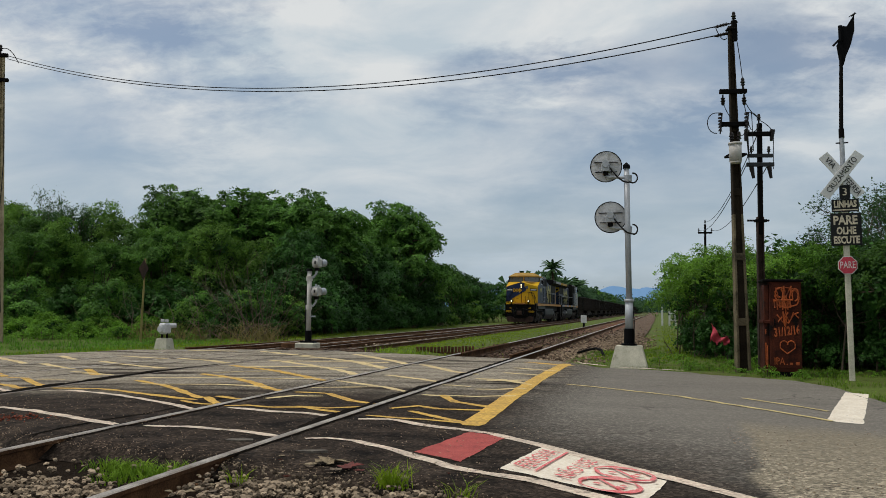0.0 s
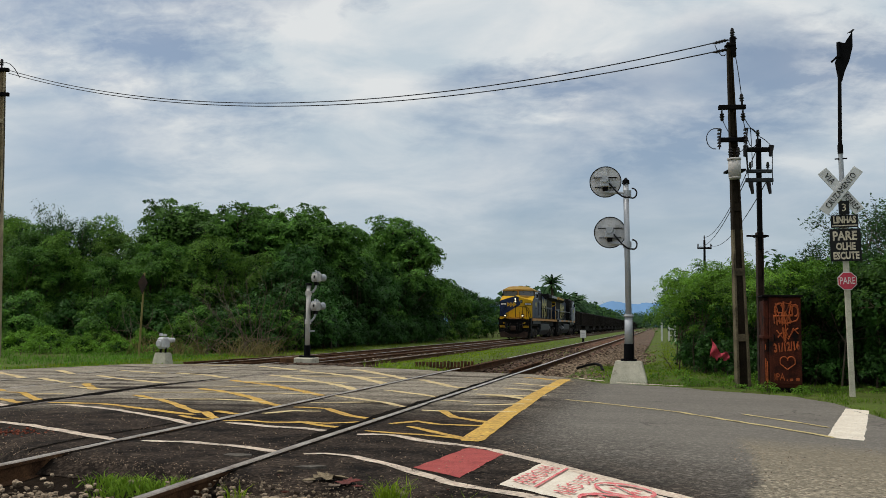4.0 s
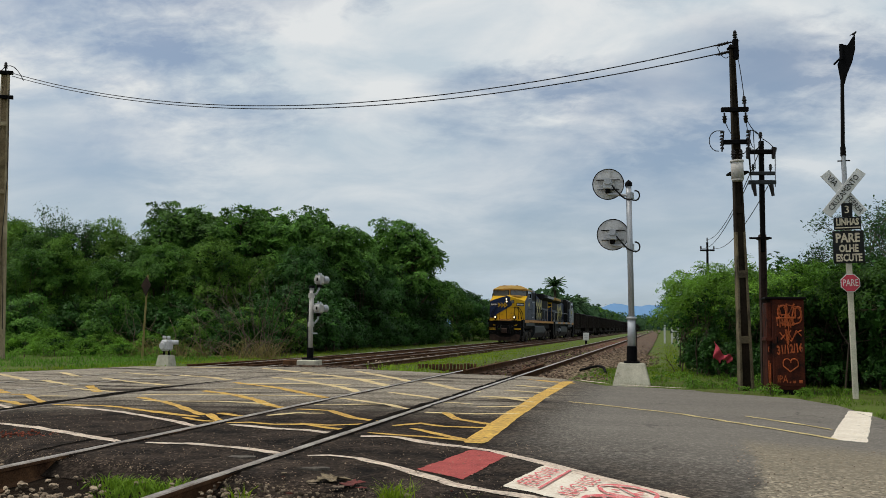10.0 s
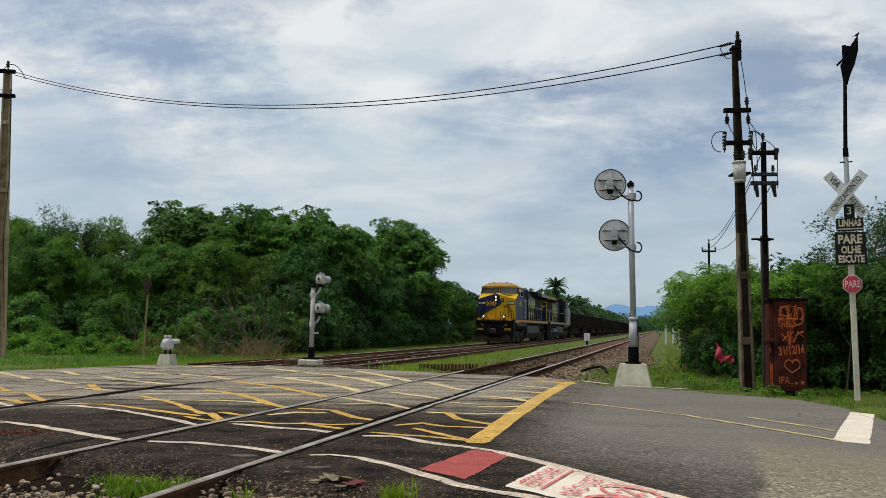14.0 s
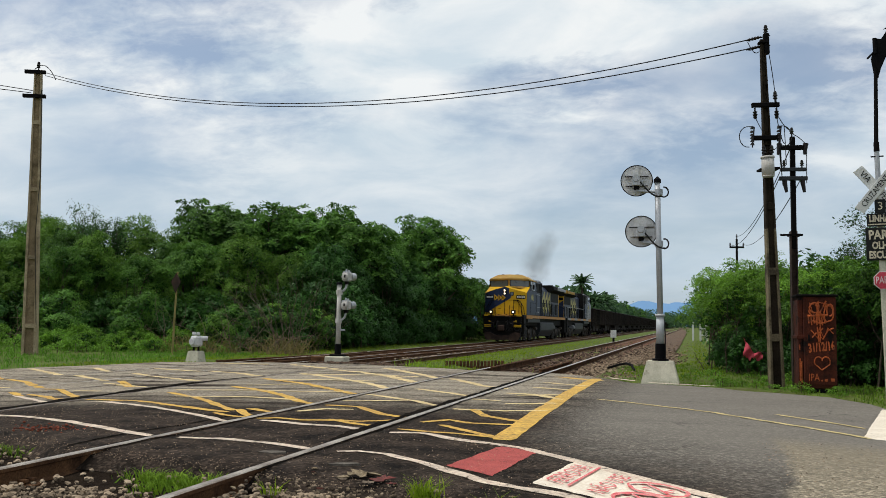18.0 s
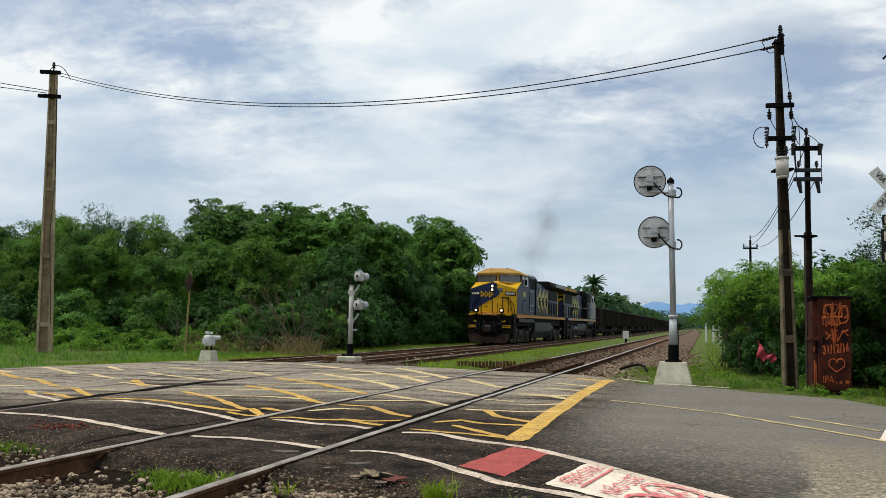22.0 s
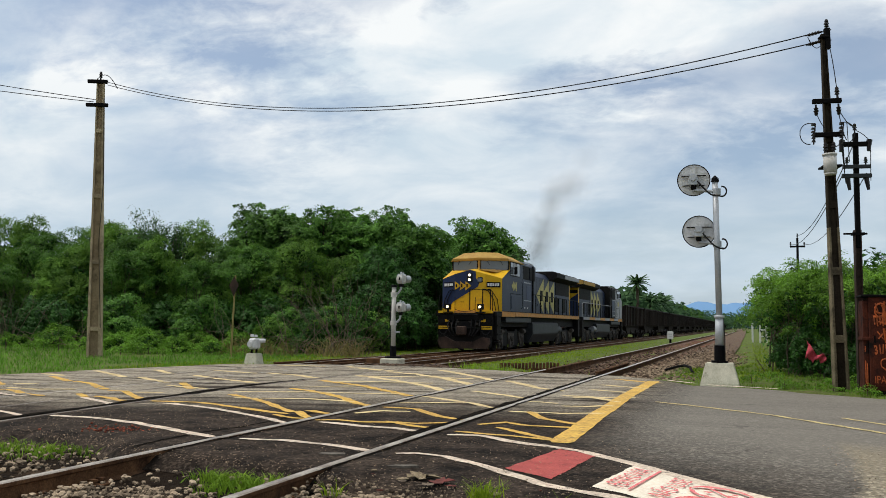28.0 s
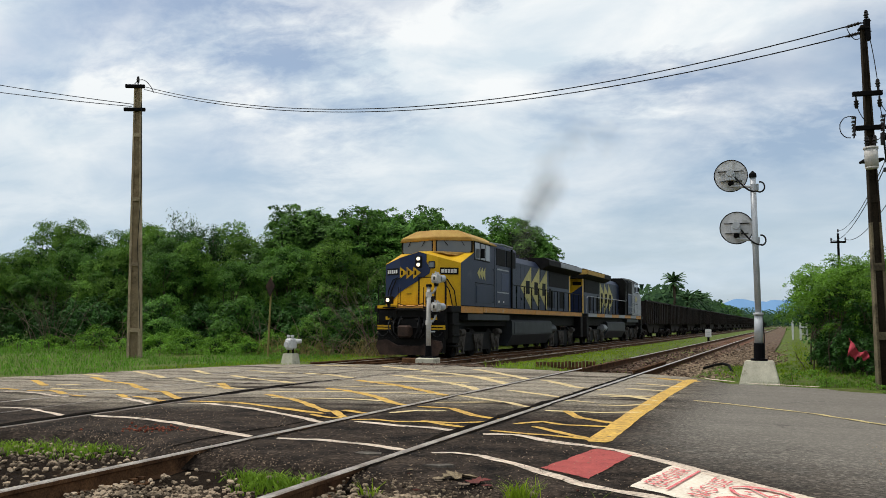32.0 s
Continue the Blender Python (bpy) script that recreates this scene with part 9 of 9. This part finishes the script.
    for ring in (((-1.5, 2.62, 4.40), (0, 2.36, 4.44), (1.5, 2.62, 4.40), (1.5, 5.55, 4.40), (-1.5, 5.55, 4.40)), ((-1.44, 2.58, 4.54), (0, 2.32, 4.56), (1.44, 2.58, 4.54), (1.44, 5.55, 4.50), (-1.44, 5.55, 4.50)), ((-0.87, 2.74, 4.83), (0, 2.62, 4.86), (0.87, 2.74, 4.83), (0.9, 5.55, 4.78), (-0.9, 5.55, 4.78))):
        rings.append([bm.verts.new(p) for p in ring])
    for p, q in zip(rings, rings[1:]):
        for i in range(5):
            bm.faces.new((p[i], p[(i + 1) % 5], q[(i + 1) % 5], q[i]))
    bm.faces.new(rings[0])
    bm.faces.new(rings[2])
    bmesh.ops.bevel(bm, geom=list(bm.edges), offset=0.02, segments=1, affect="EDGES")
    part("roof", bm, M_LOCO_ROOF if lead else M_LOCO_DARK, t, "ochre-yellow cab roof")

    def screen(name, outline, off, depth, mat, parent, lab=""):
        bm = bmesh.new()
        fr = [bm.verts.new((x, screen_y(x) - off, z)) for x, z in outline]
        bk = [bm.verts.new((x, screen_y(x) - off + depth, z)) for x, z in outline]
        bm.faces.new(fr)
        bm.faces.new(bk)
        for i in range(len(outline)):
            bm.faces.new((fr[i], fr[(i + 1) % len(outline)], bk[(i + 1) % len(outline)], bk[i]))
        return part(name, bm, mat, parent, lab)

    def rounded(x0, x1, z0, z1, r):
        return [(x0 + r, z0), (x1 - r, z0), (x1, z0 + r), (x1, z1 - r), (x1 - r, z1), (x0 + r, z1), (x0, z1 - r), (x0, z0 + r)]

    fr = part("screen_panel", bx(-0.06, 0.06, 2.44, 2.5, 3.9, 4.52, 0.01), M_LOCO_ROOF if lead else M_SILVER, t, "ochre centre pillar")
    for s in (-1, 1):
        a, c = (0.10, 1.42) if s > 0 else (-1.42, -0.10)
        screen("window_surround", [(s * 0.0, 3.86), (s * 1.49, 3.84), (s * 1.46, 4.5), (s * 0.0, 4.52)], 0.0, 0.34, M_LOCO_ROOF if lead else M_SILVER, fr, "ochre windscreen surround")
        screen("windscreen_frame", rounded(a - 0.045, c + 0.045, 3.90, 4.50, 0.07), 0.02, 0.05, M_LOCO_DARK, fr, "black rubber window frame")
        screen("windscreen", rounded(a + 0.01, c - 0.01, 3.955, 4.445, 0.06), 0.028, 0.04, M_GLASS_DARK, fr, "grey reflecting windscreen")
        for k in (0.30, 0.95):
            part("wiper", add_path_tube(bmesh.new(), [(s * (0.05 + k), screen_y(k) - 0.05, 4.53), (s * (0.12 + k), screen_y(k) - 0.06, 4.38), (s * (0.26 + k * 0.95), screen_y(k + 0.2) - 0.05, 4.22)], 0.013, 5), M_LOCO_DARK, fr)
        part("roof_antenna", bx(s * 0.45, s * 0.62, 2.85, 2.95, 4.82, 4.87), M_LOCO_DARK, fr)
        sx = s * 1.5
        for k, (y0, y1) in enumerate(((2.83, 3.37), (3.48, 4.02), (4.07, 4.61))):
            w = part("side_window", bx(min(sx, sx + s * 0.02), max(sx, sx + s * 0.02), y0 - 0.05, y1 + 0.05, 3.68, 4.40, 0.01), M_LOCO_DARK, cab)
            part("pane", bx(min(sx + s * 0.01, sx + s * 0.03), max(sx + s * 0.01, sx + s * 0.03), y0, y1, 3.73, 4.35), M_SILVER if k == 1 and lead else M_GLASS_DARK, w)
        emblem(cab, s * 1.502, 3.15, 2.95, 3.45, M_LOGO, 3, 0.30, 0.36, letters=False)
        part("panel_seam", add_box(add_box(bx(min(sx, sx + s * 0.006), max(sx, sx + s * 0.006), 2.9, 5.3, 2.80, 2.83), min(sx, sx + s * 0.006), max(sx, sx + s * 0.006), 2.9, 2.93, 1.98, 2.80), min(sx, sx + s * 0.006), max(sx, sx + s * 0.006), 5.27, 5.3, 1.95, 4.35), M_LOCO_DARK, cab)
        part("door_leaf", bx(min(sx, sx + s * 0.014), max(sx, sx + s * 0.014), 3.1, 4.9, 2.05, 2.72, 0.006), cab_mat, cab)
        part("grab_iron", add_path_tube(bmesh.new(), [(sx + s * 0.01, 5.05, 2.1), (sx + s * 0.07, 5.05, 2.15), (sx + s * 0.07, 5.05, 3.4), (sx + s * 0.01, 5.05, 3.45)], 0.016, 6), M_LOCO_DARK, cab)
        part("mirror", bx(min(sx + s * 0.06, sx + s * 0.22), max(sx + s * 0.06, sx + s * 0.22), 3.40, 3.44, 3.78, 4.15, 0.01), M_LOCO_DARK, cab, "dark wing mirror")
        part("drip_rail", bx(min(sx, sx + s * 0.05), max(sx, sx + s * 0.05), 2.7, 5.5, 4.40, 4.44, 0.006), M_LOCO_ROOF if lead else M_SILVER, cab)
    # full-width equipment bay behind the cab
    part("equipment_bay", prism([(-1.46, 1.9), (1.46, 1.9), (1.46, 4.42), (1.3, 4.56), (-1.3, 4.56), (-1.46, 4.42)], "y", 5.5, 8.5), M_LOCO_SIDE if lead else M_LOCO_DARK, t, "dark equipment bay behind the cab")
    for s in (-1, 1):
        x = s * 1.46
        e = part("bay_door", bx(min(x, x + s * 0.02), max(x, x + s * 0.02), 5.62, 7.4, 2.02, 3.55, 0.01), M_LOCO_SIDE, t)
        part("bay_recess", bx(min(x, x + s * 0.03), max(x, x + s * 0.03), 6.35, 7.3, 2.62, 3.36, 0.01), M_LOCO_B, e, "dark blue recessed panel")
        part("bay_rim", bx(min(x, x + s * 0.035), max(x, x + s * 0.035), 5.72, 7.34, 3.46, 3.52, 0.005), M_SILVER, e)
        part("bay_rim", bx(min(x, x + s * 0.035), max(x, x + s * 0.035), 5.72, 7.34, 2.52, 2.57, 0.005), M_SILVER, e)
        for k in range(2):
            y0 = 5.6 + 1.45 * k
            part("upper_grille", bx(min(x, x + s * 0.025), max(x, x + s * 0.025), y0, y0 + 1.3, 3.66, 4.36, 0.01), M_LOCO_DARK, e)
        for k in range(2):
            part("warning_label", bx(min(x, x + s * 0.026), max(x, x + s * 0.026), 5.9 + 0.62 * k, 6.05 + 0.62 * k, 2.12, 2.2), M_WHITE_TXT, e)
        part("bay_post", bx(min(x, x + s * 0.07), max(x, x + s * 0.07), 7.72, 7.78, 1.9, 4.46), M_LOCO_DARK, t)
        part("roof_pipe", add_path_tube(bmesh.new(), [(s * 1.4, 4.9, 4.52), (s * 1.36, 7.0, 4.60), (s * 1.34, 8.4, 4.58)], 0.03, 6), M_SILVER, t)
    # long hood
    hood = part("hood", prism([(-1.0, 1.9), (1.0, 1.9), (1.0, 4.05), (0.75, 4.35), (-0.75, 4.35), (-1.0, 4.05)], "y", 8.5, 20.6), side, t, "grey-blue engine hood with large pale emblem")
    for s in (-1, 1):
        x = s * 1.0
        emblem(hood, s * 1.004, 10.7, 1.95, 4.03, M_LOGO, 3, 1.5, 1.9)
        for i in range(9):
            y0 = 8.6 + 0.72 * i
            part("hood_seam", bx(min(x, x + s * 0.003), max(x, x + s * 0.003), y0, y0 + 0.015, 2.0, 4.0), M_LOCO_DARK, hood)
        part("radiator_grille", bx(min(x, x + s * 0.03), max(x, x + s * 0.03), 16.0, 20.4, 3.2, 4.05, 0.01), M_LOCO_DARK, hood, "black radiator intake")
        for i in range(4):
            y0 = 16.1 + 1.12 * i
            part("hood_door", bx(min(x, x + s * 0.02), max(x, x + s * 0.02), y0, y0 + 0.8, 2.1, 3.0, 0.01), M_LOCO_DARK if i % 2 == 0 else side, hood)
        for i in range(6):
            y0 = 8.8 + 1.05 * i
            part("hood_latch", bx(min(x, x + s * 0.03), max(x, x + s * 0.03), y0, y0 + 0.05, 2.35, 2.47, 0.005), M_LOCO_DARK, hood)
        for i in range(3):
            y0 = 15.7 + 0.42 * i
            part("louvre", bx(min(x, x + s * 0.025), max(x, x + s * 0.025), y0, y0 + 0.28, 2.15, 3.1 if i % 2 else 2.9, 0.008), M_LOCO_DARK, hood, "black louvre")
        # handrail
        rail = part("handrail", add_path_tube(bmesh.new(), [(s * 1.45, 7.8, 4.4), (s * 1.45, 7.85, 3.05), (s * 1.45, 8.1, 2.94), (s * 1.45, 21.4, 2.92), (s * 1.45, 21.7, 2.8), (s * 1.45, 21.75, 1.9)], 0.026, 6), M_LOCO_DARK if lead else M_SILVER, t, "black walkway handrail" if lead else "pale walkway handrail")
        for i in range(11):
            y0 = 8.6 + 1.25 * i
            part("stanchion", tube((s * 1.45, y0, 1.88), (s * 1.45, y0, 2.92), 0.028, None, 6), M_LOCO_DARK, rail)
    wing = part("radiator_wing", prism([(-1.5, 4.2), (-1.1, 4.0), (1.1, 4.0), (1.5, 4.2), (1.5, 4.46), (1.25, 4.58), (-1.25, 4.58), (-1.5, 4.46)], "y", 14.2, 21.6), M_LOCO_DARK, t, "overhanging dark radiator wing")
    for s in (-1, 1):
        part("wing_edge", bx(s * 1.48, s * 1.53, 16.6, 21.6, 4.22, 4.46, 0.01), M_SILVER if lead else M_LOCO_ROOF, wing, "pale wing edge" if lead else "ochre wing edge")
    for y in (8.9, 10.4, 13.5):
        part("roof_fitting", bx(-0.4, 0.4, y, y + 1.1, 4.35, 4.52, 0.03), M_LOCO_DARK, hood)
    part("exhaust_stack", bx(-0.25, 0.25, 12.5, 13.2, 4.35, 4.65, 0.03), M_LOCO_DARK, hood, "black exhaust stack")
    end = part("rear_bulkhead", prism([(-1.0, 1.9), (1.0, 1.9), (1.0, 4.02), (0.8, 4.08), (-0.8, 4.08), (-1.0, 4.02)], "y", 20.6, 20.9), M_LOCO_Y, t, "yellow rear bulkhead")
    part("end_colour_panel", prism([(-1.0, 1.95), (1.0, 1.95), (1.0, 2.2), (-1.0, 3.6)], "y", 20.9, 20.91), M_LOCO_B, end, "dark blue diagonal field")
    part("end_number_board", bx(-0.95, -0.4, 20.9, 20.92, 3.6, 3.82, 0.004), M_LOCO_DARK, end, "black number board")
    part("wing_end", bx(-1.48, 1.48, 21.6, 21.62, 4.22, 4.5, 0.005), M_LOCO_ROOF, wing, "ochre wing end")
    for s in (-1, 1):
        part("end_step", bx(s * 0.9, s * 1.48, 21.4, 21.95, 0.5, 1.7, 0.02), M_LOCO_DARK, t)
    part("rear_coupler", bx(-0.18, 0.18, 21.8, 22.35, 0.8, 1.12, 0.03), M_PILOT, t)
    # tank and bogies
    part("fuel_tank", prism([(-1.3, 1.42), (1.3, 1.42), (1.38, 1.34), (1.38, 0.78), (1.1, 0.3), (-1.1, 0.3), (-1.38, 0.78), (-1.38, 1.34)], "y", 8.2, 15.1), M_TANK, t, "dark grey fuel tank")
    for s in (-1, 1):
        part("tank_face", bx(s * 1.375, s * 1.395, 8.5, 15.0, 0.82, 1.32, 0.01), M_TANK, t)
        part("air_reservoir", tube((s * 1.15, 14.9, 1.0), (s * 1.15, 16.1, 1.0), 0.24, None, 16), M_SILVER if not lead else M_TANK, t)
        part("battery_box", bx(s * 0.9, s * 1.44, 2.3, 7.6, 1.38, 1.64, 0.02), M_TANK, t)
        part("sand_pipe", add_path_tube(bmesh.new(), [(s * 1.2, 1.6, 1.3), (s * 1.24, 1.65, 0.6), (s * 0.95, 1.9, 0.2)], 0.03, 6), M_TRUCK, t)
    for yc in (4.3, 17.95):
        for w in bogie(t, yc, 3, 2.12, 0.53, 1.12, M_TRUCK):
            WHEELSETS.append(w)
    return t


def build_hopper(detail):
    t = thing("ore_wagon", pose(0, 0, 0), "dark brown-black open ore wagon with ribbed sides", "wagon", "ore wagons of the train")
    L = 15.6
    bm = prism([(-1.45, 1.25), (1.45, 1.25), (1.5, 1.4), (1.5, 3.2), (1.42, 3.2), (1.4, 1.5), (-1.4, 1.5), (-1.42, 3.2), (-1.5, 3.2), (-1.5, 1.4)], "y", 0.3, L)
    body = part("body", bm, M_HOPPER, t, "dark steel body")
    part("end_wall", bx(-1.48, 1.48, 0.28, 0.4, 1.3, 3.2), M_HOPPER, t)
    part("end_wall", bx(-1.48, 1.48, L - 0.1, L + 0.02, 1.3, 3.2), M_HOPPER, t)
    part("load", bx(-1.4, 1.4, 0.5, L - 0.2, 1.6, 3.0, 0.2), M_HOPPER, t)
    if detail:
        for s in (-1, 1):
            for i in range(13):
                y = 0.5 + i * 1.24
                part("rib", bx(s * 1.5, s * 1.6, y, y + 0.16, 1.3, 3.2), M_RIB, body)
            part("top_rim", bx(s * 1.47, s * 1.6, 0.25, L + 0.05, 3.16, 3.28), M_HOPPER, body)
        lad = bmesh.new()
        for z in range(6):
            add_box(lad, 1.58, 1.62, 0.35, 0.8, 1.2 + 0.35 * z, 1.24 + 0.35 * z)
        part("ladder", lad, M_HOPPER, body)
    else:
        rb = bmesh.new()
        for s in (-1, 1):
            for i in range(13):
                y = 0.5 + i * 1.24
                add_box(rb, s * 1.5, s * 1.58, y, y + 0.14, 1.3, 3.2)
            add_box(rb, s * 1.47, s * 1.6, 0.25, L + 0.05, 3.16, 3.28)
        part("side_ribbing", rb, M_RIB, body)
    part("underframe", bx(-0.5, 0.5, -0.2, L + 0.5, 0.85, 1.25), M_HOPPER, t)
    part("chute", prism([(3.6, 1.3), (12.2, 1.3), (10.8, 0.5), (8.6, 0.5), (7.9, 1.1), (7.2, 0.5), (5.0, 0.5)], "x", -1.1, 1.1), M_HOPPER, t)
    for yc in (2.2, L - 1.9):
        if detail:
            bogie(t, yc, 2, 1.8, 0.45, 1.1, M_HOPPER)
        else:
            b = bmesh.new()
            for dy in (-0.9, 0.9):
                for s in (-0.83, 0.83):
                    add_tube(b, (s - 0.06, yc + dy, 0.45), (s + 0.06, yc + dy, 0.45), 0.45, 0.45, 12)
            add_box(b, -1.1, 1.1, yc - 1.3, yc + 1.3, 0.4, 0.75)
            part("bogie", b, M_HOPPER, t)
    return t


loco_lead = build_locomotive("locomotive", "blue and yellow diesel freight locomotive with lit headlights", True)
loco_second = build_locomotive("locomotive", "weathered grey-blue second diesel locomotive coupled tail first", False)
WAGONS = []
near_wagon, far_wagon = build_hopper(True), build_hopper(False)
PITCH = 16.6
for i in range(36):
    src = near_wagon if i < 8 else far_wagon
    WAGONS.append(src if i in (0, 8) else copy_thing(src, pose(0, 0, 0)))


def build_smoke():
    """Soft exhaust puffs, each a faint thin veil."""
    puffs = []
    for i in range(42):
        rng = random.Random(100 + i)
        r = rng.uniform(0.85, 1.35)
        bm = bmesh.new()
        uvl = bm.loops.layers.uv.new("uv")
        m = Matrix.Rotation(rng.uniform(0, 6.28), 4, "Y")
        s = r * rng.uniform(0.92, 1.08)
        n = 6
        g = [[bm.verts.new(m @ Vector(((2 * u / n - 1) * s, 0.0, (2 * v / n - 1) * s * 1.2))) for v in range(n + 1)] for u in range(n + 1)]
        for u in range(n):
            for v in range(n):
                f = bm.faces.new((g[u][v], g[u + 1][v], g[u + 1][v + 1], g[u][v + 1]))
                for lp, (a, b) in zip(f.loops, ((u, v), (u + 1, v), (u + 1, v + 1), (u, v + 1))):
                    lp[uvl].uv = (a / n, b / n)
        me = bpy.data.meshes.new("smoke_puff")
        bm.to_mesh(me)
        bm.free()
        ob = part("smoke_puff", me, M_SMOKE)
        ob.visible_shadow = False
        tagged(ob, "faint grey-brown exhaust smoke above the locomotive", "smoke", "exhaust smoke", "stuff")
        puffs.append(ob)
    return puffs


SMOKE = build_smoke()
TRAIN_X, TRAIN_Z = TRACKS[2], -0.2 + 0.012
RUN = ((0, 82.03), (2, 80.52), (4, 78.89), (6, 77.07), (8, 75.01), (10, 72.69), (12, 70.08), (14, 67.20), (16, 64.05), (18, 60.64), (20, 56.96), (22, 53.03), (24, 48.77), (26, 44.24), (28, 39.43), (30, 34.34), (32, 28.87))


def front_at(t):
    """Where the leading end stands at t seconds, on a smooth curve through the timetable."""
    i = min(len(RUN) - 2, max(0, int(t // 2)))
    p = [RUN[min(len(RUN) - 1, max(0, i + k))] for k in (-1, 0, 1, 2)]
    m1 = (p[2][1] - p[0][1]) / max(1e-6, p[2][0] - p[0][0])
    m2 = (p[3][1] - p[1][1]) / max(1e-6, p[3][0] - p[1][0])
    h = p[2][0] - p[1][0]
    s = (t - p[1][0]) / h
    return (2 * s ** 3 - 3 * s * s + 1) * p[1][1] + (s ** 3 - 2 * s * s + s) * h * m1 + (3 * s * s - 2 * s ** 3) * p[2][1] + (s ** 3 - s * s) * h * m2


def motions():
    times = [i for i in range(33)]
    walk(loco_lead, [(t, pose(TRAIN_X, front_at(t), TRAIN_Z)) for t in times])
    walk(loco_second, [(t, pose(TRAIN_X, front_at(t) + 45.0, TRAIN_Z, 0, 0, 180)) for t in times])
    for i, w in enumerate(WAGONS):
        walk(w, [(t, pose(TRAIN_X, front_at(t) + 45.6 + PITCH * i, TRAIN_Z)) for t in times])
    fine = [i * 0.25 for i in range(129)]
    for n, (w, y, r) in enumerate(WHEELSETS):
        sign = 1 if n < 6 else -1
        walk(w, [(t, Matrix.Translation((0, y, r)) @ Matrix.Rotation(sign * (RUN[0][1] - front_at(t)) / r, 4, "X")) for t in fine])
    # puffs leave the stack one after another, rise and lean off; the engine idles for a while in between
    births, t = [], 15.4
    while len(births) < len(SMOKE):
        births.append(t)
        t += 0.9 if 18.6 < t < 21.4 else 0.37
    for i, (ob, born) in enumerate(zip(SMOKE, births)):
        rng = random.Random(i)
        vx, vy, vz = 0.04 + 0.10 * math.sin(born * 1.7) + rng.uniform(-0.12, 0.12), -1.25 + rng.uniform(-0.15, 0.15), 2.05 + 0.18 * math.sin(born * 2.3) + rng.uniform(-0.1, 0.1)
        rows = []
        for k in range(65):
            t = k * 0.5
            age = t - born
            if age <= 0:
                rows.append((t, pose(TRAIN_X, front_at(t) + 12.85, 2.9)))
            else:
                glide = vy * 2.5 * (1 - math.exp(-age / 2.5))
                rows.append((t, pose(TRAIN_X + vx * age + 0.06 * age * age, front_at(born) + 12.85 + glide, 2.9 + vz * age - 0.05 * age * age + 0.9 * min(age, 1.0))))
        walk(ob, rows)


motions()
